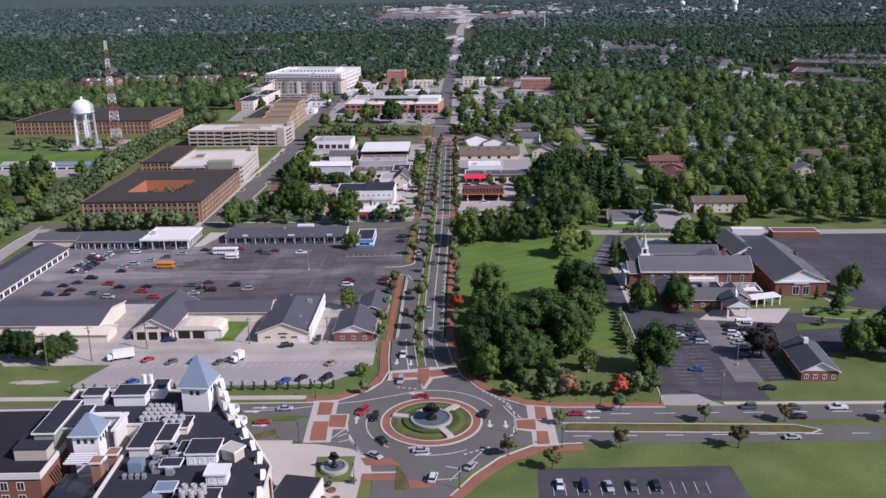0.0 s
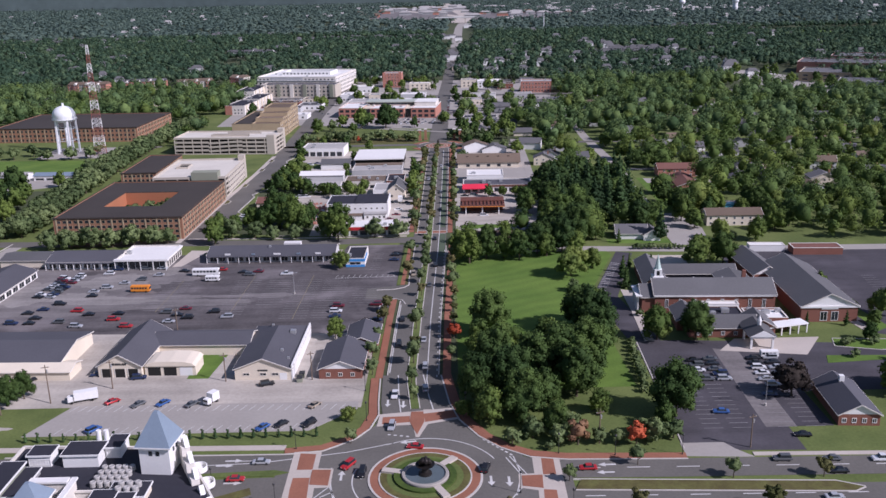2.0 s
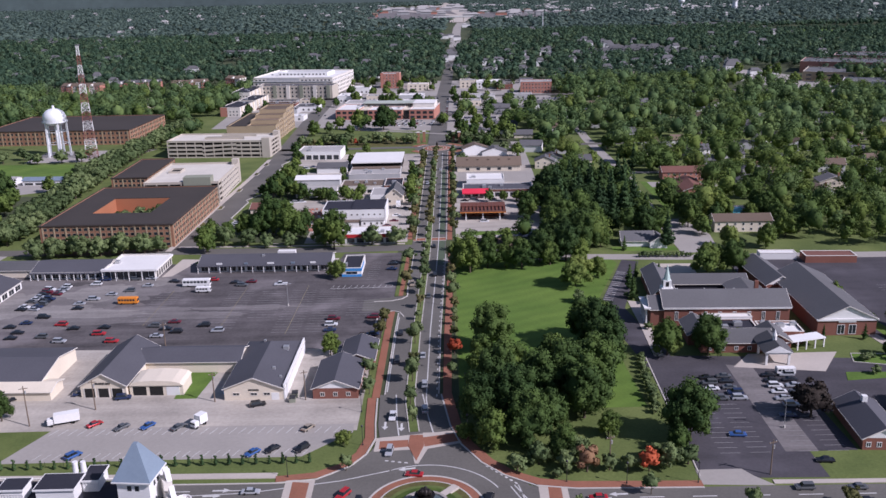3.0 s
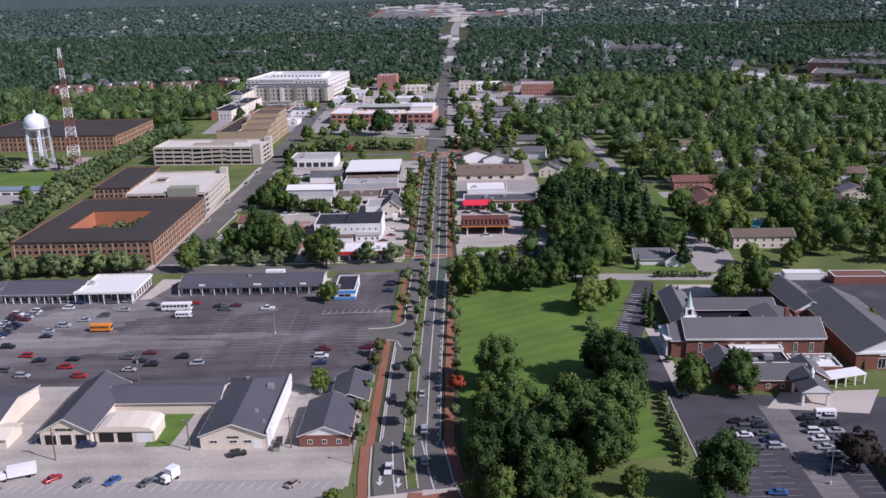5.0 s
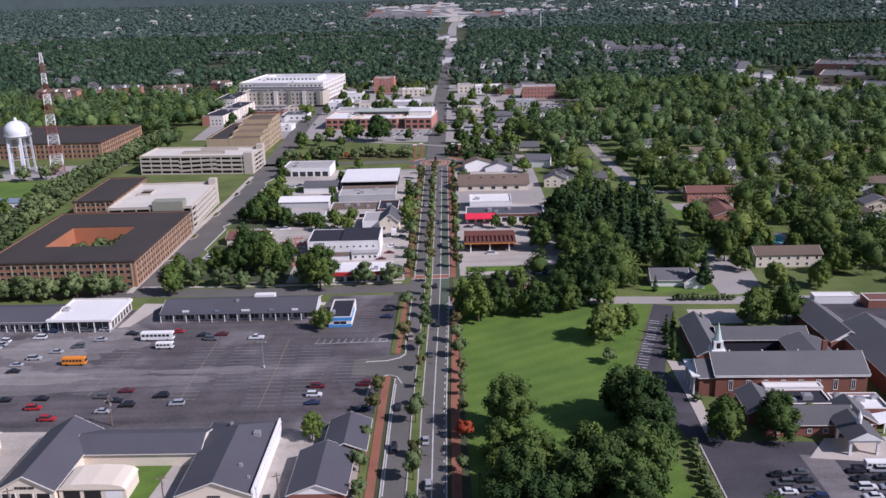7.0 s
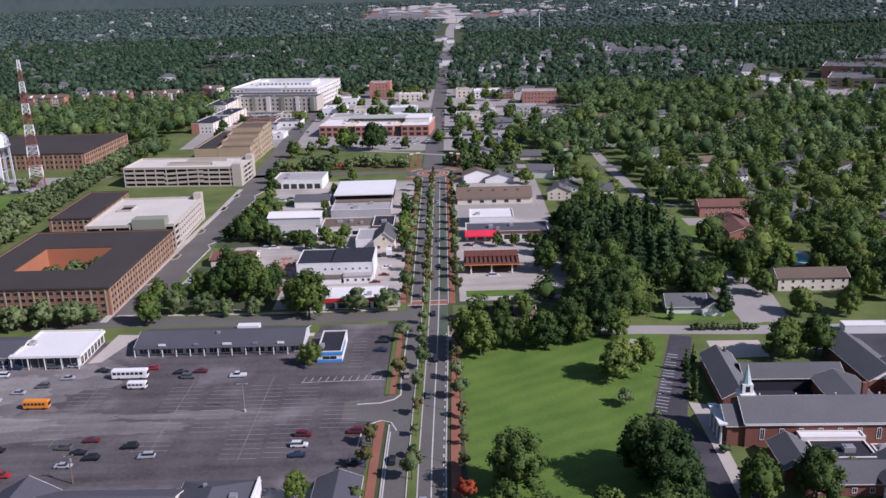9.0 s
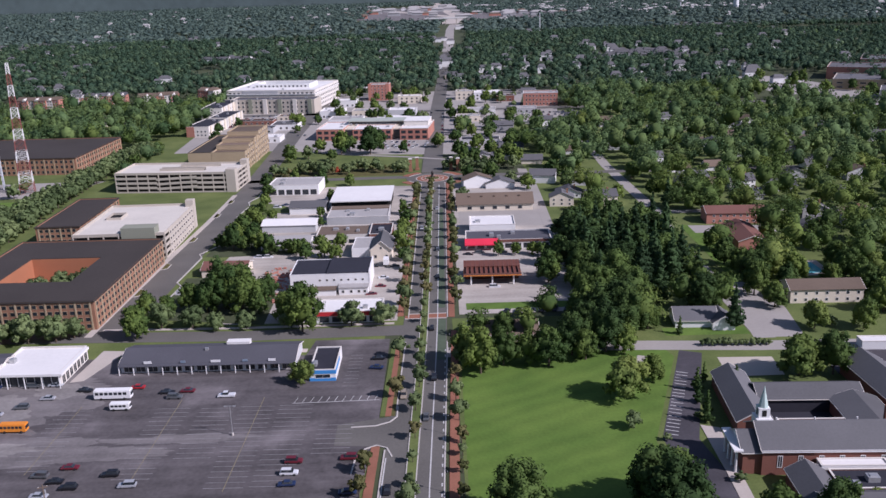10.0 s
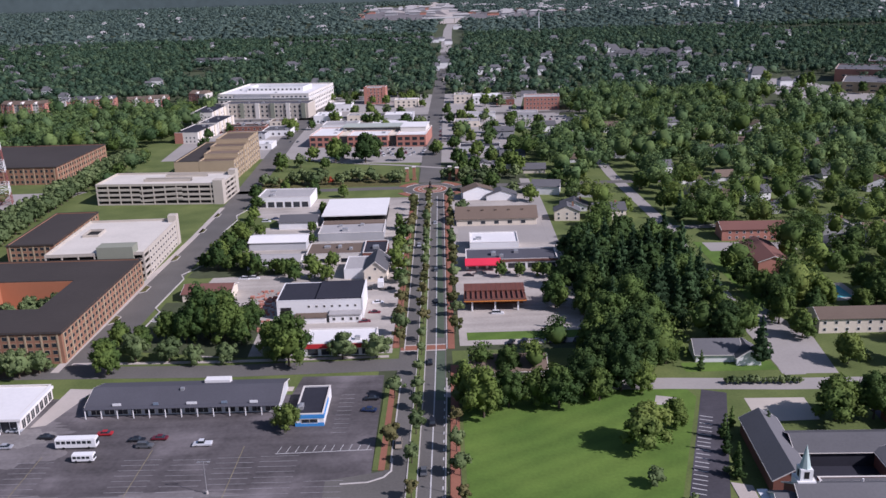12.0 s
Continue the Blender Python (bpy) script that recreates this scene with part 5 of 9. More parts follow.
def brick_centre():
    """Long two-storey red brick building: three brick wings, set-back glazed links and a raised roof behind."""
    b = thing("red_brick_block", -44.5, 893, 0, -7, "long two-storey red brick building with pale roofs", "building")
    for x0, x1, y0, y1, h, wl, n in ((-46, -24, -22, 18, 9.2, "pinkbrick", 4), (-16, 16, -21, 4, 8.8, "pinkbrick", 6), (23, 46, -22, 22, 9.2, "pinkbrick", 4)):
        part("wing", ring(bmesh.new(), (x0, x1, y0, y1), (x0 + .4, x1 - .4, y0 + .4, y1 - .4), 0, h), M[wl], b, "red brick wing")
        part("roof", boxes((x0 + .4, x1 - .4, y0 + .4, y1 - .4, h - .9, h - .5)), M["membrane"], b)
        part("coping", ring(bmesh.new(), (x0 - .15, x1 + .15, y0 - .15, y1 + .15), (x0 + .5, x1 - .5, y0 + .5, y1 - .5), h, h + .3), M["skin"], b)
        for f in (1.0, 5.2):
            for k in range(n):
                put_window(b, "s", x0 + (x1 - x0) * (k + .5) / n, f, (x1 - x0) / n * .66, 2.5, 46, -y0, "darkmetal")
    for x0, x1 in ((-24, -16), (16, 23)):
        part("link", boxes((x0 + .02, x1 - .02, -15, 4, 0, 8.4)), M["cream"], b, "cream set-back link")
        part("link_glazing", boxes((x0 + .6, x1 - .6, -15.15, -15.0, .4, 7.6)), M["glass"], b, "dark glazing")
    part("rear_hall", boxes((-23.9, 22.9, 4.1, 20, 0, 11.4)), M["cream"], b, "cream upper hall")
    part("rear_roof", boxes((-25, 24, 2.6, 21, 11.4, 12.0)), M["palegreen"], b, "pale grey-green metal roof")
    part("rear_glazing", boxes((-23, 22, 3.9, 4.09, 8.9, 11.0)), M["glass"], b, "dark clerestory glazing")
    part("upper_block", boxes((24, 44, -4, 20, 8.8, 12.4)), M["skin"], b, "pale upper block")
    part("upper_block_roof", boxes((23.6, 44.4, -4.4, 20.4, 12.4, 12.8)), M["membrane"], b)
    rooftop_units(b, 40, 12, 8.6, 7, 3)


brick_centre()
b = flat_block("brick_corner_tower", "tall pink brick corner building", -53, 1128, 22, 20, 17, -4, "pinkbrick", "gravelroof", .8, "building", units=1)
window_grid(b, "s", 11, 10, 5, 5, 1.4, 3.2, 1.6, 1.8)
for u in (-11.3, 7.6):
    part("corner_pier", boxes((u, u + 3.7, -10.3, -9.9, 0, 18)), M["pinkbrick"], b)
b = flat_block("red_brick_hotel", "three-storey red brick building with a white cornice", 112, 1050, 34, 22, 12.5, -6, "pinkbrick", "gravelroof", .6, "building", "white", 2)
window_grid(b, "s", 17, 11, 3, 9, 1, 3.9, 1.6, 2.0)
for x, y, w, d, h, wl, rf in ((38, 1110, 18, 16, 9, "cream", "gravelroof"), (62, 1104, 28, 24, 8, "white", "membrane"), (80, 1086, 18, 14, 6, "darkbrick", "tar"), (-20, 1092, 24, 12, 8, "cream", "membrane"), (-86, 1080, 24, 16, 7, "white", "membrane"),
                              (-30, 950, 34, 26, 7, "greywall", "membrane"), (-75, 960, 30, 22, 6, "white", "gravelroof"), (-92, 1010, 22, 26, 7, "white", "membrane"), (-60, 1010, 26, 18, 6, "cream", "gravelroof"), (-25, 1000, 26, 20, 7, "greywall", "membrane"),
                              (35, 960, 22, 16, 5, "cream", "gravelroof"), (50, 1000, 26, 18, 5, "white", "gravelroof"), (39, 841, 30, 15, 4.5, "greywall", "tarblue"), (45, 770, 20, 14, 4.5, "cream", "gravelroof"), (-134, 884, 24, 18, 4.4, "white", "membrane"), (-150, 930, 30, 16, 4.6, "greywall", "tarblue"), (-128, 950, 24, 26, 4.8, "white", "greyroof"), (-160, 975, 34, 14, 4.4, "darkbrick", "tar"), (-132, 1000, 22, 16, 4.4, "cream", "brownroof"), (90, 1000, 24, 16, 5, "greywall", "gravelroof")):
    b = flat_block("town_shop", "small flat-roofed shop of the town centre", x, y, w, d, h, -4, wl, rf, .5, "shop", units=2, group="shops of the town centre")
    window_grid(b, "s", w / 2, d / 2, max(1, int(h / 3.6)), max(3, int(w / 5)), 1, 3.4, 2, 1.9)
TR = random.Random(8)


def terrace(x, y, n, yaw, pale):
    """A row of joined town houses, brick and pale by turns, with small front gables."""
    b = thing("brick_terrace", x, y, 0, yaw, "row of pink brick and pale town houses with grey roofs", "terrace")
    for k in range(n):
        u, h, dy = (k - (n - 1) / 2) * 7.2, TR.uniform(9, 10.6), TR.choice((0, 0, -1.4))
        part("house_front", boxes((u - 3.58, u + 3.58, -7 + dy, 7, 0, h)), M["skin" if (k + pale) % 3 == 0 else "pinkbrick"], b)
        bm = bmesh.new()
        v = [bm.verts.new(q) for q in ((u - 3.6, -7.4 + dy, h), (u + 3.6, -7.4 + dy, h), (u + 3.6, 7.4, h), (u - 3.6, 7.4, h), (u - 3.6, 1, h + 3), (u + 3.6, 1, h + 3))]
        for f in ((0, 1, 5, 4), (2, 3, 4, 5), (1, 2, 5), (3, 0, 4), (3, 2, 1, 0)):
            bm.faces.new([v[j] for j in f])
        part("house_roof", bm, M["brownroof" if pale else "greyroof"], b)
        if k % 2:
            bm = bmesh.new()
            v = [bm.verts.new(q) for q in ((u - 2.2, -7.5 + dy, h - .3), (u + 2.2, -7.5 + dy, h - .3), (u, -7.5 + dy, h + 2.2), (u - 2.2, -4, h - .3), (u + 2.2, -4, h - .3), (u, -1, h + 2.2))]
            for f in ((0, 1, 2), (0, 2, 5, 3), (1, 4, 5, 2), (0, 3, 4, 1), (3, 5, 4)):
                bm.faces.new([v[j] for j in f])
            part("front_gable", bm, M["skin"], b)
        for z in (1.2, 4.2, 7.0):
            for s in (-1.6, 1.6):
                part("window", window_meshes(1.3, 1.7, "white")[2], None, b, m=pose(u + s, -7 + dy, z))
    return b


terrace(-428, 1146, 7, -9, 1), terrace(-368, 1164, 8, 6, 0), terrace(-300, 1152, 6, 6, 2), terrace(-250, 1180, 3, -20, 1)
for x, y, w, d, h, wl in ((470, 1100, 70, 60, 11, "tan"), (520, 1180, 110, 60, 14, "pinkbrick"), (560, 1080, 80, 70, 12, "tan"), (470, 1010, 60, 40, 9, "greywall"), (590, 1270, 90, 60, 13, "pinkbrick")):
    b = flat_block("school_block", "large brick and stone school block with a grey roof", x, y, w, d, h, -28, wl, "greyroof", .8, "school", units=5)
    window_grid(b, "s", w / 2, d / 2, 2, 6, 1.5, 4.5, 6, 2)
    window_grid(b, "w", w / 2, d / 2, 2, 4, 1.5, 4.5, 6, 2)
sheet("ground_school_lot", [(360, 1090), (420, 960), (470, 1000), (420, 1220), (350, 1250)], M["stall"], .06, "pale parking lot of the school")

# ---------------------------------------------------------------- water tower and mast
b = thing("water_tower", -289, 727, 0, 0, "white water tower on stout legs", "water tower")
bm = bmesh.new()
lathe(bm, [(.01, 23.4), (4.4, 24), (7.4, 25), (8.4, 26.4), (8.5, 30), (8.2, 31.4), (7.3, 33.2), (5.6, 34.9), (3.4, 36), (.01, 36.5)], 32)
for f in bm.faces:
    f.smooth = True
part("tank", bm, M["tank"], b)
part("walkway_ring", lathe(bmesh.new(), [(8.4, 26.2), (9.2, 26.2), (9.2, 27.2), (9.1, 27.2), (9.1, 26.4), (8.4, 26.4)], 32), M["tank"], b)
for k in range(5):
    a = radians(72 * k + 15)
    bm = bmesh.new()
    beam(bm, (8.3 * math.cos(a), 8.3 * math.sin(a), 0), (7.6 * math.cos(a), 7.6 * math.sin(a), 26), 1.2)
    part("leg", bm, M["tank"], b)
part("riser", tube(bmesh.new(), 0, 0, 0, 24, 1.0, 1.0, 14), M["tank"], b)
for z in (10, 19):
    bm = bmesh.new()
    for k in range(5):
        a, c = radians(72 * k + 15), radians(72 * k + 87)
        beam(bm, (8.0 * math.cos(a), 8.0 * math.sin(a), z), (8.0 * math.cos(c), 8.0 * math.sin(c), z), .3)
    part("brace_ring", bm, M["tank"], b)
part("vent", tube(bmesh.new(), 0, 0, 36.2, 38.6, 1.1, .8, 12), M["tank"], b)

b = thing("radio_mast", -260.5, 717, 0, 20, "red and white lattice radio mast", "mast")
HM, W0, W1 = 82.5, 4.4, .7
for s in range(12):
    z0, z1 = HM * s / 12, HM * (s + 1) / 12
    r0, r1 = W0 + (W1 - W0) * s / 12, W0 + (W1 - W0) * (s + 1) / 12
    bm = bmesh.new()
    for k in range(4):
        c0, c1 = [((-1) ** ((j % 4) in (1, 2)), (-1) ** ((j % 4) in (2, 3))) for j in (k, k + 1)]
        beam(bm, (c0[0] * r0, c0[1] * r0, z0), (c0[0] * r1, c0[1] * r1, z1), .32)
        for h in range(2):
            za, zb = z0 + (z1 - z0) * h / 2, z0 + (z1 - z0) * (h + 1) / 2
            ra, rb2 = r0 + (r1 - r0) * h / 2, r0 + (r1 - r0) * (h + 1) / 2
            beam(bm, (c0[0] * ra, c0[1] * ra, za), (c1[0] * rb2, c1[1] * rb2, zb), .15)
            beam(bm, (c1[0] * ra, c1[1] * ra, za), (c0[0] * rb2, c0[1] * rb2, zb), .15)
            beam(bm, (c0[0] * rb2, c0[1] * rb2, zb), (c1[0] * rb2, c1[1] * rb2, zb), .15)
    part("lattice_section", bm, M["rust" if s % 2 == 0 else "white"], b)

# ---------------------------------------------------------------- planted trees
T = random.Random(21)
AVENUE = "street trees of the avenue"
for y, k in ((284, .8), (295, 1.1), (311, 1.35), (323, .95), (342, 1.35), (353, .75), (365, .75), (378, 1.0), (395, 1.25), (411, 1.3), (426, 1.1), (437.5, 1.0), (450.6, .95), (467, .9)):   # median
    tree(T.choice(("street", "street", "olive")), centre(y) + T.uniform(-.4, .4), y, k * T.uniform(.95, 1.08), AVENUE, .28)
for k in range(16):
    y = 481 + k * 14.0 + T.uniform(-1.5, 1.5)
    tree(T.choice(("street", "olive", "olive")), centre(y) + T.uniform(-.4, .4), y, T.uniform(.95, 1.4), AVENUE, .28)
for x, y, k in ((-22, 303, 1.2), (-23, 316, 1.15), (-22.2, 331, 1.1), (-21, 349, 1.25), (-20.4, 361, 1.3), (-13.4, 405, 1.45), (-13, 434.5, 1.45), (-12.5, 477, 1.3)):   # west side
    tree(T.choice(("street", "olive")), x, y, k, AVENUE)
for x, y, k in ((4.2, 314, .9), (5.4, 347, .95), (5.6, 359, .8), (6, 368, .75), (6, 375, 1.0), (5.8, 388, 1.35), (5.2, 400.5, 1.2), (5.7, 416, 1.1), (6.8, 428, 1.2)):   # east side
    tree(T.choice(("street", "olive")), x, y, k, AVENUE)
for k in range(14):
    y = 484 + k * 15.6 + T.uniform(-2, 2)
    tree(T.choice(("street", "olive")), centre(y) - 8.6 + T.uniform(-.5, .5), y, T.uniform(1.1, 1.7), AVENUE)
    y += T.uniform(-3, 3)
    tree(T.choice(("street", "olive", "olive")), centre(y) + 12.4 + T.uniform(-.6, .6), y, T.uniform(1.0, 1.6), AVENUE)
for x, y, s in ((52, 243.2, 1), (75, 236, 1.1), (98, 235.5, 1.2), (128, 235, 1.2), (160, 234.5, 1.1), (33, 236, .9), (48, 222, 1.2), (17, 219, 1.2), (28, 212, 1.3), (80, 221, 1.4)):
    tree("olive" if s > 1.15 else "street", x, y, s, "street trees of the cross street")
for k in range(24):
    x = -118 + k * 3.6
    tree("cedar", x, 262.5, T.uniform(.8, 1.2), "evergreens along the fence")
# grove of big trees beside the avenue
for x, y, s in ((14, 268, .78), (22, 281, .95), (17, 296, .95), (31, 276, .7), (30, 293, 1.0), (42, 284, .95), (22, 312, 1.05), (36, 308, 1.05), (48, 300, 1.0), (18, 334, .9), (54, 316, .85), (52, 338, 1.0), (47, 273, .6), (24, 270, .8), (38, 296, .95), (12, 282, .75), (13, 305, .8), (14, 320, .85), (45, 312, .95), (33, 262, .55), (69, 270, .95), (64, 263, .6), (55, 330, 1.0), (57, 344, 1.05)):
    tree(T.choice(("big", "big", "oak")), x, y, s * T.uniform(.98, 1.12), "grove of shade trees")
for x, y, k, s in ((26, 259, "hedge", .8), (33, 256, "shrub", 1.7), (38, 254.5, "pink", 1.7), (44, 255, "shrub", 1.5), (49, 255, "shrub", 1.4), (54, 254, "red", 1.3), (60, 255.5, "hedge", .8), (65, 257, "shrub", 1.8), (20, 256, "shrub", 1.6), (36, 261, "hedge", .75), (57, 260, "shrub", 1.7), (5.2, 332, "red", 1.2), (30, 252, "shrub", .9),
                   # plum at (-27, 340): added tree in place of an unexplained black blot
                   (-27, 272, "lit", .45), (-25, 258, "street", .9), (-37.5, 334, "oak", .6), (7, 272, "lit", .5), (-27, 340, "plum", .55), (-44, 417, "lit", .8)):
    tree(k, x, y, s)
# north edge of the lawn
for x, y, k, s in ((14, 420, "oak", 1.15), (22, 426, "big", .75), (10.5, 429, "oak", 1.0), (30, 427, "oak", .95), (37, 424, "oak", 1.15), (46, 432, "big", .85), (58, 434, "big", .95), (68, 446, "big", .95), (60, 450, "big", 1.05), (67, 460, "big", 1.0), (61, 470, "big", 1.1), (52, 446, "big", .8), (50, 428, "oak", .9), (64, 432, "oak", .8), (77, 453, "lit", .9), (54, 458, "oak", 1.1), (57, 399, "lit", 1.35), (68, 409, "oak", .75), (55.5, 380, "shrub", 1.6), (63, 372, "shrub", .8), (24, 448, "big", .6), (87, 447, "arbor", .9), (107.5, 450, "pine", .95), (102, 469, "big", .85), (110, 474, "oak", 1.0), (136, 448, "lit", 1.0), (153, 446, "oak", .85), (143, 450, "shrub", 1.3), (130, 470, "oak", .9), (168, 462, "oak", 1.0),
                   (75, 384, "shrub", .7), (92, 402, "arbor", 1.0), (80, 402, "arbor", 1.1), (78, 394, "arbor", 1.0), (79, 388, "arbor", .9), (77, 382, "arbor", 1.2), (84, 408, "arbor", .8),
                   (115, 410, "lit", 1.45), (126, 410, "big", .8), (77, 327, "lit", 1.15), (90.5, 326, "big", .78), (76, 350, "shrub", 1.0), (104, 337, "lit", .5),
                   (107, 281, "plum", 1.2), (158, 336, "oak", .5), (156, 350, "shrub", 1.6), (153, 372, "oak", .6), (142, 319, "shrub", 1.0), (150, 318, "shrub", 1.1), (158, 318, "shrub", .9), (139, 308, "shrub", 1.0), (134, 337, "arbor", .7), (148, 336, "arbor", .7), (139, 281, "oak", .9), (146, 285, "oak", .85), (150, 278, "big", .7), (158, 300, "oak", .8), (165, 345, "oak", .8), (150, 322, "oak", .5), (140, 318, "shrub", 1), (170, 262, "big", .8)):
    tree(k, x, y, s)
for k in range(13):
    tree("shrub", 92 + k * 1.9, 436 - k * .1, T.uniform(.7, .95), "clipped shrubs along the side street")
# planted rows along the new blocks
for k in range(6):
    tree("hedge", -192 + k * 10.2 + T.uniform(-.6, .6), 457 + k * .6, T.uniform(1.15, 1.3), "trees in front of the brick block")
    tree("hedge", -187 + k * 10.2 + T.uniform(-.6, .6), 462.5 + k * .2, T.uniform(1.0, 1.1), "trees in front of the brick block")
for x, y, s in ((-105, 470.6, 1.15), (-93, 469.8, 1.1), (-83.3, 466.5, .85), (-72, 467.4, .95), (-55, 466.6, 1.0), (-32, 466, 1.1), (-20, 466.5, 1.1)):
    tree("hedge", x, y, s, "trees along the side street")
tree("oak", -111, 460, .95)
for k in range(46):
    y = 425 + k * 9.2
    for dx in (-4.6, 4.2):
        if y > 478 or dx < 0:
            tree("hedge", float(np.interp(y, [425, 507, 560, 660, 730, 860], [-225, -217, -223, -228, -228, -222])) + dx + T.uniform(-.8, .8), y + T.uniform(-1.5, 1.5), T.uniform(1.1, 1.4), "double row of planted trees")
for x, y, k, s in ((-262, 575, "big", 1.1), (-270, 568, "big", .9), (-252, 566, "oak", 1.0), (-245, 540, "oak", 1.0), (-258, 545, "big", .8), (-276, 552, "oak", 1.0), (-240, 515, "oak", .9), (-250, 500, "big", .8), (-262, 520, "oak", 1.0), (-238, 480, "oak", .9), (-246, 460, "oak", 1.0), (-258, 480, "oak", 1.1), (-236, 440, "oak", .8),
                   (-244, 600, "oak", .8), (-240, 622, "oak", .7), (-285, 590, "oak", .8), (-300, 575, "oak", 1.0), (-290, 545, "oak", 1.1), (-315, 560, "big", .8), (-240, 640, "hedge", 1.2)):
    tree(k, x, y, s, "trees west of the planted row")
for x, y in ((-166, 506), (-152, 504), (-160, 516), (-150, 514)):
    tree("hedge", x, y, 1.2, "courtyard trees")
for x, y in ((-300, 700), (-292, 694), (-275, 696), (-262, 716), (-310, 712), (-320, 700), (-335, 708), (-262, 700)):
    tree("hedge", x, y, T.uniform(.9, 1.2), "trees round the water tower")
# clumps between the shops
for x, y, k, s in ( (-84, 490, "oak", 1.5), (-77, 486, "oak", 1.35), (-80, 498, "oak", 1.3), (-91, 486, "oak", 1.0), (-98, 488, "oak", .85), (-69, 496, "oak", .85), (-70, 482, "oak", .8), (-114, 483, "oak", .8), (-50, 462, "oak", 1.35), (-58, 474, "oak", .9), (-105, 480, "oak", .7), (-98, 571, "oak", .9), (-90, 574, "oak", .8), (-100, 585, "oak", .9), (-84, 569, "oak", .8), (-98, 600, "oak", .9), (-96, 615, "oak", .9), (-104, 574, "oak", .7),
                   (-93, 570, "oak", .7), (-78, 560, "oak", .8), (-66, 560, "oak", .7), (-60, 552, "oak", .7), (-52, 555, "oak", .7), (-46, 550, "oak", .6), (-92, 612, "oak", .6), (-88, 625, "oak", .6), (-96, 640, "oak", .6), (-100, 684, "oak", .7), (-104, 704, "oak", .8), (-60, 668, "oak", .5),
                   (48, 508, "oak", 1.1), (55, 530, "big", .8), (62, 510, "big", .9), (64, 540, "pine", .9), (50, 545, "oak", .6), (58, 500, "oak", .8), (30, 548, "oak", .5), (38, 548, "oak", .5), (46, 548, "oak", .5)):
    tree(k, x, y, s)
for k in range(44):
    tree("red" if k == 14 else T.choice(("olive", "hedge", "hedge")), -108 + k * 3.2 + (26 if -108 + k * 3.2 > -18 else 0), 744 + T.uniform(-7, 9), T.uniform(.8, 1.15), "planted trees north of the second roundabout")

for x, y, k, s in ((-150, 291, "big", .6), (-144, 288, "big", .62), (-156, 287, "big", .6), (-131, 291, "big", .5), (-134, 286, "big", .52)):
    tree(k, x, y, s, "trees at the edge of the field")
for k in range(105):
    x, y = T.uniform(-195, 100), T.uniform(915, 1180)
    if abs(x - centre(y)) > 9 and not (-95 < x < 5 and 855 < y < 912) and not (-200 < x < -98 and 1000 < y < 1122):
        tree(T.choice(("oak", "hedge", "oak")), x, y, T.uniform(.6, 1.05), "trees of the town centre")
for x, y in ((64, 478), (72, 486), (68, 498), (78, 500), (74, 514), (84, 520), (70, 530), (80, 538), (90, 532), (76, 550), (88, 552), (98, 546), (70, 560), (84, 566), (96, 566), (72, 578), (100, 520), (92, 506), (104, 580), (90, 586),
             (82, 488), (66, 508), (86, 496), (94, 516), (66, 522), (78, 526), (104, 534), (72, 542), (96, 558), (66, 548), (80, 574), (66, 570), (104, 560), (98, 500), (88, 480), (76, 476), (104, 508)):
    if (x + y) % 7 < 4:
        tree("pine", x, y, T.uniform(1.0, 1.45), "tall conifers behind the shops")
    else:
        tree("big", x, y, T.uniform(.8, 1.1), "shade trees among the conifers")
for x, y, k, s in ((392, 1110, "oak", 1.2), (405, 1060, "oak", 1.1), (432, 1020, "big", .9), (418, 1150, "oak", 1.2), (440, 1075, "oak", 1.0), (380, 1180, "oak", 1.1), (-45, 811, "big", 1.25), (-67, 815, "oak", 1.2), (6, 830, "oak", .9), (-172, 862, "oak", 1.0), (22, 745, "oak", .9), (18, 660, "hedge", .9), (58, 680, "oak", .8), (24, 712, "oak", .8), (50, 700, "hedge", .8), (38, 712, "oak", .9), (60, 760, "oak", 1.0), (20, 790, "oak", .9), (54, 790, "hedge", 1.0), (34, 815, "oak", .8), (64, 826, "oak", 1.0), (86, 622, "oak", .9), (84, 690, "oak", .9), (96, 668, "oak", .8), (78, 716, "oak", 1.0), (94, 724, "lit", 1.0), (106, 646, "oak", .7), (126, 700, "lit", 1.1), (128, 650, "oak", 1.0), (141, 619, "lit", 1.2), (130, 628, "pine", .95), (160, 560, "oak", .9), (163, 540, "lit", .9), (130, 545, "oak", .9), (128, 524, "big", .7), (131, 512, "lit", 1.0), (142, 508, "oak", 1.0), (150, 500, "oak", .9), (149, 514, "big", .7), (172, 514, "oak", .9), (170, 498, "big", .75), (160, 490, "oak", .8), (127, 484, "oak", 1.0), (131, 496, "big", .8), (171, 482, "oak", 1.0), (143, 491, "oak", .8), (178, 470, "big", .8), (109, 500, "pine", .9), (106, 516, "oak", 1.0), (109, 540, "big", .8), (108, 566, "oak", 1.0), (112, 590, "pine", .9), (34, 735, "hedge", 1.0), (46, 750, "oak", .9), (-40, 834, "big", .9), (-62, 828, "oak", 1.05), (-84, 822, "oak", .9), (-20, 812, "oak", .7), (-90, 800, "hedge", 1.1), (-102, 790, "oak", 1.0), (-72, 790, "oak", .7), (30, 762, "oak", 1.0), (44, 790, "lit", 1.1), (56, 770, "oak", 1.1), (24, 780, "oak", .8), (36, 822, "oak", .9), (60, 815, "big", .8), (20, 850, "oak", .9), (34, 872, "lit", 1.0), (50, 880, "oak", .9), (26, 905, "oak", 1.0), (56, 915, "oak", .9), (64, 840, "oak", 1.0), (46, 850, "oak", .8)):
    tree(k, x, y, s, "trees north of the second roundabout")
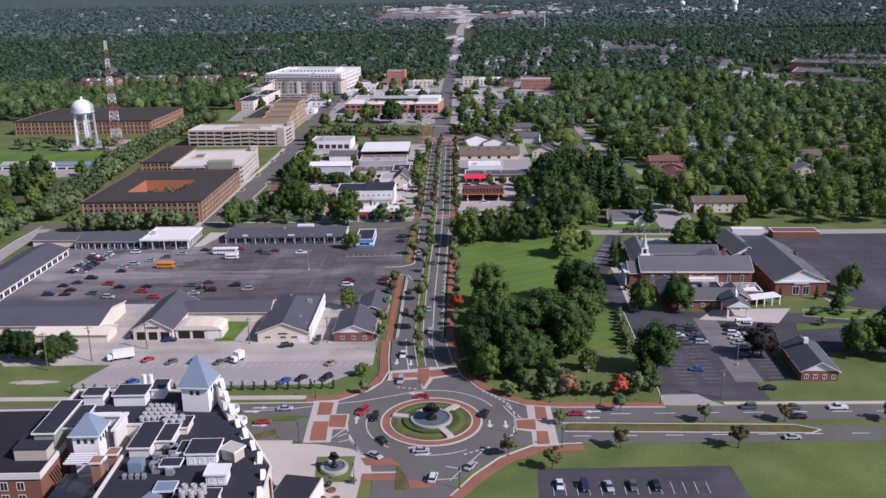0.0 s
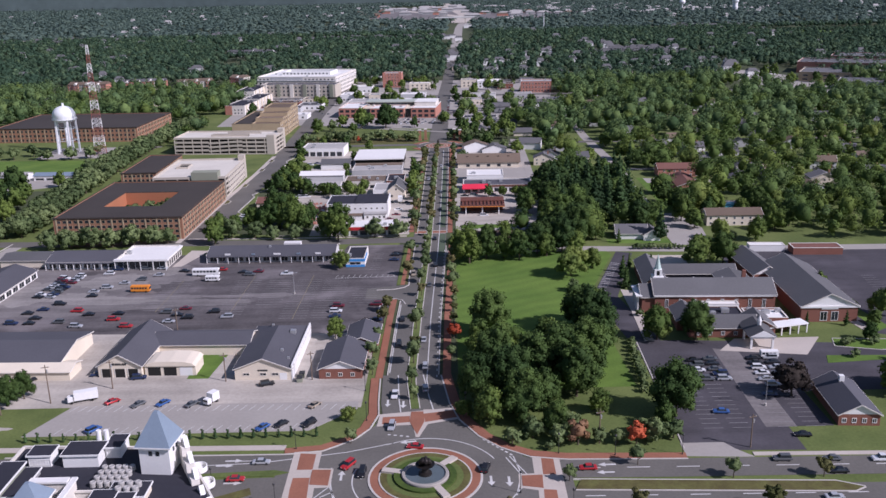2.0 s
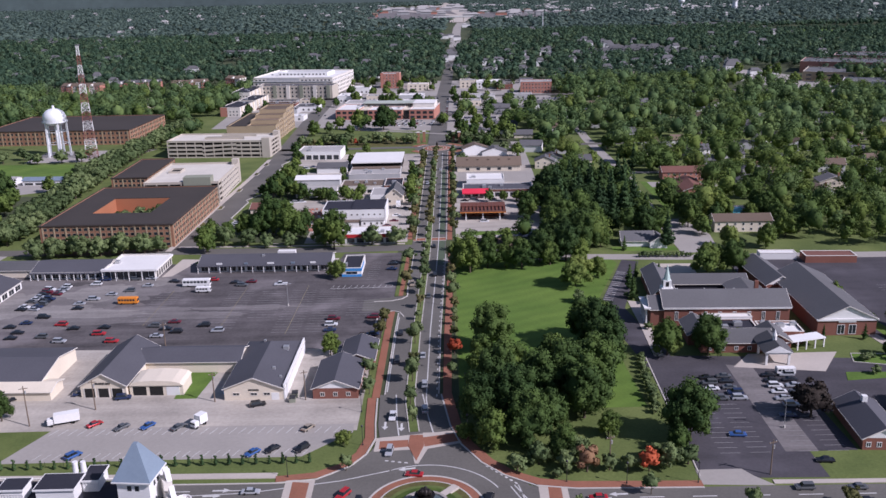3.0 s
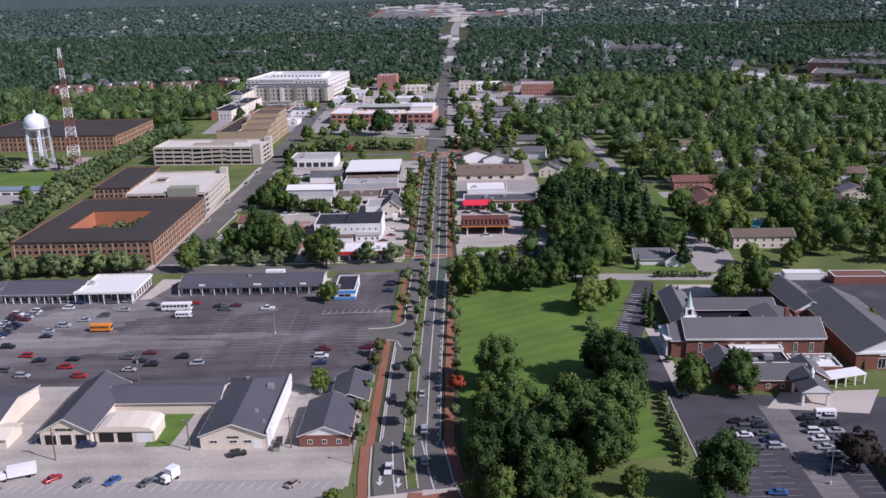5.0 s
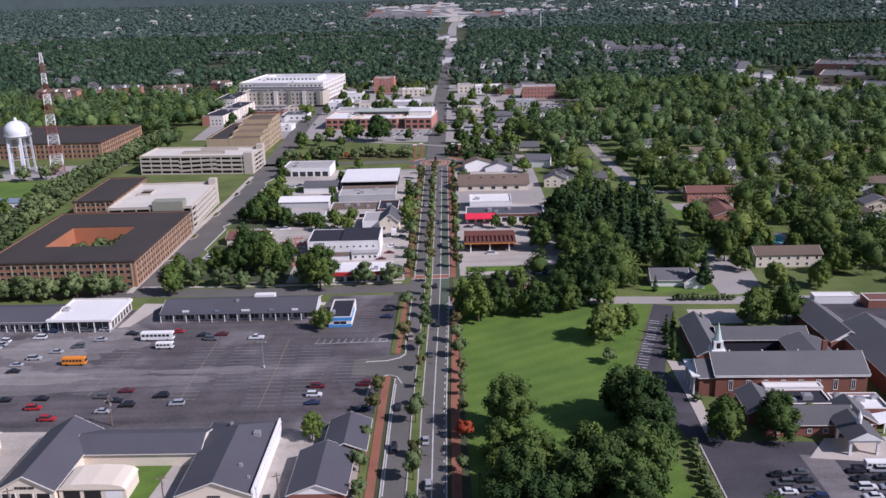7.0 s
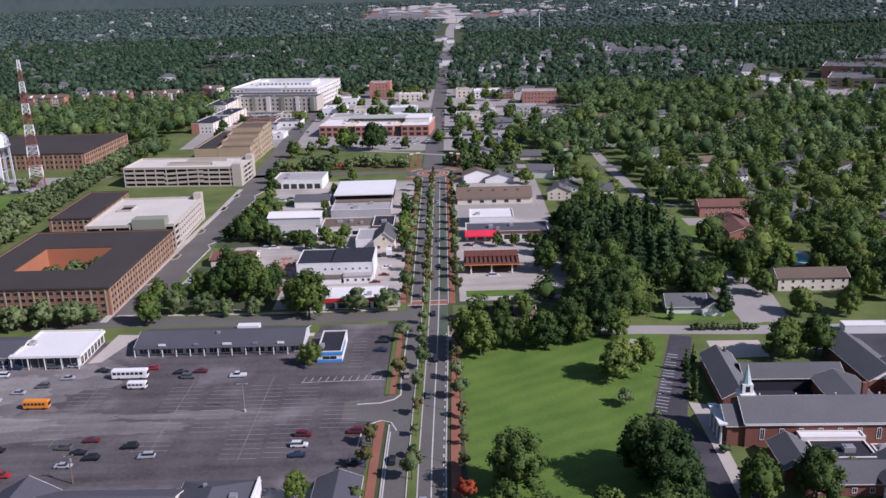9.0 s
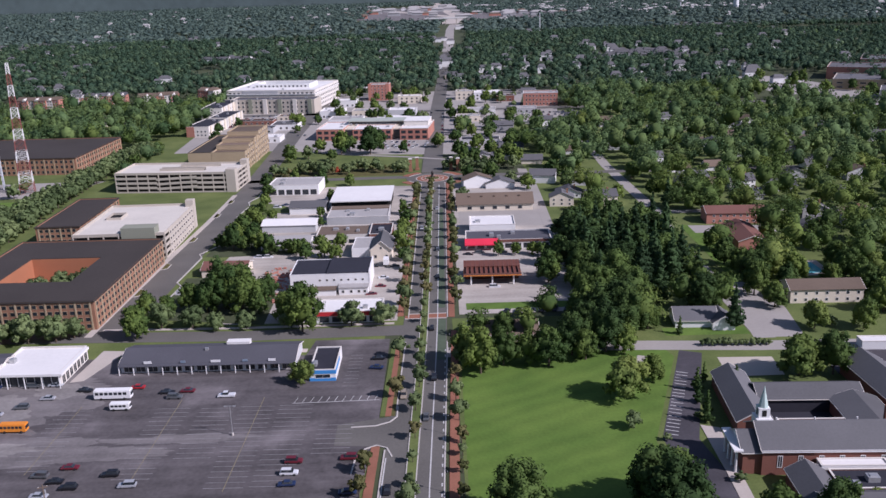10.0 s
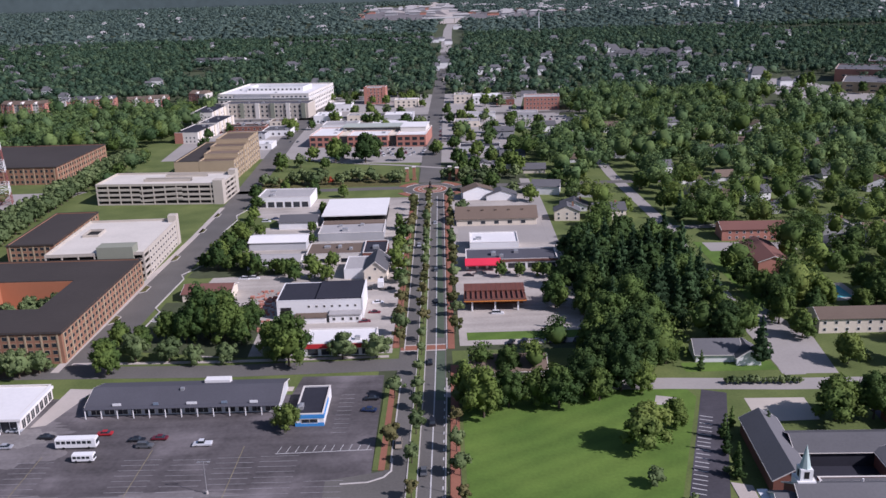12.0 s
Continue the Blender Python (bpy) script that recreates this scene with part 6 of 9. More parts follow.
for x, y, s in ((-92, 596, .6), (-80, 565, .55), (-70.5, 564.5, .6), (-63, 565, .55), (-55.2, 569, .62), (-45.4, 569, .6), (-46.1, 552.7, .45), (-17.4, 569.9, .7), (-14.5, 545, .6), (-15, 560, .7), (-16, 575, .6), (-15, 590, .7), (-14, 610, .7), (-16, 630, .6), (-60, 610, .5), (-62, 630, .5), (-97, 658, .6), (-70, 712, .8), (-52, 706, .6), (-88, 716, .7)):
    tree("oak", x, y, s, "trees between the shops")

# ---------------------------------------------------------------- crossroads: flares, paths, markings
def patch(name, pts, z, material, label):
    return sheet(name, pts, M[material], z, label)


patch("road_flare_north", [(-18.6, 302), (-18, 282), (-17, 274), (-19, 268), (-23, 261), (-29, 256), (-20, 246), (8, 246), (22, 249), (16, 255), (11, 262.5), (6, 272), (3, 282), (0, 302)], Z + .014, "road", "asphalt mouth of the avenue at the roundabout")
patch("road_flare_west", [(-43, 252), (-44, 231), (-35, 227), (-26, 224), (-18, 232), (-20, 250), (-29, 256), (-34, 253)], Z + .016, "road", "asphalt mouth of the street at the roundabout")
patch("road_flare_east", [(16, 255), (14, 228), (24, 225), (34, 226), (34, 246), (26, 247), (20, 250)], Z + .018, "road", "asphalt mouth of the eastern street")
patch("road_flare_south", [(-20, 218), (-19, 205), (-21, 150), (2, 150), (2, 206), (9, 214), (16, 221), (10, 232), (-18, 232), (-24, 223)], Z + .02, "road", "asphalt mouth of the southern avenue")


def strip(name, pts, w, material, label, z0=0.0, z1=.2):
    return setting(name, ribbon(bmesh.new(), pts, -w / 2, w / 2, z0, z1), M[material], label)


NE = [(2.2, 302), (4.6, 282), (7.4, 271), (12.6, 261), (18.2, 254.4), (25, 250.2), (34, 248.4), (60, 247.4), (66, 247.2)]
NW = [(-21, 300), (-20.6, 284), (-20, 275), (-22, 266.5), (-26, 260.4), (-33, 256), (-43, 254.6)]
SE = [(2.6, 150), (2.5, 199), (8.6, 208), (15.6, 216.2), (24.6, 221.8), (38, 222.6)]
strip("pavement_brick_north_east", NE, 3.0, "brickpave", "red brick path round the corner", 0, .24)
strip("pavement_brick_north_west", NW, 2.6, "brickpave", "red brick path round the corner", 0, .24)
strip("pavement_brick_south_east", SE, 3.0, "brickpave", "red brick path round the corner", 0, .24)
strip("kerb_north_east", [(x - 1.75, y - .6) for x, y in NE[:5]] + [(24.3, 248.3), (34, 246.6), (66, 245.6)], .45, "kerb", "pale concrete kerb", 0, .27)
strip("kerb_north_west", [(x + 1.75, y - .4) for x, y in NW[:5]] + [(-32.4, 254.0), (-43, 252.6), (-120, 254)], .45, "kerb", "pale concrete kerb", 0, .27)
strip("kerb_south_east", [(1.0, 199.6), (7.2, 209.5), (14.5, 218), (24, 224.2), (38, 225)], .45, "kerb", "pale concrete kerb", 0, .27)
strip("pavement_west_walk", [(-43, 256.4), (-130, 258.5), (-300, 262)], 2.6, "walkway", "pale pavement along the street", 0, .2)
strip("pavement_plaza_walk", [(-43, 228), (-63, 228.5)], 2.6, "walkway", "pale pavement along the street", 0, .22)
patch("pavement_plaza", [(-22, 211), (-19.4, 211), (-20.4, 218), (-26, 224), (-36, 227), (-56, 228), (-40, 199), (-36, 190), (-23, 190)], .2, "walkway", "pale paved plaza at the corner")
patch("pavement_corner_brick_west", [(-38.4, 253), (-34, 252.4), (-34, 244.4), (-38.2, 244.4)], Z + .05, "brickpave", "red brick crosswalk")
patch("pavement_corner_brick_west_south", [(-39, 240.4), (-34.2, 240.4), (-33.6, 229), (-38.2, 229)], Z + .05, "brickpave", "red brick crosswalk")
patch("pavement_splitter_west", [(-34, 244.2), (-34, 240.6), (-33.8, 237), (-29, 236.4), (-29, 244)], Z + .12, "brickpave", "red brick traffic island")
patch("pavement_corner_brick_east", [(26.6, 239.4), (30, 239.4), (30.2, 248), (27, 248)], Z + .05, "brickpave", "red brick crosswalk")
patch("pavement_corner_brick_east_south", [(25.4, 224.6), (29, 224.4), (29.2, 232), (26, 232.4)], Z + .05, "brickpave", "red brick crosswalk")
patch("pavement_splitter_east", [(20.8, 234.2), (26, 233), (26.4, 239.2), (21, 239)], Z + .12, "brickpave", "red brick traffic island")
patch("pavement_corner_brick_north", [(-17, 268.6), (-9, 269.6), (-9, 273.4), (-17, 273)], Z + .05, "brickpave", "red brick crosswalk")
patch("pavement_corner_brick_north_east", [(-4.4, 269.4), (6, 272.4), (5, 276.8), (-5, 274.6)], Z + .05, "brickpave", "red brick crosswalk")
patch("pavement_splitter_north", [(-6.6, 262), (-4.6, 270), (-5, 276), (-8.6, 276), (-9, 270)], Z + .12, "brickpave", "red brick traffic island")
patch("pavement_corner_brick_south", [(-22, 207.6), (-13, 207.8), (-13, 211), (-22, 211)], Z + .05, "brickpave", "red brick crosswalk")
patch("pavement_splitter_south", [(-23, 219), (-21.4, 215), (-12, 215), (-14.6, 218.4)], Z + .12, "brickpave", "red brick traffic island")
patch("pavement_splitter_south_tip", [(-10, 207.6), (-9.4, 203.6), (-1.6, 203.8), (-4.6, 206.2)], Z + .12, "brickpave", "red brick traffic island")
patch("ground_splitter_bed", [(-13, 203), (-10, 203), (-10.4, 209.6), (-12.4, 214), (-13, 214)], Z + .14, "mulch", "planted traffic island")
for nm, pts in (("west", [(-40.2, 254.2), (-32.6, 253.6), (-32.6, 245), (-28.4, 244.6), (-28.4, 235.6), (-32.4, 235.4), (-32.2, 228), (-40, 228)]), ("east", [(24.6, 249.2), (31.8, 249), (31.4, 223.2), (24.2, 223.6), (24.6, 232), (20, 233.4), (20.2, 239.8), (24.4, 240)]),
                ("north", [(-18.4, 267.4), (-8, 268), (-7, 260.6), (-6, 260.6), (-3.6, 268.2), (7, 271.4), (5.8, 278.4), (-18, 274.8)])):
    patch(f"pavement_crosswalk_border_{nm}", pts, Z + .044, "walkway", "pale concrete border of the brick crosswalk")
for x0, x1, y0, y1 in ((-39.2, -38.6, 229, 253), (-33.9, -33.3, 244.4, 252.4), (30.2, 30.8, 224.4, 248), (25.6, 26.2, 239.4, 247.6), (-17, -9, 273.4, 274.1), (-17, -9, 267.9, 268.5), (-5, 5.6, 276.6, 277.3), (-22, -13, 211.1, 211.8)):
    setting("kerb_crosswalk", boxes((x0, x1, y0, y1, 0, Z + .055)), M["walkway"], "pale edging of the crosswalk")

# median, kerbs and paths of the avenue
bm = ribbon(bmesh.new(), avenue(278, 708, 6), -1.25, 1.25, 0, .30)
setting("ground_median", bm, M["grass"], "narrow grass median of the avenue")
for side, (a, c) in {"west": (-1.55, -1.25), "east": (1.25, 1.55)}.items():
    setting(f"kerb_median_{side}", ribbon(bmesh.new(), avenue(278, 708, 6), a, c, 0, .33), M["kerb"], "yellowed concrete kerb of the median")
for nm, y0, y1, a, c in (("kerb_avenue_west_south", 302, 372, -8.2, -7.8), ("kerb_avenue_west_middle", 396, 448, -6.4, -6.0), ("kerb_avenue_west_north", 472, 706, -6.4, -6.0),
                         ("kerb_avenue_east_south", 302, 372, 8.6, 9.0), ("kerb_avenue_east_middle", 394, 448, 8.6, 9.0), ("kerb_avenue_east_north", 472, 706, 8.6, 9.0)):
    setting(nm, ribbon(bmesh.new(), avenue(y0, y1), a, c, 0, .27), M["kerb"], "pale kerb of the avenue")
setting("kerb_avenue_east_gap", ribbon(bmesh.new(), avenue(372, 394), 8.6, 9.0, 0, .27), M["kerb"], "pale kerb of the avenue")
setting("pavement_avenue_east", ribbon(bmesh.new(), avenue(300, 458), 10.1, 12.8, 0, .2), M["brickpave"], "red brick path along the avenue")
setting("pavement_avenue_east_north", ribbon(bmesh.new(), avenue(472, 708), 9.2, 11.6, 0, .2), M["brickpave"], "red brick path along the avenue")
setting("pavement_avenue_west", ribbon(bmesh.new(), avenue(300, 374), -11.9, -9.5, 0, .2), M["brickpave"], "red brick path along the avenue")
setting("ground_avenue_west_verge", ribbon(bmesh.new(), avenue(392, 448), -11.0, -9.4, 0, .2), M["grass"], "grass verge between the lot and the avenue")
setting("pavement_avenue_west_middle", ribbon(bmesh.new(), avenue(392, 448), -9.4, -7.6, 0, .21), M["brickpave"], "red brick path along the avenue")
setting("ground_avenue_west_bed", ribbon(bmesh.new(), avenue(392, 448), -7.6, -6.4, 0, .2), M["mulch"], "planted strip beside the kerb")
setting("ground_avenue_west_bed_north", ribbon(bmesh.new(), avenue(474, 706), -8.2, -6.4, 0, .2), M["mulch"], "planted strip beside the kerb")
strip("kerb_lot_entry_south", [(-24, 360), (-23.4, 368), (-21.4, 373), (-18, 375), (-15, 373.4), (-13.4, 368.6)], .45, "kerb", "pale rounded kerb at the lot entry", 0, .27)
strip("kerb_lot_entry_north", [(-12.6, 398), (-12.7, 391.6), (-14.6, 388.6), (-18.8, 386.4), (-26, 386)], .45, "kerb", "pale rounded kerb at the lot entry", 0, .27)
setting("pavement_avenue_west_north", ribbon(bmesh.new(), avenue(474, 708), -10.6, -8.2, 0, .2), M["brickpave"], "red brick path along the avenue")
patch("road_lot_entry", [(-30, 376), (-15, 374), (-14, 392), (-30, 388)], Z - .02, "road", "dark asphalt entry of the parking lot")
patch("road_bike_lane_green", [(centre(438) + 5.2, 432), (centre(438) + 8.2, 432), (centre(470) + 8.2, 470), (centre(470) + 5.2, 470)], Z + .02, "greenlane", "green painted bike lane")
patch("road_bike_lane_green_north", [(centre(480) + 5.2, 482), (centre(480) + 8.0, 482), (centre(600) + 8.0, 640), (centre(600) + 5.2, 640)], Z + .02, "greenlane", "green painted bike lane")
for y0, y1 in ((475.5, 476.3), (470.6, 471.4)):
    c = centre(473)
    setting("kerb_crosswalk", boxes((c - 7.6, c + 8.4, y0, y1, 0, Z + .02)), M["walkway"], "pale edging of the crosswalk")
c = centre(473)
setting("pavement_crosswalk", boxes((c - 7.6, c + 8.4, 471.4, 475.5, 0, Z + .016)), M["brickpave"], "brick crosswalk over the avenue")

# islands and grass round the crossroads
patch("ground_median_west", [(-66, 241.2), (-66, 243.2), (-44, 244.4), (-40, 243.2), (-44, 241.6)], .28, "grass", "grass median with a kerb")
patch("ground_median_east", [(34, 232), (103, 228.6), (106, 230.2), (100, 233), (36, 236.4)], .28, "mulch", "planted median with small trees")
strip("kerb_median_east_north", [(34, 236.7), (100, 233.3), (106.2, 230.3)], .4, "kerb", "pale kerb of the median", 0, .3)
strip("kerb_median_east_south", [(34, 231.7), (103, 228.3), (106.2, 230.1)], .4, "kerb", "pale kerb of the median", 0, .3)
patch("ground_island_west", [(-58, 231.5), (-55, 229), (-48, 233), (-49, 236)], .28, "mulch", "small planted island with a pale kerb")
patch("pavement_east_inlet", [(66, 247), (81, 246), (84, 246), (80, 250.5), (78, 254), (66, 254)], .1, "stall", "pale concrete drive into the church lot")
strip("pavement_east_walk", [(84, 247.4), (130, 246.2), (300, 242)], 1.8, "walkway", "pale pavement along the street", 0, .2)
strip("pavement_new_street", [(-130.6, 463.4), (-127.0, 558), (-123.4, 627), (-121.6, 690)], 2.8, "walkway", "pale pavement beside the brick block", 0, .2)
strip("kerb_new_street", [(-111.9, 496), (-110.2, 519), (-113.4, 524), (-111.1, 560), (-113.6, 566), (-106.6, 580), (-111.4, 587), (-107.7, 600), (-109.4, 617), (-106.5, 626)], .6, "kerb", "pale kerb of the new street with bulb-outs", 0, .25)
strip("kerb_new_street_north", [(-106.5, 632), (-109.7, 636), (-107, 660), (-109.5, 670), (-105.8, 682), (-106.8, 709)], .6, "kerb", "pale kerb of the new street with bulb-outs", 0, .25)
for y in (512, 548, 592, 640, 672):
    x = float(np.interp(y, [462, 540, 700], [-129.0, -126.2, -120.9]))
    patch("ground_kerb_bed", [(x, y - 5), (x + 2.6, y - 3), (x + 2.8, y + 3), (x + .2, y + 5)], .2, "mulch", "small planted bed at the kerb")
    strip("kerb_bed_edge", [(x, y - 5), (x + 2.6, y - 3), (x + 2.8, y + 3), (x + .2, y + 5)], .35, "kerb", "pale kerb round a planted bed", 0, .25)
# dark soil sheets by the shops, with the shade under trees in their colour
patch("ground_shop_verge", [(-111.6, 480), (-66, 470), (-66, 500), (-84, 530), (-104, 530), (-110.6, 530)], .085, "soil", "dark soil put in for shaded ground by the shops")
patch("ground_shop_verge_north", [(-110, 562), (-104, 560), (-62, 562), (-62, 582), (-92, 590), (-92, 624), (-106, 624)], .085, "soil", "dark soil put in for shaded ground by the shops")
strip("road_yard_lane", [(-108, 629), (-86, 627), (-62, 625)], 5, "stall", "pale lane into the shop yards", 0, .09)
strip("pavement_side_west", [(-127, 470), (-73, 467.6), (-16, 467)], 1.8, "walkway", "pale pavement along the side street", 0, .2)
strip("pavement_strip_back", [(-108, 447), (-46, 444)], 3, "walkway", "pale paving behind the shops", 0, .16)
patch("pavement_corner_store", [(-122.4, 424), (-118, 425), (-111, 449), (-120, 450)], .12, "walkway", "pale concrete apron beside the corner store")
patch("pavement_church_walk", [(72.4, 326), (75.8, 326), (77.4, 352), (79.6, 378), (74.6, 380), (74, 356)], .18, "walkway", "pale walk in front of the church")
patch("pavement_church_entry", [(96, 316), (124, 311), (134, 326), (104, 326)], .12, "walkway", "pale concrete church forecourt")
patch("pavement_school_walk", [(152, 332), (156, 330), (146, 385), (144, 385)], .14, "walkway", "pale path beside the church hall")
patch("ground_tennis_court", [(93, 411), (111, 411), (112, 425), (94, 426)], .07, "precast", "pale sports court behind the church")
patch("ground_house_drive", [(112, 442), (130, 441), (134, 470), (128, 500), (118, 500)], .083, "stall", "pale drive between the houses")
patch("ground_house_lawn", [(82, 446), (112, 445), (112, 452), (82, 453)], .07, "lawn", "lawn in front of the cottage")
patch("ground_flats_lawn", [(125, 505), (142, 505), (140, 585), (126, 590)], .06, "lawn", "lawn beside the brick flats")
patch("ground_flats_drive", [(130, 574), (170, 572), (170, 584), (130, 588)], .065, "stall", "pale drive of the brick flats")
patch("ground_yards", [(62, 446), (430, 430), (700, 1000), (64, 1000)], .012, "grass", "shaded grass among the houses")
patch("ground_bare_spot", [(66, 424), (72, 423), (74, 428), (68, 430)], .075, "concrete", "bare earth patch in the lawn")


def markings(name, lines, w, material, label, z=Z + .03):
    bm = bmesh.new()
    for pts in lines:
        ribbon(bm, pts, -w / 2, w / 2, z - .02, z)
    return tagged(part(name, bm, M[material]), label, "marking", kind="structure")


def dashes(pts, on=3.0, off=6.0):
    """Cuts a line into dashes."""
    out, pts = [], [Vector(p) for p in pts]
    run = 0.0
    for a, b in zip(pts, pts[1:]):
        d, n = (b - a).length, (b - a).normalized()
        s = -(run % (on + off))
        while s < d:
            lo, hi = max(0, s), min(d, s + on)
            if hi - lo > .2:
                out.append([tuple(a + n * lo), tuple(a + n * hi)])
            s += on + off
        run += d
    return out


markings("marking_roundabout", [arc(RX, RY, 20.3, 25, 118), arc(RX, RY, 19, 165, 232, 16), [(-29, 245), (-28.4, 237), (-27, 230), (-23, 221)], [(19.6, 249), (21, 240), (19, 230)], arc(RX, RY, 19.5, 262, 300, 10), [(-13, 257.5), (-26, 253), (-49, 248.4), (-66, 247.6)]], .32, "mark", "white lane arcs of the roundabout")
markings("marking_yield", dashes([(12, 258.6), (20, 248.8)], .9, .9) + dashes([(-26.5, 228.5), (-22, 219.5)], .9, .9) + dashes([(-15, 262.5), (-8, 260.8)], .9, .9) + dashes([(5, 220), (13, 224)], .9, .9), .55, "mark", "white give-way dashes")
markings("marking_avenue_line", [[(centre(y) + 5.0, y) for y in range(292, 706, 6)]] + [[(-13.6, 302), (-12.6, 284), (-11.8, 276)], [(-5.4, 302), (-3.4, 286), (-2, 277)], [(centre(y) - 7.4, y) for y in range(304, 372, 8)]], .34, "mark", "white edge line of the avenue")
markings("marking_avenue_dash", dashes([(centre(y) + 8.2, y) for y in range(300, 450, 6)], 1.6, 3.2), .35, "mark", "white bike lane dashes")
markings("marking_cross_dash", dashes([(36, 242.2), (400, 236.6)], 6, 7) + dashes([(36, 229), (400, 223.6)], 5, 8) + dashes([(-48, 249.6), (-300, 251)], 7, 9), .32, "mark", "white lane dashes of the cross street")
markings("marking_chevrons", [[(-28.6, 236), (-23.6, 221.5)], [(-28.6, 236), (-33, 229)], [(-28, 233), (-30.5, 231)], [(-26.5, 229.5), (-30, 228)], [(21, 234), (17, 227.5)], [(21, 239.4), (17.6, 248.4)], [(22.6, 239.4), (18.6, 249)], [(24.5, 240), (26, 246)], [(1, 207), (11, 223)], [(3, 208), (-6, 207)], [(0, 214), (6, 212)]], .3, "mark", "white hatched lines of the traffic islands")


def turn_arrow(x, y, yaw):
    a = thing("lane_arrow", x, y, Z + .016, yaw, "white painted lane arrow on the asphalt", "marking")
    part("arrow", prism(bmesh.new(), [(-.32, -2.3), (.32, -2.3), (.32, .5), (1.0, .5), (0, 2.4), (-1.0, .5), (-.32, .5)], 0, .016), M["mark"], a)


for x, y, yaw in ((-26, 241, 0), (-20.6, 241.5, 0), (13, 237, 180), (17.6, 236.5, 180), (-9, 258, 100), (-7, 255.5, 100), (-8, 224.5, -80), (-6, 220.5, -80), (44, 243.6, 90), (43, 239.8, 90), (-58, 247.4, -90), (-54, 238.6, -90), (-16, 282, 180), (-11.2, 281, 180), (-56, 249.8, -90)):
    turn_arrow(x, y, yaw)


def stalls(name, x0, y0, n, dx, dy, lx, ly, label, w=.15):
    """Stall lines: n strokes from (x0, y0), stepping (dx, dy), each going (lx, ly)."""
    return markings(name, [[(x0 + dx * k, y0 + dy * k), (x0 + dx * k + lx, y0 + dy * k + ly)] for k in range(n)], w, "faded" if "faded" in label else "mark", label, .115)


stalls("marking_stalls_front", -113, 281, 31, 2.75, -.07, 1.6, 3.6, "white stall lines of the front lot")
stalls("marking_stalls_front_south", -112, 267.2, 28, 2.75, 0, 1.4, 3.2, "white stall lines of the front lot")
for k, (x, y0, n) in enumerate(((-88, 362, 16), (-62, 356, 18), (-118, 368, 14), (-50, 356, 18), (-74, 372, 12), (-36, 372, 7))):
    stalls("marking_stalls_lot", x, y0, n, .05, 2.7, 10.5, -.3, "faded stall lines of the big lot")
markings("marking_lot_axis", [[(-82.4, 360), (-81, 408)], [(-56.6, 354), (-55, 408)], [(-112.5, 366), (-111.5, 406)]], .16, "yellow", "faded yellow lines of the big lot", .12)
stalls("marking_stalls_east", -45, 403.4, 11, 2.5, 0, .8, 3.4, "white stall lines beside the kiosk")
stalls("marking_stalls_kiosk", -31, 414, 10, .1, 2.7, 4.5, -.1, "faded stall lines beside the kiosk")
markings("marking_kiosk_edge", [[(-45.5, 403), (-18.5, 403.4)]], .22, "mark", "white edge line of the kiosk lot", .118)
stalls("marking_church_west", 63.4, 376, 20, .74, 2.1, 3.4, -1.4, "white slanted stall lines beside the church", .3)
for x in (75, 83, 96, 104):
    stalls("marking_church_south", x, 262, 13, 0, 2.8, 5.4, -.1, "faded stall lines of the church lot")
stalls("marking_church_east", 172, 330, 22, .3, 2.9, 5.4, -.3, "faded stall lines of the rear church lot")
stalls("marking_church_east_row", 190, 380, 16, 2.8, -.2, .6, 5.4, "faded stall lines of the rear church lot")
stalls("marking_lot_south", 27, 199, 14, 3.0, 0, .2, 5.5, "white stall lines of the southern lot")

# ---------------------------------------------------------------- fountains
def fountain(x, y, r, z, label):
    f = thing("fountain", x, y, z, 0, label, "fountain")
    part("basin", lathe(bmesh.new(), [(r + .5, 0), (r + .5, .8), (r + .35, 1.05), (r - .35, 1.05), (r - .45, .8), (r - .5, .2)], 48), M["stall"], f, "grey stone basin wall")
    part("water", tube(bmesh.new(), 0, 0, 0, .72, r - .42, seg=48), M["water"], f, "grey water surface")
    part("pedestal", lathe(bmesh.new(), [(r * .32, .5), (r * .30, 1.2), (r * .18, 1.5), (r * .13, 2.6), (r * .2, 2.9), (r * .2, 3.0)], 20), M["bronze"], f)
    bm = lathe(bmesh.new(), [(.1, 2.9), (r * .25, 2.95), (r * .43, 3.4), (r * .45, 3.6), (r * .38, 3.5), (.1, 3.2)], 24)
    part("bowl", bm, M["bronze"], f)
    bm = bmesh.new()
    rr = random.Random(4)
    for k in range(9):
        a = k * .7
        b = blob(r * .13, 1.1, 2, .3, k)
        off = Vector((r * .2 * math.cos(a), r * .2 * math.sin(a), 4.2 + rr.uniform(-.3, .9)))
        base = len(bm.verts)
        vs = [bm.verts.new(v.co + off) for v in b.verts]
        for fc in b.faces:
            bm.faces.new([vs[v.index] for v in fc.verts])
        b.free()
    part("sculpture", bm, M["bronze"], f, "dark bronze sculpture")
    return f


fountain(RX, RY, 5.7, Z + .3, "large round stone fountain with dark bronze sculpture")
annulus("ground_island_hedge", RX, RY, 6.5, 8.2, Z + .3, Z + .85, LEAF["mid"], "low clipped green hedge round the fountain")
annulus("ground_island_grass", RX, RY, 8.3, 10.0, Z + .3, Z + .345, M["grass"], "ring of grass round the hedge")
for a in (radians(48), radians(165), radians(-62)):
    d = Vector((math.cos(a), math.sin(a)))
    setting("pavement_island_path", ribbon(bmesh.new(), [(RX + 6.2 * d.x, RY + 6.2 * d.y), (RX + 11.7 * d.x, RY + 11.7 * d.y)], -1.0, 1.0, Z, Z + .9), M["walkway"], "pale raised path across the planted island")
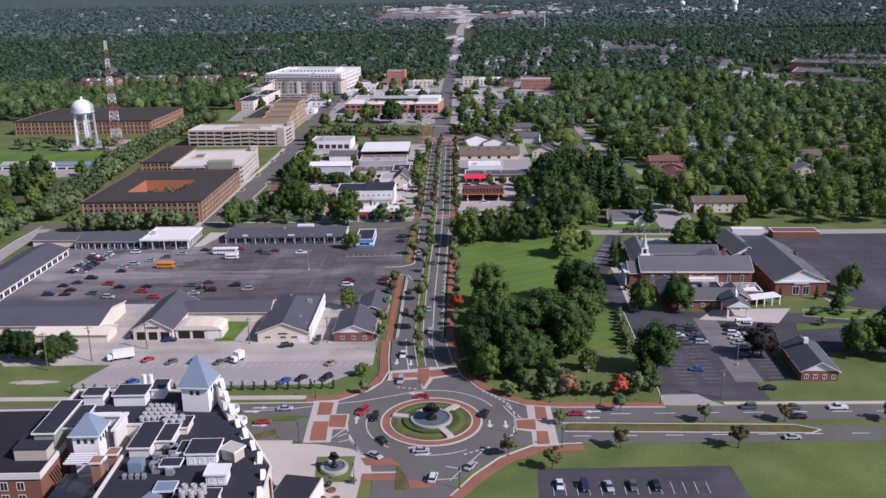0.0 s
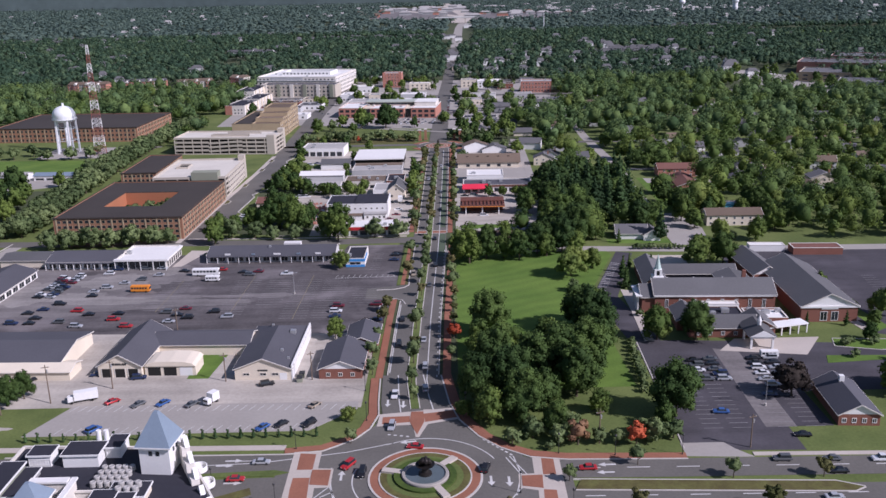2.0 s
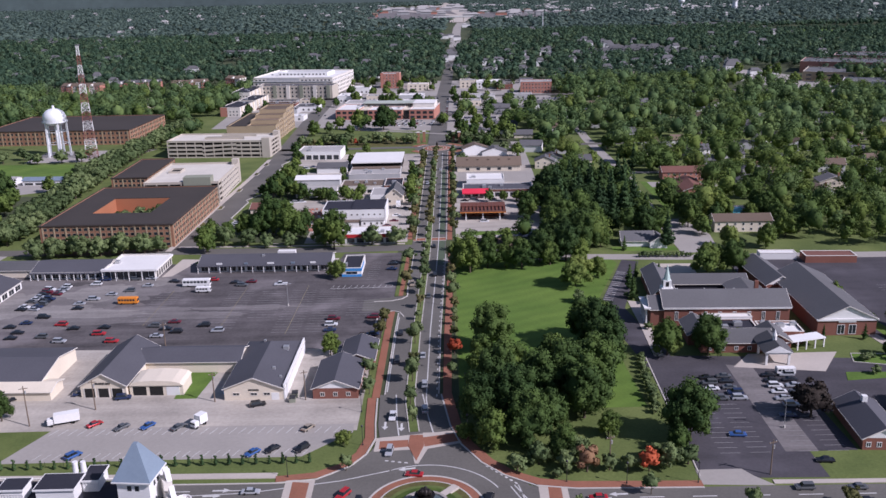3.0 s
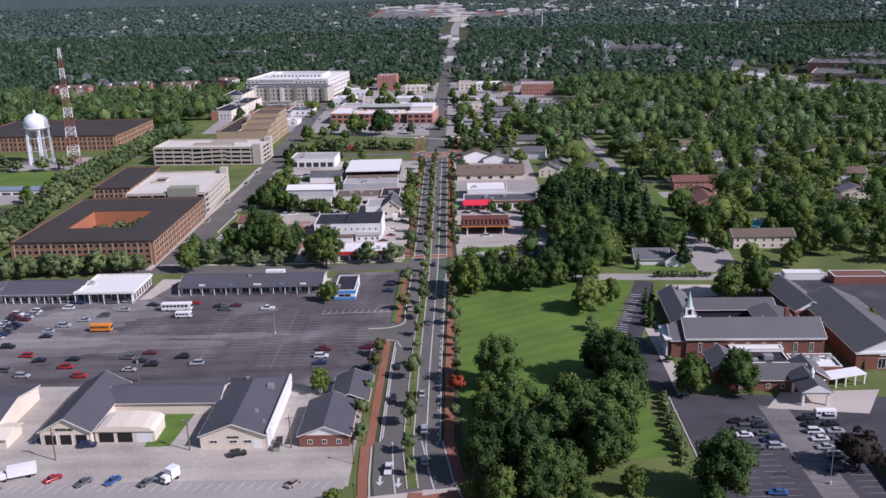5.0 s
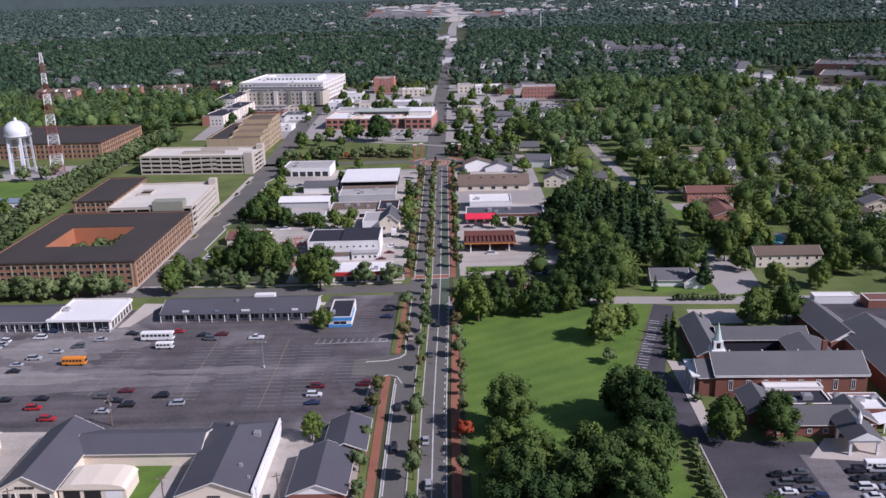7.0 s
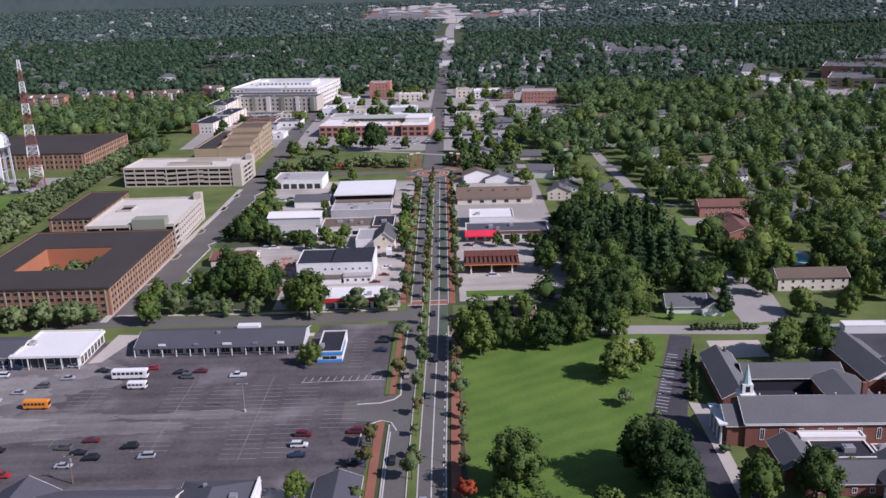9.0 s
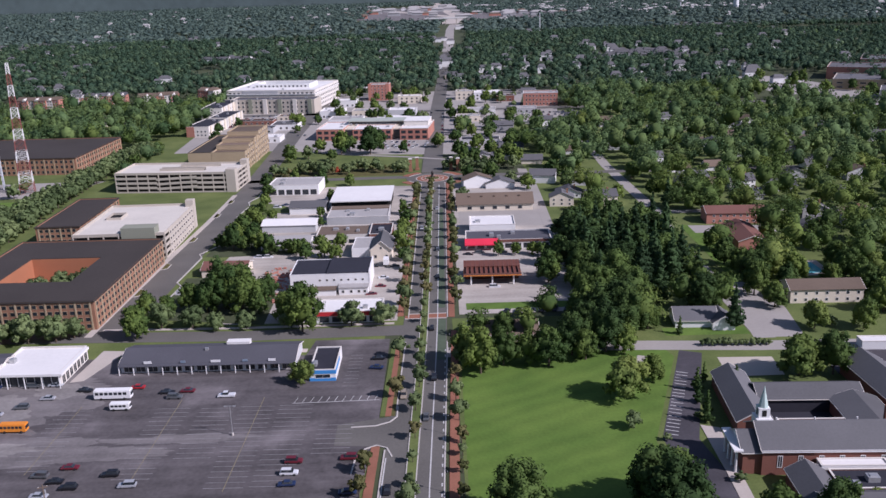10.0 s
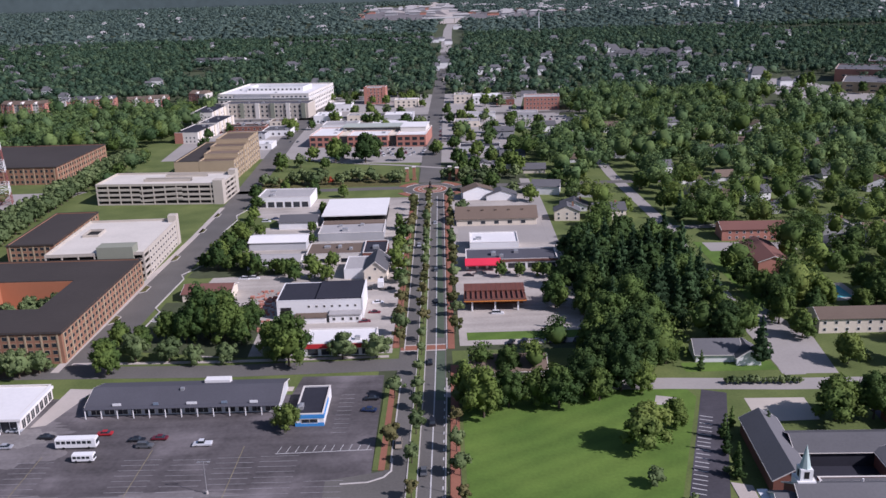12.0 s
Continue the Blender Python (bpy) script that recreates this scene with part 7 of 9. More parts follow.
fountain(-29.5, 213.5, 3.2, .2, "small round fountain on the paved plaza")
patch("ground_plaza_bed", [(-34, 207), (-25, 207), (-24.5, 220), (-35, 220)], .215, "grass", "planted bed round the small fountain")


# ---------------------------------------------------------------- cars
def car_meshes(kind, paint):
    L, W, Hb, cab = dict(sedan=(4.7, 1.82, .85, (-1.55, 1.15, -.85, .55, 1.42)), suv=(4.8, 1.9, 1.0, (-2.2, 1.15, -1.95, .6, 1.75)), pickup=(5.5, 1.95, 1.0, (-.7, 1.35, -.5, .85, 1.8)), van=(5.2, 1.95, 1.1, (-2.5, 1.7, -2.4, 1.2, 2.05)))[kind]
    hw = W / 2
    bm = bmesh.new()
    prof = [(-L / 2, .35), (-L / 2, Hb - .1), (-L / 2 + .2, Hb), (cab[1], Hb), (L / 2 - .25, Hb - .14), (L / 2, Hb - .32), (L / 2, .35)]
    rows = [[bm.verts.new((x, s * (hw if z < Hb - .05 else hw - .07), z)) for x, z in prof] for s in (-1, 1)]
    for k in range(len(prof)):
        j = (k + 1) % len(prof)
        bm.faces.new((rows[0][k], rows[0][j], rows[1][j], rows[1][k]))
    bm.faces.new(rows[0][::-1])
    bm.faces.new(rows[1])
    bmesh.ops.recalc_face_normals(bm, faces=bm.faces)
    body = mesh_of("body", bm, paint)
    b0, b1, t0, t1, top = cab
    bm = bmesh.new()
    lo = [bm.verts.new(p) for p in ((b0, -hw + .1, Hb), (b1, -hw + .1, Hb), (b1, hw - .1, Hb), (b0, hw - .1, Hb))]
    hi = [bm.verts.new(p) for p in ((t0, -hw + .28, top - .06), (t1, -hw + .28, top - .06), (t1, hw - .28, top - .06), (t0, hw - .28, top - .06))]
    for k in range(4):
        bm.faces.new((lo[k], lo[(k + 1) % 4], hi[(k + 1) % 4], hi[k]))
    bm.faces.new(hi)
    glass = mesh_of("glass", bm, M["glass"])
    roof = mesh_of("roof", boxes((t0 - .06, t1 + .05, -hw + .24, hw - .24, top - .06, top)), paint)
    joined = bmesh.new()
    joined.from_mesh(body), joined.from_mesh(roof)
    return body, glass, roof, L, hw, mesh_of("body", joined, paint)


wheel = bmesh.new()
tube(wheel, 0, 0, -.11, .11, .33, .33, 10)
WHEEL = mesh_of("wheel", wheel, M["tyre"])
lampmesh = mesh_of("headlight", boxes((-.03, .03, -.18, .18, -.07, .07)), M["skin"])
rearmesh = mesh_of("tail_light", boxes((-.03, .03, -.18, .18, -.07, .07)), M["red"])
CARS, PN = {}, dict(w=0, s=1, b=2, n=3, g=4, m=5, r=6, e=7, u=8)
PSAY = dict(w="white", s="silver", b="black", n="navy blue", g="grey", m="maroon", r="red", e="beige", u="blue")


def car(x, y, yaw, paint="s", kind="sedan", group="", z=.075, state="parked on the asphalt"):
    key = (kind, paint)
    if key not in CARS:
        CARS[key] = car_meshes(kind, PAINT[PN[paint]])
    body, glass, roof, L, hw, plain = CARS[key]
    z -= .37 if y >= 480 else 0
    c = thing("pickup_truck" if kind == "pickup" else "van" if kind == "van" else "car", x, y, z, yaw, f"{PSAY[paint]} {kind} {state}", "car" if kind != "pickup" else "pickup truck", group)
    part("body", body if y < 480 else plain, None, c), part("glazing", glass, None, c, "dark car windows")
    if y < 480:
        part("roof", roof, None, c)
    for sx in (-L * .31, L * .31) if y < 480 else ():
        for sy in (-hw + .08, hw - .08):
            part("wheel", WHEEL, None, c, m=pose(sx, sy, .33, 90))
    for sy in (-hw + .35, hw - .35) if y < 300 else ():
        part("headlight", lampmesh, None, c, m=pose(L / 2, sy, Hl(kind)))
        part("tail_light", rearmesh, None, c, m=pose(-L / 2, sy, Hl(kind) + .08))
    return c


def Hl(kind):
    return .55 if kind == "sedan" else .66


CR = random.Random(9)


def cars(rows, yaw, group, state, spread=4, flip=True, z=.075):
    for x, y, p in rows:
        kind = CR.choice(("sedan", "sedan", "sedan", "suv", "suv"))
        car(x, y, yaw + CR.uniform(-spread, spread) + (180 if flip and CR.random() < .5 else 0), p, kind, group, z, state)


cars(((-148.0, 415.5, "w"), (-146.1, 391.2, "s"), (-154.4, 376.9, "b"), (-125.9, 421.7, "s"), (-124.6, 411.9, "s"), (-130.4, 406.0, "g"), (-136.6, 401.8, "s"), (-142.0, 396.4, "s"), (-144.8, 385.9, "b"),
      (-158.8, 370.8, "n"), (-163.3, 366.9, "b"), (-157.7, 361.2, "b"), (-164.8, 356.1, "n"), (-158.0, 355.8, "b"), (-146.8, 356.4, "g"), (-144.3, 368.5, "r"), (-138.0, 364.1, "b"), (-138.2, 351.6, "s"), (-126.4, 364.4, "b"), (-126.1, 358.0, "r"), (-118.8, 350.5, "r")), -2, "cars on the big lot", "parked on the worn lot")
cars(((-107.6, 364.6, "g"), (-102.4, 361.4, "b"), (-97.6, 358.2, "b"), (-103.8, 354.5, "s"), (-100.9, 368.4, "m"), (-88.6, 364.0, "b"), (-82.3, 358.3, "s"), (-40.0, 367.5, "m"), (-40.4, 361.5, "w"), (-40.3, 356.1, "n"), (-25.1, 368.3, "m"), (-24.1, 351.2, "n"), (-87.0, 413.4, "b"), (-80.6, 413.9, "m"), (-83.6, 409.6, "g"), (-97.8, 417.8, "r"), (-114.5, 416.9, "b"), (-132.9, 421.4, "g"),
      (-20.3, 434.4, "b"), (-143.1, 425.4, "b"), (-145.9, 421.4, "n"), (-151.7, 424.2, "s")), -2, "cars on the big lot", "parked on the worn lot")
cars(((-101.7, 286.8, "r"), (-93.0, 284.5, "g"), (-85.5, 284.9, "u"), (-76.3, 283.7, "g"), (-38.2, 281.4, "e"), (-51.6, 267.9, "u"), (-46.5, 269.6, "b"), (-38.3, 269.5, "b"), (-101.0, 268.6, "u")), 55, "cars on the front lot", "parked on pale concrete", 8, z=.1)
cars(((-55.6, 297.0, "b"), (-133.4, 305.0, "b"), (-99.0, 304.0, "n"), (-114, 307.5, "n")), 15, "", "beside the workshop", 20)
for x, y, yaw, p, k in ((-14.0, 266.5, -95, "s", "suv"), (-7.0, 254.6, 170, "r", "sedan"), (-24.6, 245.6, -120, "r", "suv"), (-20.6, 241.6, -95, "b", "suv"), (11.8, 242.5, 75, "b", "suv"), (-48.2, 248.2, 0, "s", "sedan"), (-4.6, 290.8, 95, "s", "suv"), (38.6, 241.6, 180, "r", "sedan"), (-14, 287, -92, "w", "pickup"),
                        (90.4, 243.9, 178, "g", "suv"), (103.4, 243.4, 178, "g", "sedan"), (116.4, 242.7, 178, "w", "pickup"), (102.6, 237.3, 178, "b", "sedan"), (-53.4, 239.9, 0, "r", "sedan"), (-17.6, 227.6, -60, "b", "sedan"), (-19.2, 219.6, -40, "s", "sedan"), (-6.7, 221.9, 0, "s", "sedan"), (96.4, 225.5, 0, "s", "sedan"), (-3.3, 207.6, 80, "w", "suv"), (6.6, 213.1, 60, "s", "sedan"),
                        (-5.6, 330.7, 90, "s", "sedan"), (-14.3, 326.6, -90, "b", "suv"), (-4.8, 308.0, 90, "s", "suv"), (-14.0, 351.4, -90, "b", "sedan"), (-1.8, 460.0, 90, "b", "sedan"), (-4.0, 390.2, 90, "g", "sedan"), (-1.4, 417.3, 90, "b", "suv"), (-11.0, 405, -90, "e", "suv"), (1.2, 520, 90, "b", "sedan"), (1.8, 560, 90, "g", "suv"), (-6, 600, -90, "s", "sedan"), (2.4, 640, 90, "s", "sedan")):
    car(x, y, yaw, p, k, "cars on the road", Z + .02, "driving on the asphalt road")
cars(((84.7, 307.7, "b"), (90.3, 308.6, "g"), (84.5, 303.9, "g"), (90.0, 304.8, "b"), (84.0, 299.9, "w"), (89.7, 300.5, "g"), (84.9, 293.2, "g"), (90.4, 293.2, "s"), (90.2, 296.8, "n"), (104.7, 308.5, "b"), (110.4, 308.6, "s"), (104.2, 304.7, "b"), (110.0, 304.9, "b"), (104.0, 300.8, "w"), (109.6, 300.8, "s"), (103.2, 292.3, "s"), (82.6, 271.2, "u"), (100.6, 281.6, "n"), (104.0, 288.0, "s"), (103.6, 296.8, "w"), (109.2, 297.0, "g")), -3, "cars on the church lot", "parked on dark asphalt")
cars(((149.2, 301.1, "w"), (149.8, 296.8, "w"), (150.6, 292.2, "n"), (100.8, 256.5, "b"), (156, 301, "b"), (157, 296, "g"), (162, 300, "n")), -3, "cars on the church lot", "parked on dark asphalt")
cars(((28.9, 203.5, "w"), (35.1, 202.6, "n"), (41.2, 202.4, "s"), (47.3, 202.6, "g"), (53.2, 202.4, "b")), 90, "cars on the southern lot", "parked on dark asphalt")
cars(((-22.4, 521.3, "w"), (-23.2, 510.2, "m"), (-26.6, 500.9, "m"), (-14.4, 503.5, "n"), (-20.6, 426.7, "n"), (-27.9, 537.6, "b"), (-18.2, 537.4, "b"), (-83.7, 557.4, "w"), (-79.1, 557.6, "w"), (-108.2, 512.5, "s"), (-107.8, 508.6, "w"), (-101.6, 514.0, "w"), (-102.4, 510, "n"), (32.3, 553.2, "b"), (21.5, 553.4, "g"), (25.0, 504.4, "w"), (16, 551, "b"), (-50, 605, "g"), (-30, 606, "s"), (-90, 655, "w"), (-86, 660, "n")), 0, "cars in the shop yards", "parked in a shop yard", 12)
cars(((27.4, 474.8, "b"), (32.0, 475.2, "b"), (36.6, 475.0, "g"), (41.2, 475.0, "b"), (46.2, 475.2, "b"), (50.9, 475.0, "b")), 70, "cars in the shop yards", "parked on pale concrete", 5)
CR2 = random.Random(30)
cars([(-52 + 3.2 * k, 834 + (k % 2) * 7, CR2.choice("swbgnm")) for k in range(16)], 90, "cars of the town centre", "parked in the town centre", 4, z=.03)
cars([(86 + 3.1 * k, 978 + (k % 2) * 14, CR2.choice("swbgnm")) for k in range(14)], 90, "cars of the town centre", "parked in the town centre", 4, z=.03)
cars([(centre(y) + (5.6 if k % 2 else -5.6), y, CR2.choice("swbgnm")) for k, y in enumerate(range(850, 1020, 9))], 90, "cars of the town centre", "parked along main street", 3, z=Z)
for x0, y0, n, dx in ((-176, 1012, 9, 5.5), (-172, 1026, 8, 5.5), (-182, 962, 5, 6), (-52, 846, 8, 3.4), (-30, 858, 7, 3.4), (-112, 905, 5, 6), (74, 1016, 10, 3.2), (30, 1018, 6, 3.4)):
    cars([(x0 + dx * k + CR2.uniform(-.4, .4), y0 - .12 * dx * k + CR2.uniform(-.3, .3), CR2.choice("swbgnmws")) for k in range(n) if k % 4 != 2], 80, "cars of the town centre", "parked in the town centre", 6, z=.03)
cars([(x + .28 * k + CR2.uniform(-.3, .3), 386 + 3.0 * k, CR2.choice("swwbgnmbs")) for x in (-167.6, -162.2) for k in range(10) if (k * 3 + int(x)) % 7], -12, "cars on the big lot", "parked in a dense row on the worn lot", 4)
car(-67.2, 409.5, 180, "w", "pickup", "cars on the big lot", .075, "parked on the worn lot")


def coach(x, y, yaw, L, W, H, body, label, name, nwin):
    c = thing(name, x, y, .075, yaw, label, "bus")
    bm = boxes((-L / 2, L / 2, -W / 2, W / 2, .45, H))
    bmesh.ops.bevel(bm, geom=[e for e in bm.edges], offset=.16, segments=2, affect="EDGES")
    part("body", bm, body, c)
    wm = mesh_of("window", boxes((-L / nwin * .38, L / nwin * .38, -.03, .03, 0, H * .27)), M["glass"])
    for k in range(nwin - 1):
        for s in (-1, 1):
            part("window", wm, None, c, m=pose(-L / 2 + L / nwin * (k + .75), s * W / 2, H * .54))
    part("windscreen", boxes((L / 2 - .04, L / 2 + .03, -W * .42, W * .42, H * .45, H * .82)), M["glass"], c)
    for sx in (-L * .3, L * .32):
        for sy in (-W / 2 + .1, W / 2 - .1):
            part("wheel", WHEEL, None, c, m=pose(sx, sy, .42, 90) @ Matrix.Diagonal((1.3, 1.3, 1.3, 1)))
    return c


coach(-103.3, 411.0, -1, 11.8, 2.5, 3.3, M["white"], "long white coach parked on the lot", "coach", 8)
coach(-98.5, 403.0, -1, 6.2, 2.1, 2.5, M["white"], "white minibus parked beside the coach", "minibus", 5)
coach(-126.0, 391.0, -2, 8.0, 2.3, 2.9, M["busyellow"], "orange school bus parked on the lot", "school_bus", 7)
coach(110.5, 309.8, -3, 6.0, 2.1, 2.5, M["white"], "white minibus under the church canopy", "minibus", 5)


def box_truck(x, y, yaw, L, label):
    c = thing("box_truck", x, y, .1, yaw, label, "truck")
    part("box", boxes((-L / 2, L / 2 - 2.0, -1.2, 1.2, .9, 3.5)), M["white"], c)
    bm = boxes((L / 2 - 1.85, L / 2, -1.05, 1.05, .5, 2.3))
    bmesh.ops.bevel(bm, geom=[e for e in bm.edges], offset=.18, segments=2, affect="EDGES")
    part("cab", bm, M["white"], c)
    part("windscreen", boxes((L / 2 - .05, L / 2 + .02, -.9, .9, 1.45, 2.1)), M["glass"], c)
    part("chassis", boxes((-L / 2 + .2, L / 2 - .3, -.6, .6, .4, .9)), M["darkmetal"], c)
    for sx in (-L * .3, L * .36):
        for sy in (-1, 1):
            part("wheel", WHEEL, None, c, m=pose(sx, sy, .42, 90) @ Matrix.Diagonal((1.3, 1.3, 1.3, 1)))


box_truck(-111.5, 288.5, 200, 9.0, "white box truck parked at the edge of the yard")
box_truck(-70.6, 285, 240, 5.0, "small white box truck on the front lot")
box_truck(-22, 540, 90, 7.0, "white box truck in the shop yard")


# ---------------------------------------------------------------- poles and lamps
def pole(x, y, h, yaw=0):
    p = thing("utility_pole", x, y, .05, yaw, "weathered wooden utility pole with a crossarm", "utility pole")
    part("post", tube(bmesh.new(), 0, 0, 0, h, .2, .13, 8), M["wood"], p)
    part("crossarm", boxes((-1.2, 1.2, -.08, .08, h - .9, h - .7)), M["wood"], p)
    part("transformer", tube(bmesh.new(), .35, 0, h - 2.6, h - 1.6, .25, .25, 10), M["steel"], p)
    for u in (-1, 0, 1):
        part("insulator", tube(bmesh.new(), u, 0, h - .7, h - .45, .06, .05, 6), M["white"], p)


for x, y, h in ((-133.3, 280.1, 14), (-121.2, 287.4, 13), (-105.2, 297.0, 10), (-69.6, 300.5, 10), (-41.5, 300.2, 10), (44.2, 256.3, 9.5), (84.4, 250.9, 10), (-98, 346, 9), (66, 520, 10), (66, 580, 10), (-160, 268, 12), (64, 470, 10)):
    pole(x, y, h, 20)


def street_lamp(x, y, yaw=0, h=5.5, z=.2):
    s = thing("street_lamp", x, y, z, yaw, "slim dark street lamp", "street lamp", "street lamps")
    part("base", tube(bmesh.new(), 0, 0, 0, .6, .22, .14, 8), M["darkmetal"], s)
    part("post", tube(bmesh.new(), 0, 0, .6, h, .09, .07, 8), M["darkmetal"], s)
    part("head", lathe(bmesh.new(), [(.05, h), (.28, h + .15), (.32, h + .5), (.1, h + .75), (.01, h + .8)], 10), M["darkmetal"], s)


for x, y in ((20, 231), (32, 249.8), (32, 222.6), (-40, 255.4), (-41, 228), (-21.6, 271), (7.6, 276), (-23.6, 206), (3.4, 203), (-58.5, 236), (47, 248.2), (65, 247.8), (8, 303), (-23.5, 291)):
    street_lamp(x, y)
for y in range(320, 700, 30):
    if not 440 < y < 480:
        street_lamp(centre(y) + 9.6, y, z=.1)


def lot_light(x, y):
    s = thing("lot_light", x, y, .06, 0, "tall parking lot light on a steel pole", "lot light", "lot lights")
    part("foot", tube(bmesh.new(), 0, 0, 0, .8, .35, .35, 10), M["kerb"], s)
    part("post", tube(bmesh.new(), 0, 0, .8, 9.5, .1, .07, 8), M["steel"], s)
    part("arm", boxes((-1.3, 1.3, -.05, .05, 9.3, 9.45)), M["steel"], s)
    for u in (-1.3, 1.3):
        part("lamp_head", boxes((u - .35, u + .35, -.2, .2, 9.2, 9.4)), M["steel"], s)


for x, y in ((-60, 384), (97, 275), (190, 350)):
    lot_light(x, y)
for x in np.arange(-112, -36, 5.0):
    p = thing("fence_post", float(x), 264.4, .03, 0, "thin dark fence post beside the lot", "fence", "fence posts")
    part("post", boxes((-.04, .04, -.04, .04, 0, 1.3)), M["darkmetal"], p)
b = thing("swimming_pool", 162, 515, .02, 0, "turquoise swimming pool in a pale deck", "swimming pool")
part("deck", boxes((-7, 7, -10, 10, 0, .12)), M["walkway"], b)
part("water", boxes((-4, 4, -7, 7, .1, .16)), M["pool"], b)


def blot(cx, cy, rx, ry, z, material, label, seed):
    """A ragged flat patch of dust with an uneven outline."""
    pts = []
    for k in range(72):
        a = k * math.pi / 36
        d = Vector((math.cos(a), math.sin(a), seed))
        q = 1 + .45 * noise.noise(d * 1.7) + .22 * noise.noise(d * 5.5) + .10 * noise.noise(d * 15)
        pts.append((cx + rx * q * d.x, cy + ry * q * d.y))
    patch("ground_dust_patch", pts, z, material, label)


blot(-134, 271, 7, 1.6, .07, "concrete", "bare earth scar in the grass", 91)
for k, (x, y, rx, ry) in enumerate(((-176, 396, 26, 20), (-146, 400, 24, 15), (-132, 378, 34, 7), (-125, 412, 16, 8), (-160, 372, 26, 8), (-104, 376, 22, 3.5), (-132, 424, 18, 5), (-74, 383, 20, 2))):
    blot(x, y, rx * 1.2, ry * 1.25, .064 + k * .0042, "wornlot", "worn pale patch of the big lot", k * 3.7)
for k, (x, y, rx, ry) in enumerate(((-178, 392, 16, 11), (-142, 404, 12, 8), (-136, 380, 18, 3), (-122, 418, 8, 4), (-150, 386, 12, 4))):
    blot(x, y, rx * 1.25, ry * 1.3, .099 + k * .0042, "dustlot", "pale dust on the worn lot", 50 + k * 2.9)
patch("ground_church_lane", [(92.6, 262), (101.4, 262), (102, 316), (94, 318)], .072, "wornlot", "worn paler lane between the parked cars")
strip("kerb_church_lot", [(66.4, 251), (69.4, 325)], .35, "kerb", "pale kerb of the church lot", 0, .2)
for k in range(12):
    tree("shrub", 63.6 + .3 * k + T.uniform(-.5, .5), 286 + 3.4 * k, T.uniform(.8, 1.3), "shrubs along the church lot")
# dark sheet: the courtyard's shade and its brick are both in the colour
patch("ground_church_court", [(92, 374), (114, 373), (114, 386), (93, 387)], .07, "tarblue", "church courtyard floor darkened for its shade and brick")
patch("ground_back_yards", [(-104, 488), (-62, 480), (-58, 560), (-60, 640), (-92, 642), (-98, 560)], .047, "concrete", "pale dusty yards behind the shops")
patch("ground_hall_grass", [(157, 330), (163, 334), (160, 352), (153, 390), (151, 390), (156, 350)], .09, "lawn", "grass strip beside the church hall")
patch("ground_drive_island", [(136, 318), (150, 314), (166, 316), (158, 322), (138, 324)], .16, "lawn", "grass island of the church drive")
strip("kerb_drive_island", [(136, 317.6), (150, 313.6), (166.4, 315.6), (158, 322.4), (138, 324.4), (136, 317.6)], .35, "kerb", "pale kerb of the grass island", 0, .2)
patch("ground_drive_island_south", [(128, 304), (150, 306), (152, 309), (130, 310)], .16, "lawn", "grass island of the church drive")
patch("ground_town_lots", [(24, 930), (118, 930), (122, 1000), (128, 1040), (24, 1044)], .028, "stall", "pale lots behind main street")
patch("ground_hall_yard", [(14, 600), (62, 598), (64, 740), (58, 742), (56, 660), (14, 660)], .056, "stall", "pale yard round the brown-roofed hall")
strip("road_back_lane", [(60, 598), (62, 660), (63, 704), (52, 728)], 5, "stall", "pale back lane between the houses", 0, .1)
strip("road_side_east", [(118, 616), (170, 616), (260, 606)], 6, "stall", "pale side street under trees", 0, .1)
strip("pavement_north_walk", [(-64, 812), (-20, 796), (22, 776)], 4, "stall", "grey walk north of the second roundabout", 0, .2)
patch("ground_tree_beds", [(-112, 735), (-18, 733), (-18, 760), (-112, 764)], .06, "mulch", "planted bed with small trees")
for x, y in ((-9.5, 748), (13.5, 745), (-14, 744), (18, 741)):
    g = thing("brick_pylon", x, y, .02, 0, "square brown brick pylon with a pale cap", "pylon", "gate pylons")
    part("shaft", boxes((-1.0, 1.0, -1.0, 1.0, 0, 8.4)), M["brick"], g)
    part("plinth", boxes((-1.4, 1.4, -1.4, 1.4, 0, 1.2)), M["brick"], g)
    part("cap", boxes((-1.3, 1.3, -1.3, 1.3, 8.4, 8.9)), M["skin"], g)
g = thing("roundabout_statue", .6, 720, Z + .3, 0, "dark bronze figure group on a round stone base", "statue")
bm = lathe(bmesh.new(), [(1.7, 0), (1.7, .8), (1.1, 1.0), (.6, 2.0), (.9, 3.2), (.5, 4.2), (.05, 4.8)], 14)
part("figure", bm, M["bronze"], g)
DR = random.Random(61)
bm = bmesh.new()
for k in range(130):
    x, y, s = DR.uniform(-76, -63), DR.uniform(494, 540), DR.uniform(.3, 1.1)
    box(bm, x - s, x + s * DR.uniform(.4, 1), y - s * .6, y + s * .6, .05, .05 + s * DR.uniform(.4, 1.2))
tagged(part("yard_clutter", bm, M["pinkbrick"]), "heaps of pallets and debris in the yard", "clutter", kind="stuff")
patch("ground_station_verge", [(12, 478.6), (60, 478), (60, 485), (12, 486)], .075, "lawn", "grass verge beside the filling station")

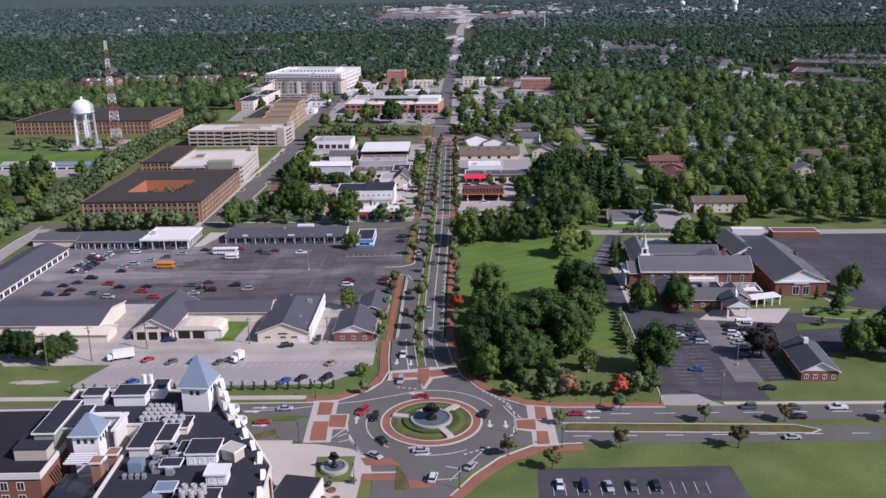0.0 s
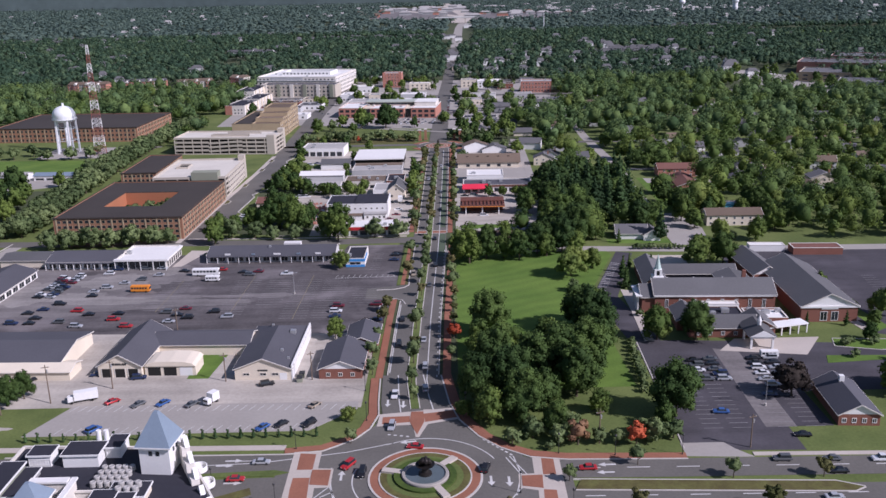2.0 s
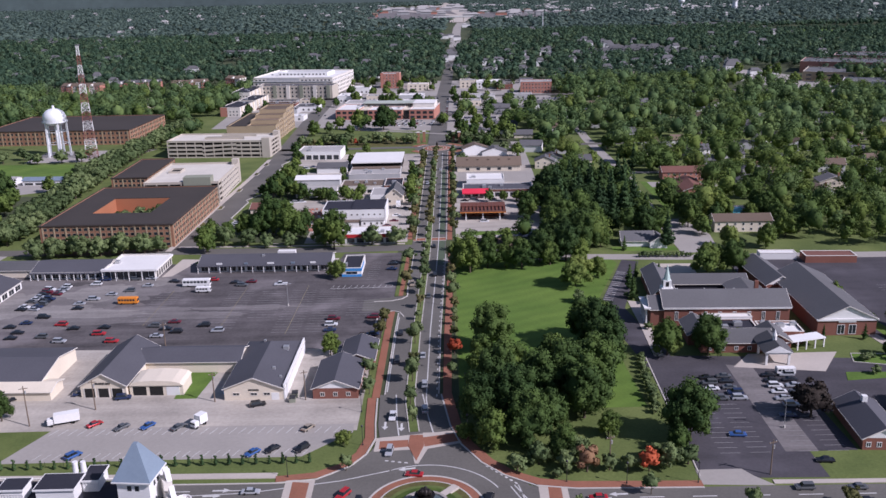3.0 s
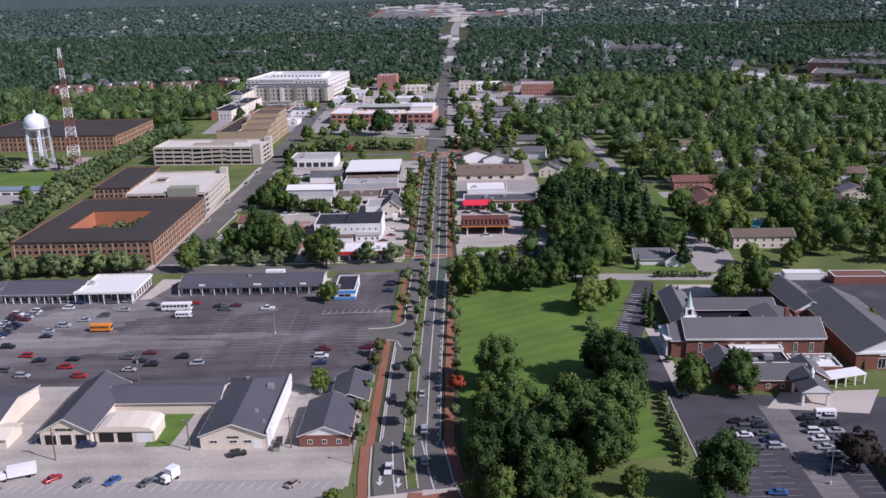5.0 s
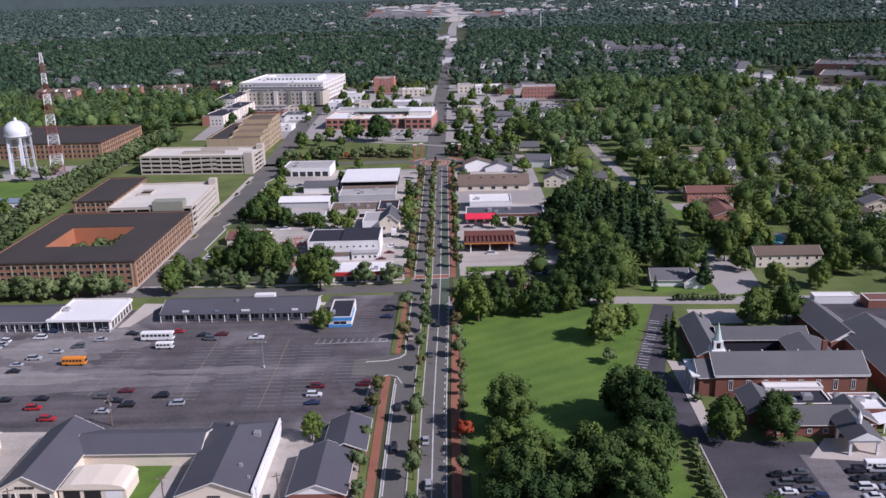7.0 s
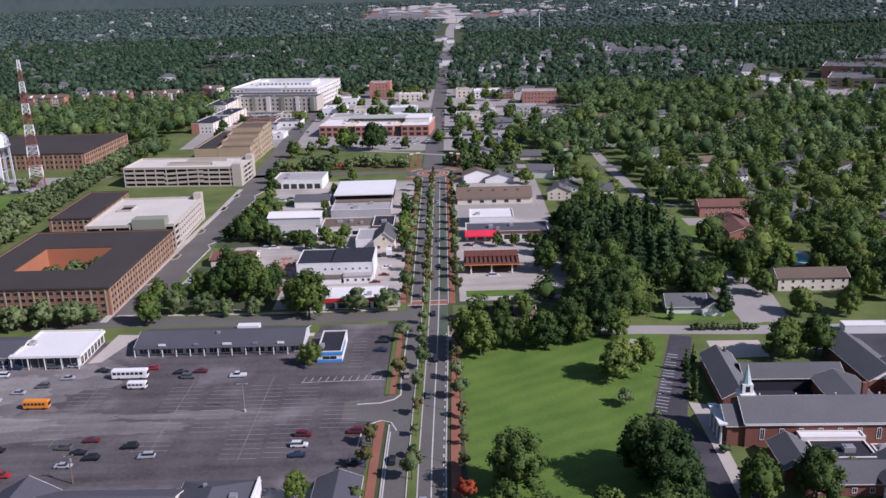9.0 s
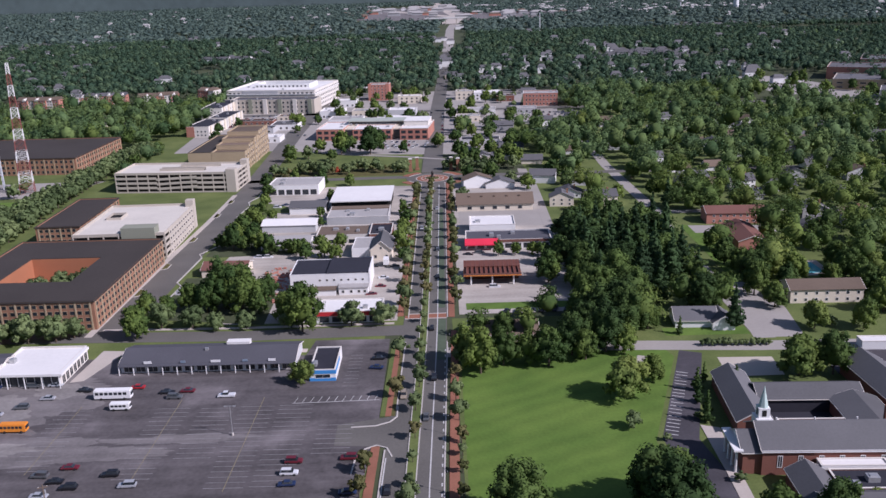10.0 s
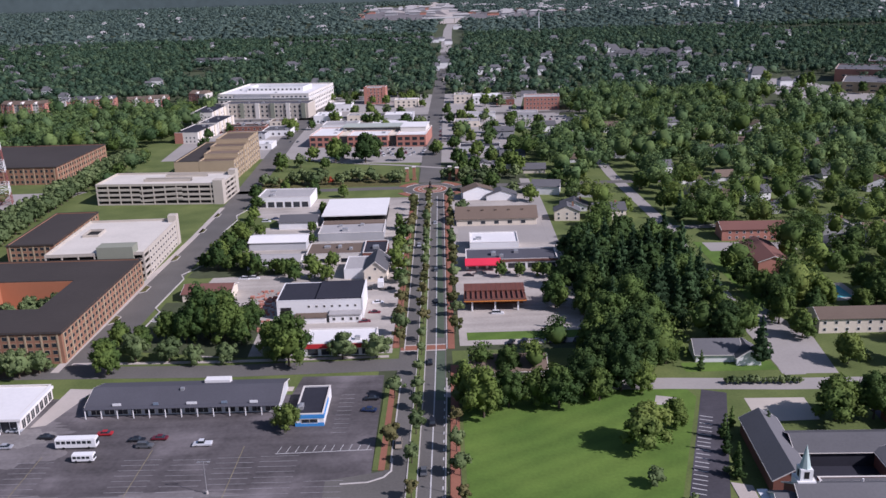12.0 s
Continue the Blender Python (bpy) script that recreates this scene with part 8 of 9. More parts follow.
# ---------------------------------------------------------------- corner block beside the plaza
def corner_block():
    b = thing("corner_block", 0, 0, 0, 0, "pale stone and brick corner block with dark flat roofs", "building")
    main = [(-78, 150), (-40, 150), (-41, 190), (-46, 200), (-60, 226), (-64, 231), (-103, 233), (-103, 212), (-78, 212)]
    part("wall", prism(bmesh.new(), main, 0, 14.6), M["skin"], b, "pale stone walls")
    part("roof", prism(bmesh.new(), [(-77.4, 150.6), (-40.6, 150.6), (-41.6, 190), (-46.6, 199.6), (-60.4, 225.4), (-64.3, 230.4), (-102.4, 232.4), (-102.4, 212.6), (-77.4, 212.6)], 14.6, 14.9), M["tarblue"], b, "dark flat roof")
    loop = main + main[:1]
    for a, c in zip(loop, loop[1:]):
        part("parapet", beam(bmesh.new(), (*a, 15.1), (*c, 15.1), .5), M["skin"], b)

    def pent(name, x, y, w, d, z0, z1, yaw, wall, roof, wins=0, label=""):
        p = part(name, boxes((-w / 2, w / 2, -d / 2, d / 2, z0, z1)), M[wall], b, label, m=pose(x, y, 0, 0, 0, yaw))
        part("penthouse_roof", boxes((-w / 2 - .3, w / 2 + .3, -d / 2 - .3, d / 2 + .3, z1, z1 + .3)), M[roof], p)
        part("penthouse_trim", ring(bmesh.new(), (-w / 2 - .42, w / 2 + .42, -d / 2 - .42, d / 2 + .42), (-w / 2 - .3, w / 2 + .3, -d / 2 - .3, d / 2 + .3), z1 - .1, z1 + .36), M["white"], p)
        for k in range(wins):
            f, g, _ = window_meshes(1.3, 1.6, "white")
            q = part("window", f, None, p, m=pose(-w / 2 + w * (k + .5) / wins, -d / 2, z0 + .5))
        return p

    pent("penthouse", -94.9, 225.7, 5.2, 4.4, 14.8, 17.8, 0, "white", "tarblue", 4)
    pent("penthouse", -85, 226, 8.4, 6, 14.8, 18, 0, "white", "tarblue")
    pent("penthouse", -78.7, 230, 3.6, 6, 14.8, 17.6, 0, "white", "tarblue", 2)
    pent("penthouse", -73.5, 201.8, 5, 12.6, 14.8, 17.4, 0, "skin", "tarblue")
    pent("penthouse", -68.9, 203.2, 3.8, 8, 14.8, 17.2, 0, "skin", "tarblue")
    pent("plant_platform", -69, 209.4, 8, 5.6, 14.8, 16.8, 0, "cream", "tarblue")
    pent("penthouse", -57.6, 194.8, 7, 6.6, 14.8, 17.8, 0, "white", "tarblue", 3)
    pent("penthouse", -62.5, 197, 3, 5, 14.8, 16.6, 0, "greywall", "tarblue")
    pent("penthouse", -50.8, 194.6, 4, 3.4, 14.8, 17.6, -30, "precast", "precast", 1)
    pent("plant_platform", -54.5, 174.6, 9.4, 6, 14.8, 16.8, 0, "skin", "tarblue")
    pent("penthouse", -52, 184.5, 4.6, 4, 14.8, 17.6, 0, "white", "membrane", 2)
    pent("canopy_roof", -64, 189.4, 4.2, 3, 16.6, 16.8, 0, "darkmetal", "tarblue")
    pent("canopy_roof", -63, 181, 4, 3.4, 15.2, 15.6, 0, "bluemetal", "bluemetal")
    pent("stair_block", -99.6, 212, 5, 17.6, 0, 17.6, 0, "sage", "tarblue", 0, "grey stone stair block")
    pent("stair_block", -95.4, 214.5, 3.6, 12, 0, 16.2, 0, "greywall", "tarblue", 0, "grey stone stair block")
    pent("blank_wall", -88, 212.6, 8, 1.2, 14.8, 17.6, 0, "skin", "membrane")
    pent("glazed_wall", -82.6, 209, .5, 9, 8, 17.4, 0, "skin", "membrane", 0, "white framed screen wall")
    for x, y in ((-82.2, 191.6), (-79.6, 195.4)):
        pent("brick_pier", x, y, 2.2, 2.6, 0, 16.6, 0, "brick", "brick")

    def pavilion(x, y, w, z0, z1, zt, yaw, wins):
        p = part("pavilion", boxes((-w / 2, w / 2, -w / 2, w / 2, z0, z1)), M["white"], b, "white pavilion with a blue-grey pyramid roof", m=pose(x, y, 0, 0, 0, yaw))
        bm = bmesh.new()
        h = w / 2 + .7
        base = [bm.verts.new(q) for q in ((-h, -h, z1), (h, -h, z1), (h, h, z1), (-h, h, z1))]
        top = [bm.verts.new(q) for q in ((-.5, -.5, zt), (.5, -.5, zt), (.5, .5, zt), (-.5, .5, zt))]
        for k in range(4):
            bm.faces.new((base[k], base[(k + 1) % 4], top[(k + 1) % 4], top[k]))
        bm.faces.new(top)
        bm.faces.new(base[::-1])
        part("pyramid_roof", bm, M["bluemetal"], p, "blue-grey metal pyramid roof")
        part("cornice", boxes((-h - .1, h + .1, -h - .1, h + .1, z1 - .35, z1 - .02)), M["white"], p)
        f, g, _ = window_meshes(1.2, 1.5, "white")
        for k in range(wins):
            u = (k - (wins - 1) / 2) * 1.7
            part("window", g, None, p, "dark window", m=pose(u, -w / 2, z1 - 2.6))
            part("window", g, None, p, "dark window", m=pose(w / 2, u, z1 - 2.6, 0, 0, 90))
        return p

    pavilion(-65.6, 222.5, 7.2, 0, 22.2, 29.4, -6, 2)
    pavilion(-88.6, 204.4, 6.4, 0, 18.2, 22.3, 0, 3)
    # tall gabled fronts on the street side of the tower
    for x, y, h, w in ((-61.6, 226.4, 21, 3.0), (-60.0, 222.8, 22.6, 3.4), (-58.2, 219.2, 20.5, 3.2), (-56.2, 215.4, 18.6, 3.4), (-53.8, 211.0, 16.6, 3.4), (-50.6, 205.2, 17.2, 3.0), (-47.6, 199.4, 16.8, 3.4), (-44.4, 193, 17.4, 3.4), (-42.4, 186, 16.8, 3.4), (-41.6, 178, 17.2, 3.4)):
        yaw = 118 if y > 196 else 96
        p = part("gabled_front", boxes((-w / 2, w / 2, -.9, 1.0, 0, h - 2.2)), M["skin"], b, "pale stone gabled front", m=pose(x, y, 0, 0, 0, yaw))
        bm = bmesh.new()
        for s in (-.9, .2):
            bm.verts.new((-w / 2 - .2, s, h - 2.2)), bm.verts.new((w / 2 + .2, s, h - 2.2)), bm.verts.new((0, s, h))
        v = list(bm.verts)
        for f in ((0, 1, 2), (5, 4, 3), (0, 2, 5, 3), (1, 4, 5, 2)):
            bm.faces.new([v[k] for k in f])
        part("gable", bm, M["white"], p)
        if y < 208:
            part("brick_front", boxes((-w / 2 + .3, w / 2 - .3, -1.0, -.9, 0, 13)), M["brick"], p, "orange brick panel")
        f, g, _ = window_meshes(1.4, 2.0, "white")
        for s in range(5 if h > 20 else 4):
            part("window", f, None, p, m=pose(0, -1.02, 2.2 + 3.5 * s)), part("pane", g, None, p, m=pose(0, -1.02, 2.2 + 3.5 * s))
    for x, y in ((-59.2, 229.4), (-55.6, 222.4)):
        part("balcony", lathe(bmesh.new(), [(2.0, 9.6), (2.0, 10.9), (1.8, 10.9), (1.8, 9.9), (.05, 9.9)], 14, x, y), M["white"], b, "white rounded balcony")
    # windows along the slanted street front
    fw, gw, qw = window_meshes(1.5, 2.1, "white")
    ang = math.degrees(math.atan2(-26, 14))
    for k in range(8):
        for s in range(4):
            t = (k + .5) / 8
            part("window", qw, None, b, m=pose(-60 + 14 * t, 226 - 26 * t, 1.4 + 3.4 * s, 0, 0, ang + 180))
    for k in range(4):
        t = (k + .5) / 4
        part("brick_panel", boxes((-2.2, 2.2, -.25, 0, 0, 14.2)), M["brick"], b, m=pose(-45.2 + 4.4 * t, 198 - 12 * t, 0, 0, 0, 116))
    # glazed hall in the yard behind
    part("glass_hall", boxes((-92, -79, 176, 196, 0, 10)), M["glass"], b, "blue-black glazed hall")
    part("glass_hall_roof", boxes((-92.4, -78.6, 175.6, 196.4, 10, 10.3)), M["glass"], b)
    for k in range(5):
        part("mullion", boxes((-92.1 + 3.2 * k, -91.8 + 3.2 * k, 175.8, 176, 0, 10)), M["white"], b)
    part("balcony", lathe(bmesh.new(), [(3.6, 8.6), (3.6, 10.8), (3.3, 10.8), (3.3, 8.9), (.1, 8.9)], 20, -84, 200), M["white"], b, "white rounded balcony")
    # rooftop plant
    unit = lathe(bmesh.new(), [(.75, 0), (.75, 1.1), (.6, 1.3), (.3, 1.2), (.01, 1.15)], 12)
    unit = mesh_of("condenser", unit, M["gravelroof"])
    for k in range(20):
        x, y = -79 + (k % 5) * 1.6 + (k // 5) * .1, 214.4 + (k // 5) * 2.3
        part("condenser", unit, None, b, "white rooftop condenser", m=pose(x, y, 14.9))
    for k in range(6):
        part("condenser", unit, None, b, "white rooftop condenser", m=pose(-71 + (k % 3) * 1.9, 208.4 + (k // 3) * 2.2, 17.1))
    for k in range(6):
        part("condenser", unit, None, b, "white rooftop condenser", m=pose(-57 + (k % 3) * 2, 173.4 + (k // 3) * 2.4, 17.1) @ Matrix.Diagonal((1, 1, 1.8, 1)))
    for k in range(2):
        part("flue", tube(bmesh.new(), -83 + 1.8 * k, 230.5, 18, 20.6, .7, .6, 12), M["white"], b)
    for k in range(14):
        x, y = -66 + CR2.uniform(-3, 2.4), 187.6 + .9 * k + CR2.uniform(-.3, .3)
        part("air_handler", boxes((x - .9, x + .9, y - .8, y + .8, 14.9, 16.6)), M["steel"], b, "grey metal air handler")
    part("chiller", boxes((-74, -70.8, 188.6, 191.6, 14.9, 17.4)), M["bluemetal"], b, "blue-green rooftop chiller")
    for k in range(4):
        part("air_handler", boxes((-74.4 + k * 1.5, -73.6 + k * 1.5, 185.6, 186.6, 14.9, 16)), M["steel"], b)
    part("skylight", prism(bmesh.new(), [(-70, 170), (-63, 170), (-63, 178), (-66, 180)], 14.9, 15.5), M["bluemetal"], b, "blue-grey roof panel")
    for k in range(5):
        part("pergola_beam", boxes((-92, -85.6, 195 + k * 1.1, 195.4 + k * 1.1, 13.6, 14)), M["white"], b)


corner_block()
b = thing("brick_low_block", -122, 209.5, 0, 0, "brick block with a dark flat roof beside the corner block", "building")
part("wall", boxes((-30, 25, -16.5, 16.5, 0, 12.3)), M["darkbrick"], b)
part("roof", boxes((-29.6, 24.6, -16.1, 16.1, 12.3, 12.6)), M["bitumen"], b)
part("cornice", boxes((-30.3, 25.3, -16.9, -16.5, 11.2, 12.8), (25, 25.3, -16.5, 16.5, 11.2, 12.8), (-30.3, 25.3, 16.5, 16.8, 11.2, 12.8)), M["skin"], b)
for k in range(13):
    for z in (1.2, 4.6, 8.0):
        put_window(b, "s", -28 + k * 4, z, 1.9, 2.3, 25, 16.5)
h = part("stair_head", boxes((-4, 4, -4, 4, 12.6, 15.6)), M["precast"], b, "pale stair head on the roof", m=pose(20.5, -6.5, 0))
part("stair_head_roof", boxes((-4.2, 4.2, -4.2, 4.2, 15.6, 15.9)), M["tarblue"], h)
b = thing("terrace_shops", -36, 197, 0, -12, "dark-roofed terrace building beside the plaza", "building")
part("wall", boxes((-6, 4, -22, 6, 0, 4.5)), M["skin"], b)
part("roof", boxes((-5.6, 3.6, -21.6, 5.6, 4.5, 4.8)), M["tarblue"], b)
for k in range(6):
    part("air_handler", boxes((-4.5 + (k % 2) * 3.6, -2 + (k % 2) * 3.6, -18 + 4 * (k // 2), -15.6 + 4 * (k // 2), 4.8, 6.2)), M["bluemetal"], b)
for x, y in ((-31, 199), (-27.5, 199), (-29, 203)):
    p = thing("planter", x, y, .2, 0, "round dark planter ring on the plaza", "planter")
    part("rim", lathe(bmesh.new(), [(1.1, 0), (1.1, .5), (.85, .5), (.85, .1)], 20), M["darkbrick"], p)
    part("soil", tube(bmesh.new(), 0, 0, 0, .35, .86, seg=20), M["mulch"], p)
for x, y in ((-34.5, 206), (-24, 206.5), (-30, 205)):
    tree("shrub", x, y, .6)

# ---------------------------------------------------------------- far things
b = thing("overpass", 54, 2698, 0, -3, "pale concrete highway overpass", "bridge")
part("deck", boxes((-58, 58, -7, 7, 15, 17.4)), M["membrane"], b)
part("parapet", boxes((-58, 58, -7.6, -7, 16, 19.5)), M["membrane"], b)
for u in (-30, 0, 30):
    part("pier", boxes((u - 1, u + 1, -6, 6, 0, 15)), M["precast"], b)
setting("road_highway", ribbon(bmesh.new(), [(-700, 4600), (-150, 3900), (95, 3150), (70, 2720)], -22, 22, 0, .3), M["walkway"], "pale far highway")
setting("road_highway_branch", ribbon(bmesh.new(), [(59, 2720), (110, 3200), (60, 4300), (40, 4880)], -26, 26, 0, .32), M["walkway"], "pale far highway")
setting("road_highway_ramp", ribbon(bmesh.new(), [(-330, 2930), (-60, 2800), (140, 2760), (420, 2900)], -10, 10, 0, .34), M["walkway"], "pale highway ramp")
patch("ground_far_yards", [(-330, 3200), (60, 2900), (480, 3000), (640, 3700), (-300, 4300)], .2, "wornlot", "dull far industrial yards")
patch("ground_far_field", [(700, 1960), (830, 1930), (860, 2060), (720, 2090)], .3, "lawn", "light green far playing field")
patch("ground_far_field_east", [(880, 1990), (1000, 1970), (1020, 2060), (900, 2080)], .3, "lawn", "light green far playing field")
CLEAR += [(-40, 330, 2780, 3300), (-200, 120, 2860, 4300), (330, 500, 3050, 3250), (690, 870, 1940, 2090), (870, 1030, 1960, 2085), (-300, 60, 1990, 2060), (290, 360, 1490, 1560), (-370, -270, 1600, 1680)]


def far_roofs(name, spots, label, wall, roof, size, h, seed):
    """Many far small buildings in one mesh: walls and pitched roofs."""
    r = random.Random(seed)
    bm = bmesh.new()
    HOUSES.extend(spots)
    for x, y in spots:
        w, d, hh = r.uniform(.7, 1.3) * size, r.uniform(.5, .8) * size, h * r.uniform(.8, 1.2)
        box(bm, x - w / 2, x + w / 2, y - d / 2, y + d / 2, 0, hh)
        n0 = len(bm.faces)
        v = [bm.verts.new(p) for p in ((x - w * .54, y - d * .56, hh), (x + w * .54, y - d * .56, hh), (x + w * .54, y + d * .56, hh), (x - w * .54, y + d * .56, hh), (x - w * .3, y, hh * 1.5), (x + w * .3, y, hh * 1.5))]
        for f in ((0, 1, 5, 4), (2, 3, 4, 5), (1, 2, 5), (3, 0, 4), (3, 2, 1, 0)):
            bm.faces.new([v[k] for k in f]).material_index = 1
    return tagged(part(name, bm, [M[wall], M[roof]]), label, "houses", kind="stuff")


FR = random.Random(77)
far_roofs("distant_houses", [(FR.uniform(-290, 40), FR.uniform(1995, 2050)) for _ in range(70)], "far pale houses of a subdivision", "white", "greyroof", 13, 6, 1)
far_roofs("distant_houses", [(FR.uniform(250, 400), FR.uniform(1470, 1600)) for _ in range(45)], "far grey-roofed houses among trees", "greywall", "greyroof", 14, 6, 2)
far_roofs("distant_houses", [(FR.uniform(560, 720), FR.uniform(2150, 2260)) for _ in range(30)], "far pale houses among trees", "white", "greyroof", 14, 6, 3)
far_roofs("distant_houses", [(FR.uniform(-1000, -800), FR.uniform(2040, 2320)) for _ in range(45)], "far pale houses among trees", "cream", "greyroof", 16, 6, 4)
far_roofs("distant_houses", [(FR.uniform(-1900, 1900), FR.uniform(2400, 4600)) for _ in range(110)], "scattered far pale houses", "white", "gravelroof", 17, 9, 5)
SCATTERED = [(FR.uniform(-800, 800), FR.uniform(1180, 2300)) for _ in range(85)] + [(FR.uniform(20, 420), FR.uniform(1150, 1700)) for _ in range(35)]
HOUSES += SCATTERED
far_roofs("distant_houses", SCATTERED, "scattered far houses among trees", "white", "greyroof", 14, 8, 6)
far_roofs("distant_warehouses", [(FR.uniform(-250, 560), FR.uniform(3050, 4200)) for _ in range(60)], "far white and grey warehouses", "greywall", "gravelroof", 42, 9, 7)
far_roofs("distant_warehouses", [(FR.uniform(-300, 450), FR.uniform(3000, 4000)) for _ in range(16)], "far brown-roofed warehouses", "pinkbrick", "brownroof", 30, 8, 8)
far_roofs("distant_warehouses", [(FR.uniform(600, 1100), FR.uniform(3000, 3600)) for _ in range(60)], "far pale houses and sheds", "white", "gravelroof", 22, 8, 9)
for x, y, w in ((-345, 1642, 46), (-305, 1640, 34), (-286, 1732, 26)):
    b = gable_block("pale_apartments", "long pale apartment house far off", x, y, w, 18, 9, 12, -10, "white", "greyroof", "x", category="apartment house")
    windows_row(b, w / 2, 9, 8, 1.5, 1.6, 1.8), windows_row(b, w / 2, 9, 8, 5, 1.6, 1.8)
strip("road_far_west", [(-275, 1700), (-240, 1800), (-190, 2000)], 8, "walkway", "pale far road between trees", 0, .3)
b = thing("far_water_tower", 975, 3030, 0, 0, "far white water tower", "water tower")
part("shaft", tube(bmesh.new(), 0, 0, 0, 34, 8, 8, 20), M["tank"], b)
part("tank", lathe(bmesh.new(), [(8, 30), (11, 34), (11, 42), (7, 46), (.05, 47)], 24), M["tank"], b)
b = thing("far_water_ball", 858, 3240, 0, 0, "far white ball-shaped water tank", "water tower")
part("stem", tube(bmesh.new(), 0, 0, 0, 26, 2.4, 2.0, 14), M["tank"], b)
part("ball", lathe(bmesh.new(), [(.05, 22), (8, 24), (11, 30), (9, 36), (5, 39), (.05, 40)], 24), M["tank"], b)
b = thing("far_mast", 259, 2240, 0, 0, "slim pale far mast", "mast")
part("post", tube(bmesh.new(), 0, 0, 0, 42, 1.1, .7, 8), M["tank"], b)
# ---------------------------------------------------------------- woods


def canopy(name, label, spots, radius, height, material, rngn, leaves, size, lumps=7, fine=True):
    """Many tree crowns in one mesh: boughs of leaf clumps round plain inner shells."""
    spots, k = np.array(spots), len(spots)
    r, h = radius[:, None], height[:, None]
    mid = np.concatenate([spots, h * .58], 1)
    d = unit(rngn.normal(size=(k, lumps, 3)) + [0, 0, .55])
    reach = rngn.uniform(.42, .98, (k, lumps, 1))
    c = mid[:, None] + d * reach * np.stack([r, r, h * .42], 2)
    cr = r * rngn.uniform(.24, .50, (k, lumps))
    which = rngn.integers(lumps, size=(k, leaves))
    rows = np.arange(k)[:, None]
    e = unit(rngn.normal(size=(k, leaves, 3)) + [0, 0, .35])
    p = c[rows, which] + e * cr[rows, which][..., None] * [1, 1, .8] * rngn.uniform(.7, 1.12, (k, leaves, 1))
    p[..., 2] = np.maximum(p[..., 2], .4)
    out = unit(e * .8 + unit((p - mid[:, None]) * [1, 1, .8]) * .22 + rngn.normal(size=e.shape) * .26)
    sc, sf = SHELL if fine else SHELL_COARSE
    co = sc[None] * (1 + .2 * rngn.uniform(-1, 1, (k, len(sc), 1))) * np.stack([r * .55, r * .55, h * .28], 2) + mid[:, None]
    fs = (sf[None] + (np.arange(k) * len(sc))[:, None, None]).reshape(-1, 3)
    core = (co.reshape(-1, 3), fs, np.tile(unit(sc), (k, 1)))
    me = leaf_mesh(name, [core], p.reshape(-1, 3), out.reshape(-1, 3), size, material, rngn, False)
    return tagged(new(name, me), label, "woods", kind="stuff")


OPEN = set()   # five-metre cells round the houses and their yards to the south
for hx, hy in HOUSES:
    for i in range(int((hx - 8) // 5), int((hx + 8) // 5) + 1):
        for j in range(int((hy - (20 if hy > 1150 else 11 if hy > 620 else 10)) // 5), int((hy + 8) // 5) + 1):
            OPEN.add((i, j))


def open_ground(x, y, margin):
    if any(x0 - margin < x < x1 + margin and y0 - margin < y < y1 + margin for x0, x1, y0, y1 in CLEAR):
        return True
    if y > 740 and abs(x - centre(y)) < (12 if y < 1150 else 8 if y < 1750 else 30):
        return True
    return (int(x // 5), int(y // 5)) in OPEN


def scatter(rngn, y0, y1, step, half, margin, thin=0.0):
    out, y = [], y0
    while y < y1:
        w = half * y + 60
        for x in np.arange(-w, w, step):
            px, py = x + rngn.uniform(-.42, .42) * step, y + rngn.uniform(-.42, .42) * step
            gap = noise.noise(Vector((px * .011, py * .011, 4))) + .6 * noise.noise(Vector((px * .035, py * .035, 9)))
            close = px > 62 and py < 900   # close canopy over the eastern houses
            town = 14 < px < (70 if py < 820 else 128) and 600 < py < 1130
            if rngn.random() < (.5 if town else .05 if close else thin + max(0, gap - .18) * 1.5) or open_ground(px, py, margin):
                continue
            out.append((px, py))
        y += step
    return out


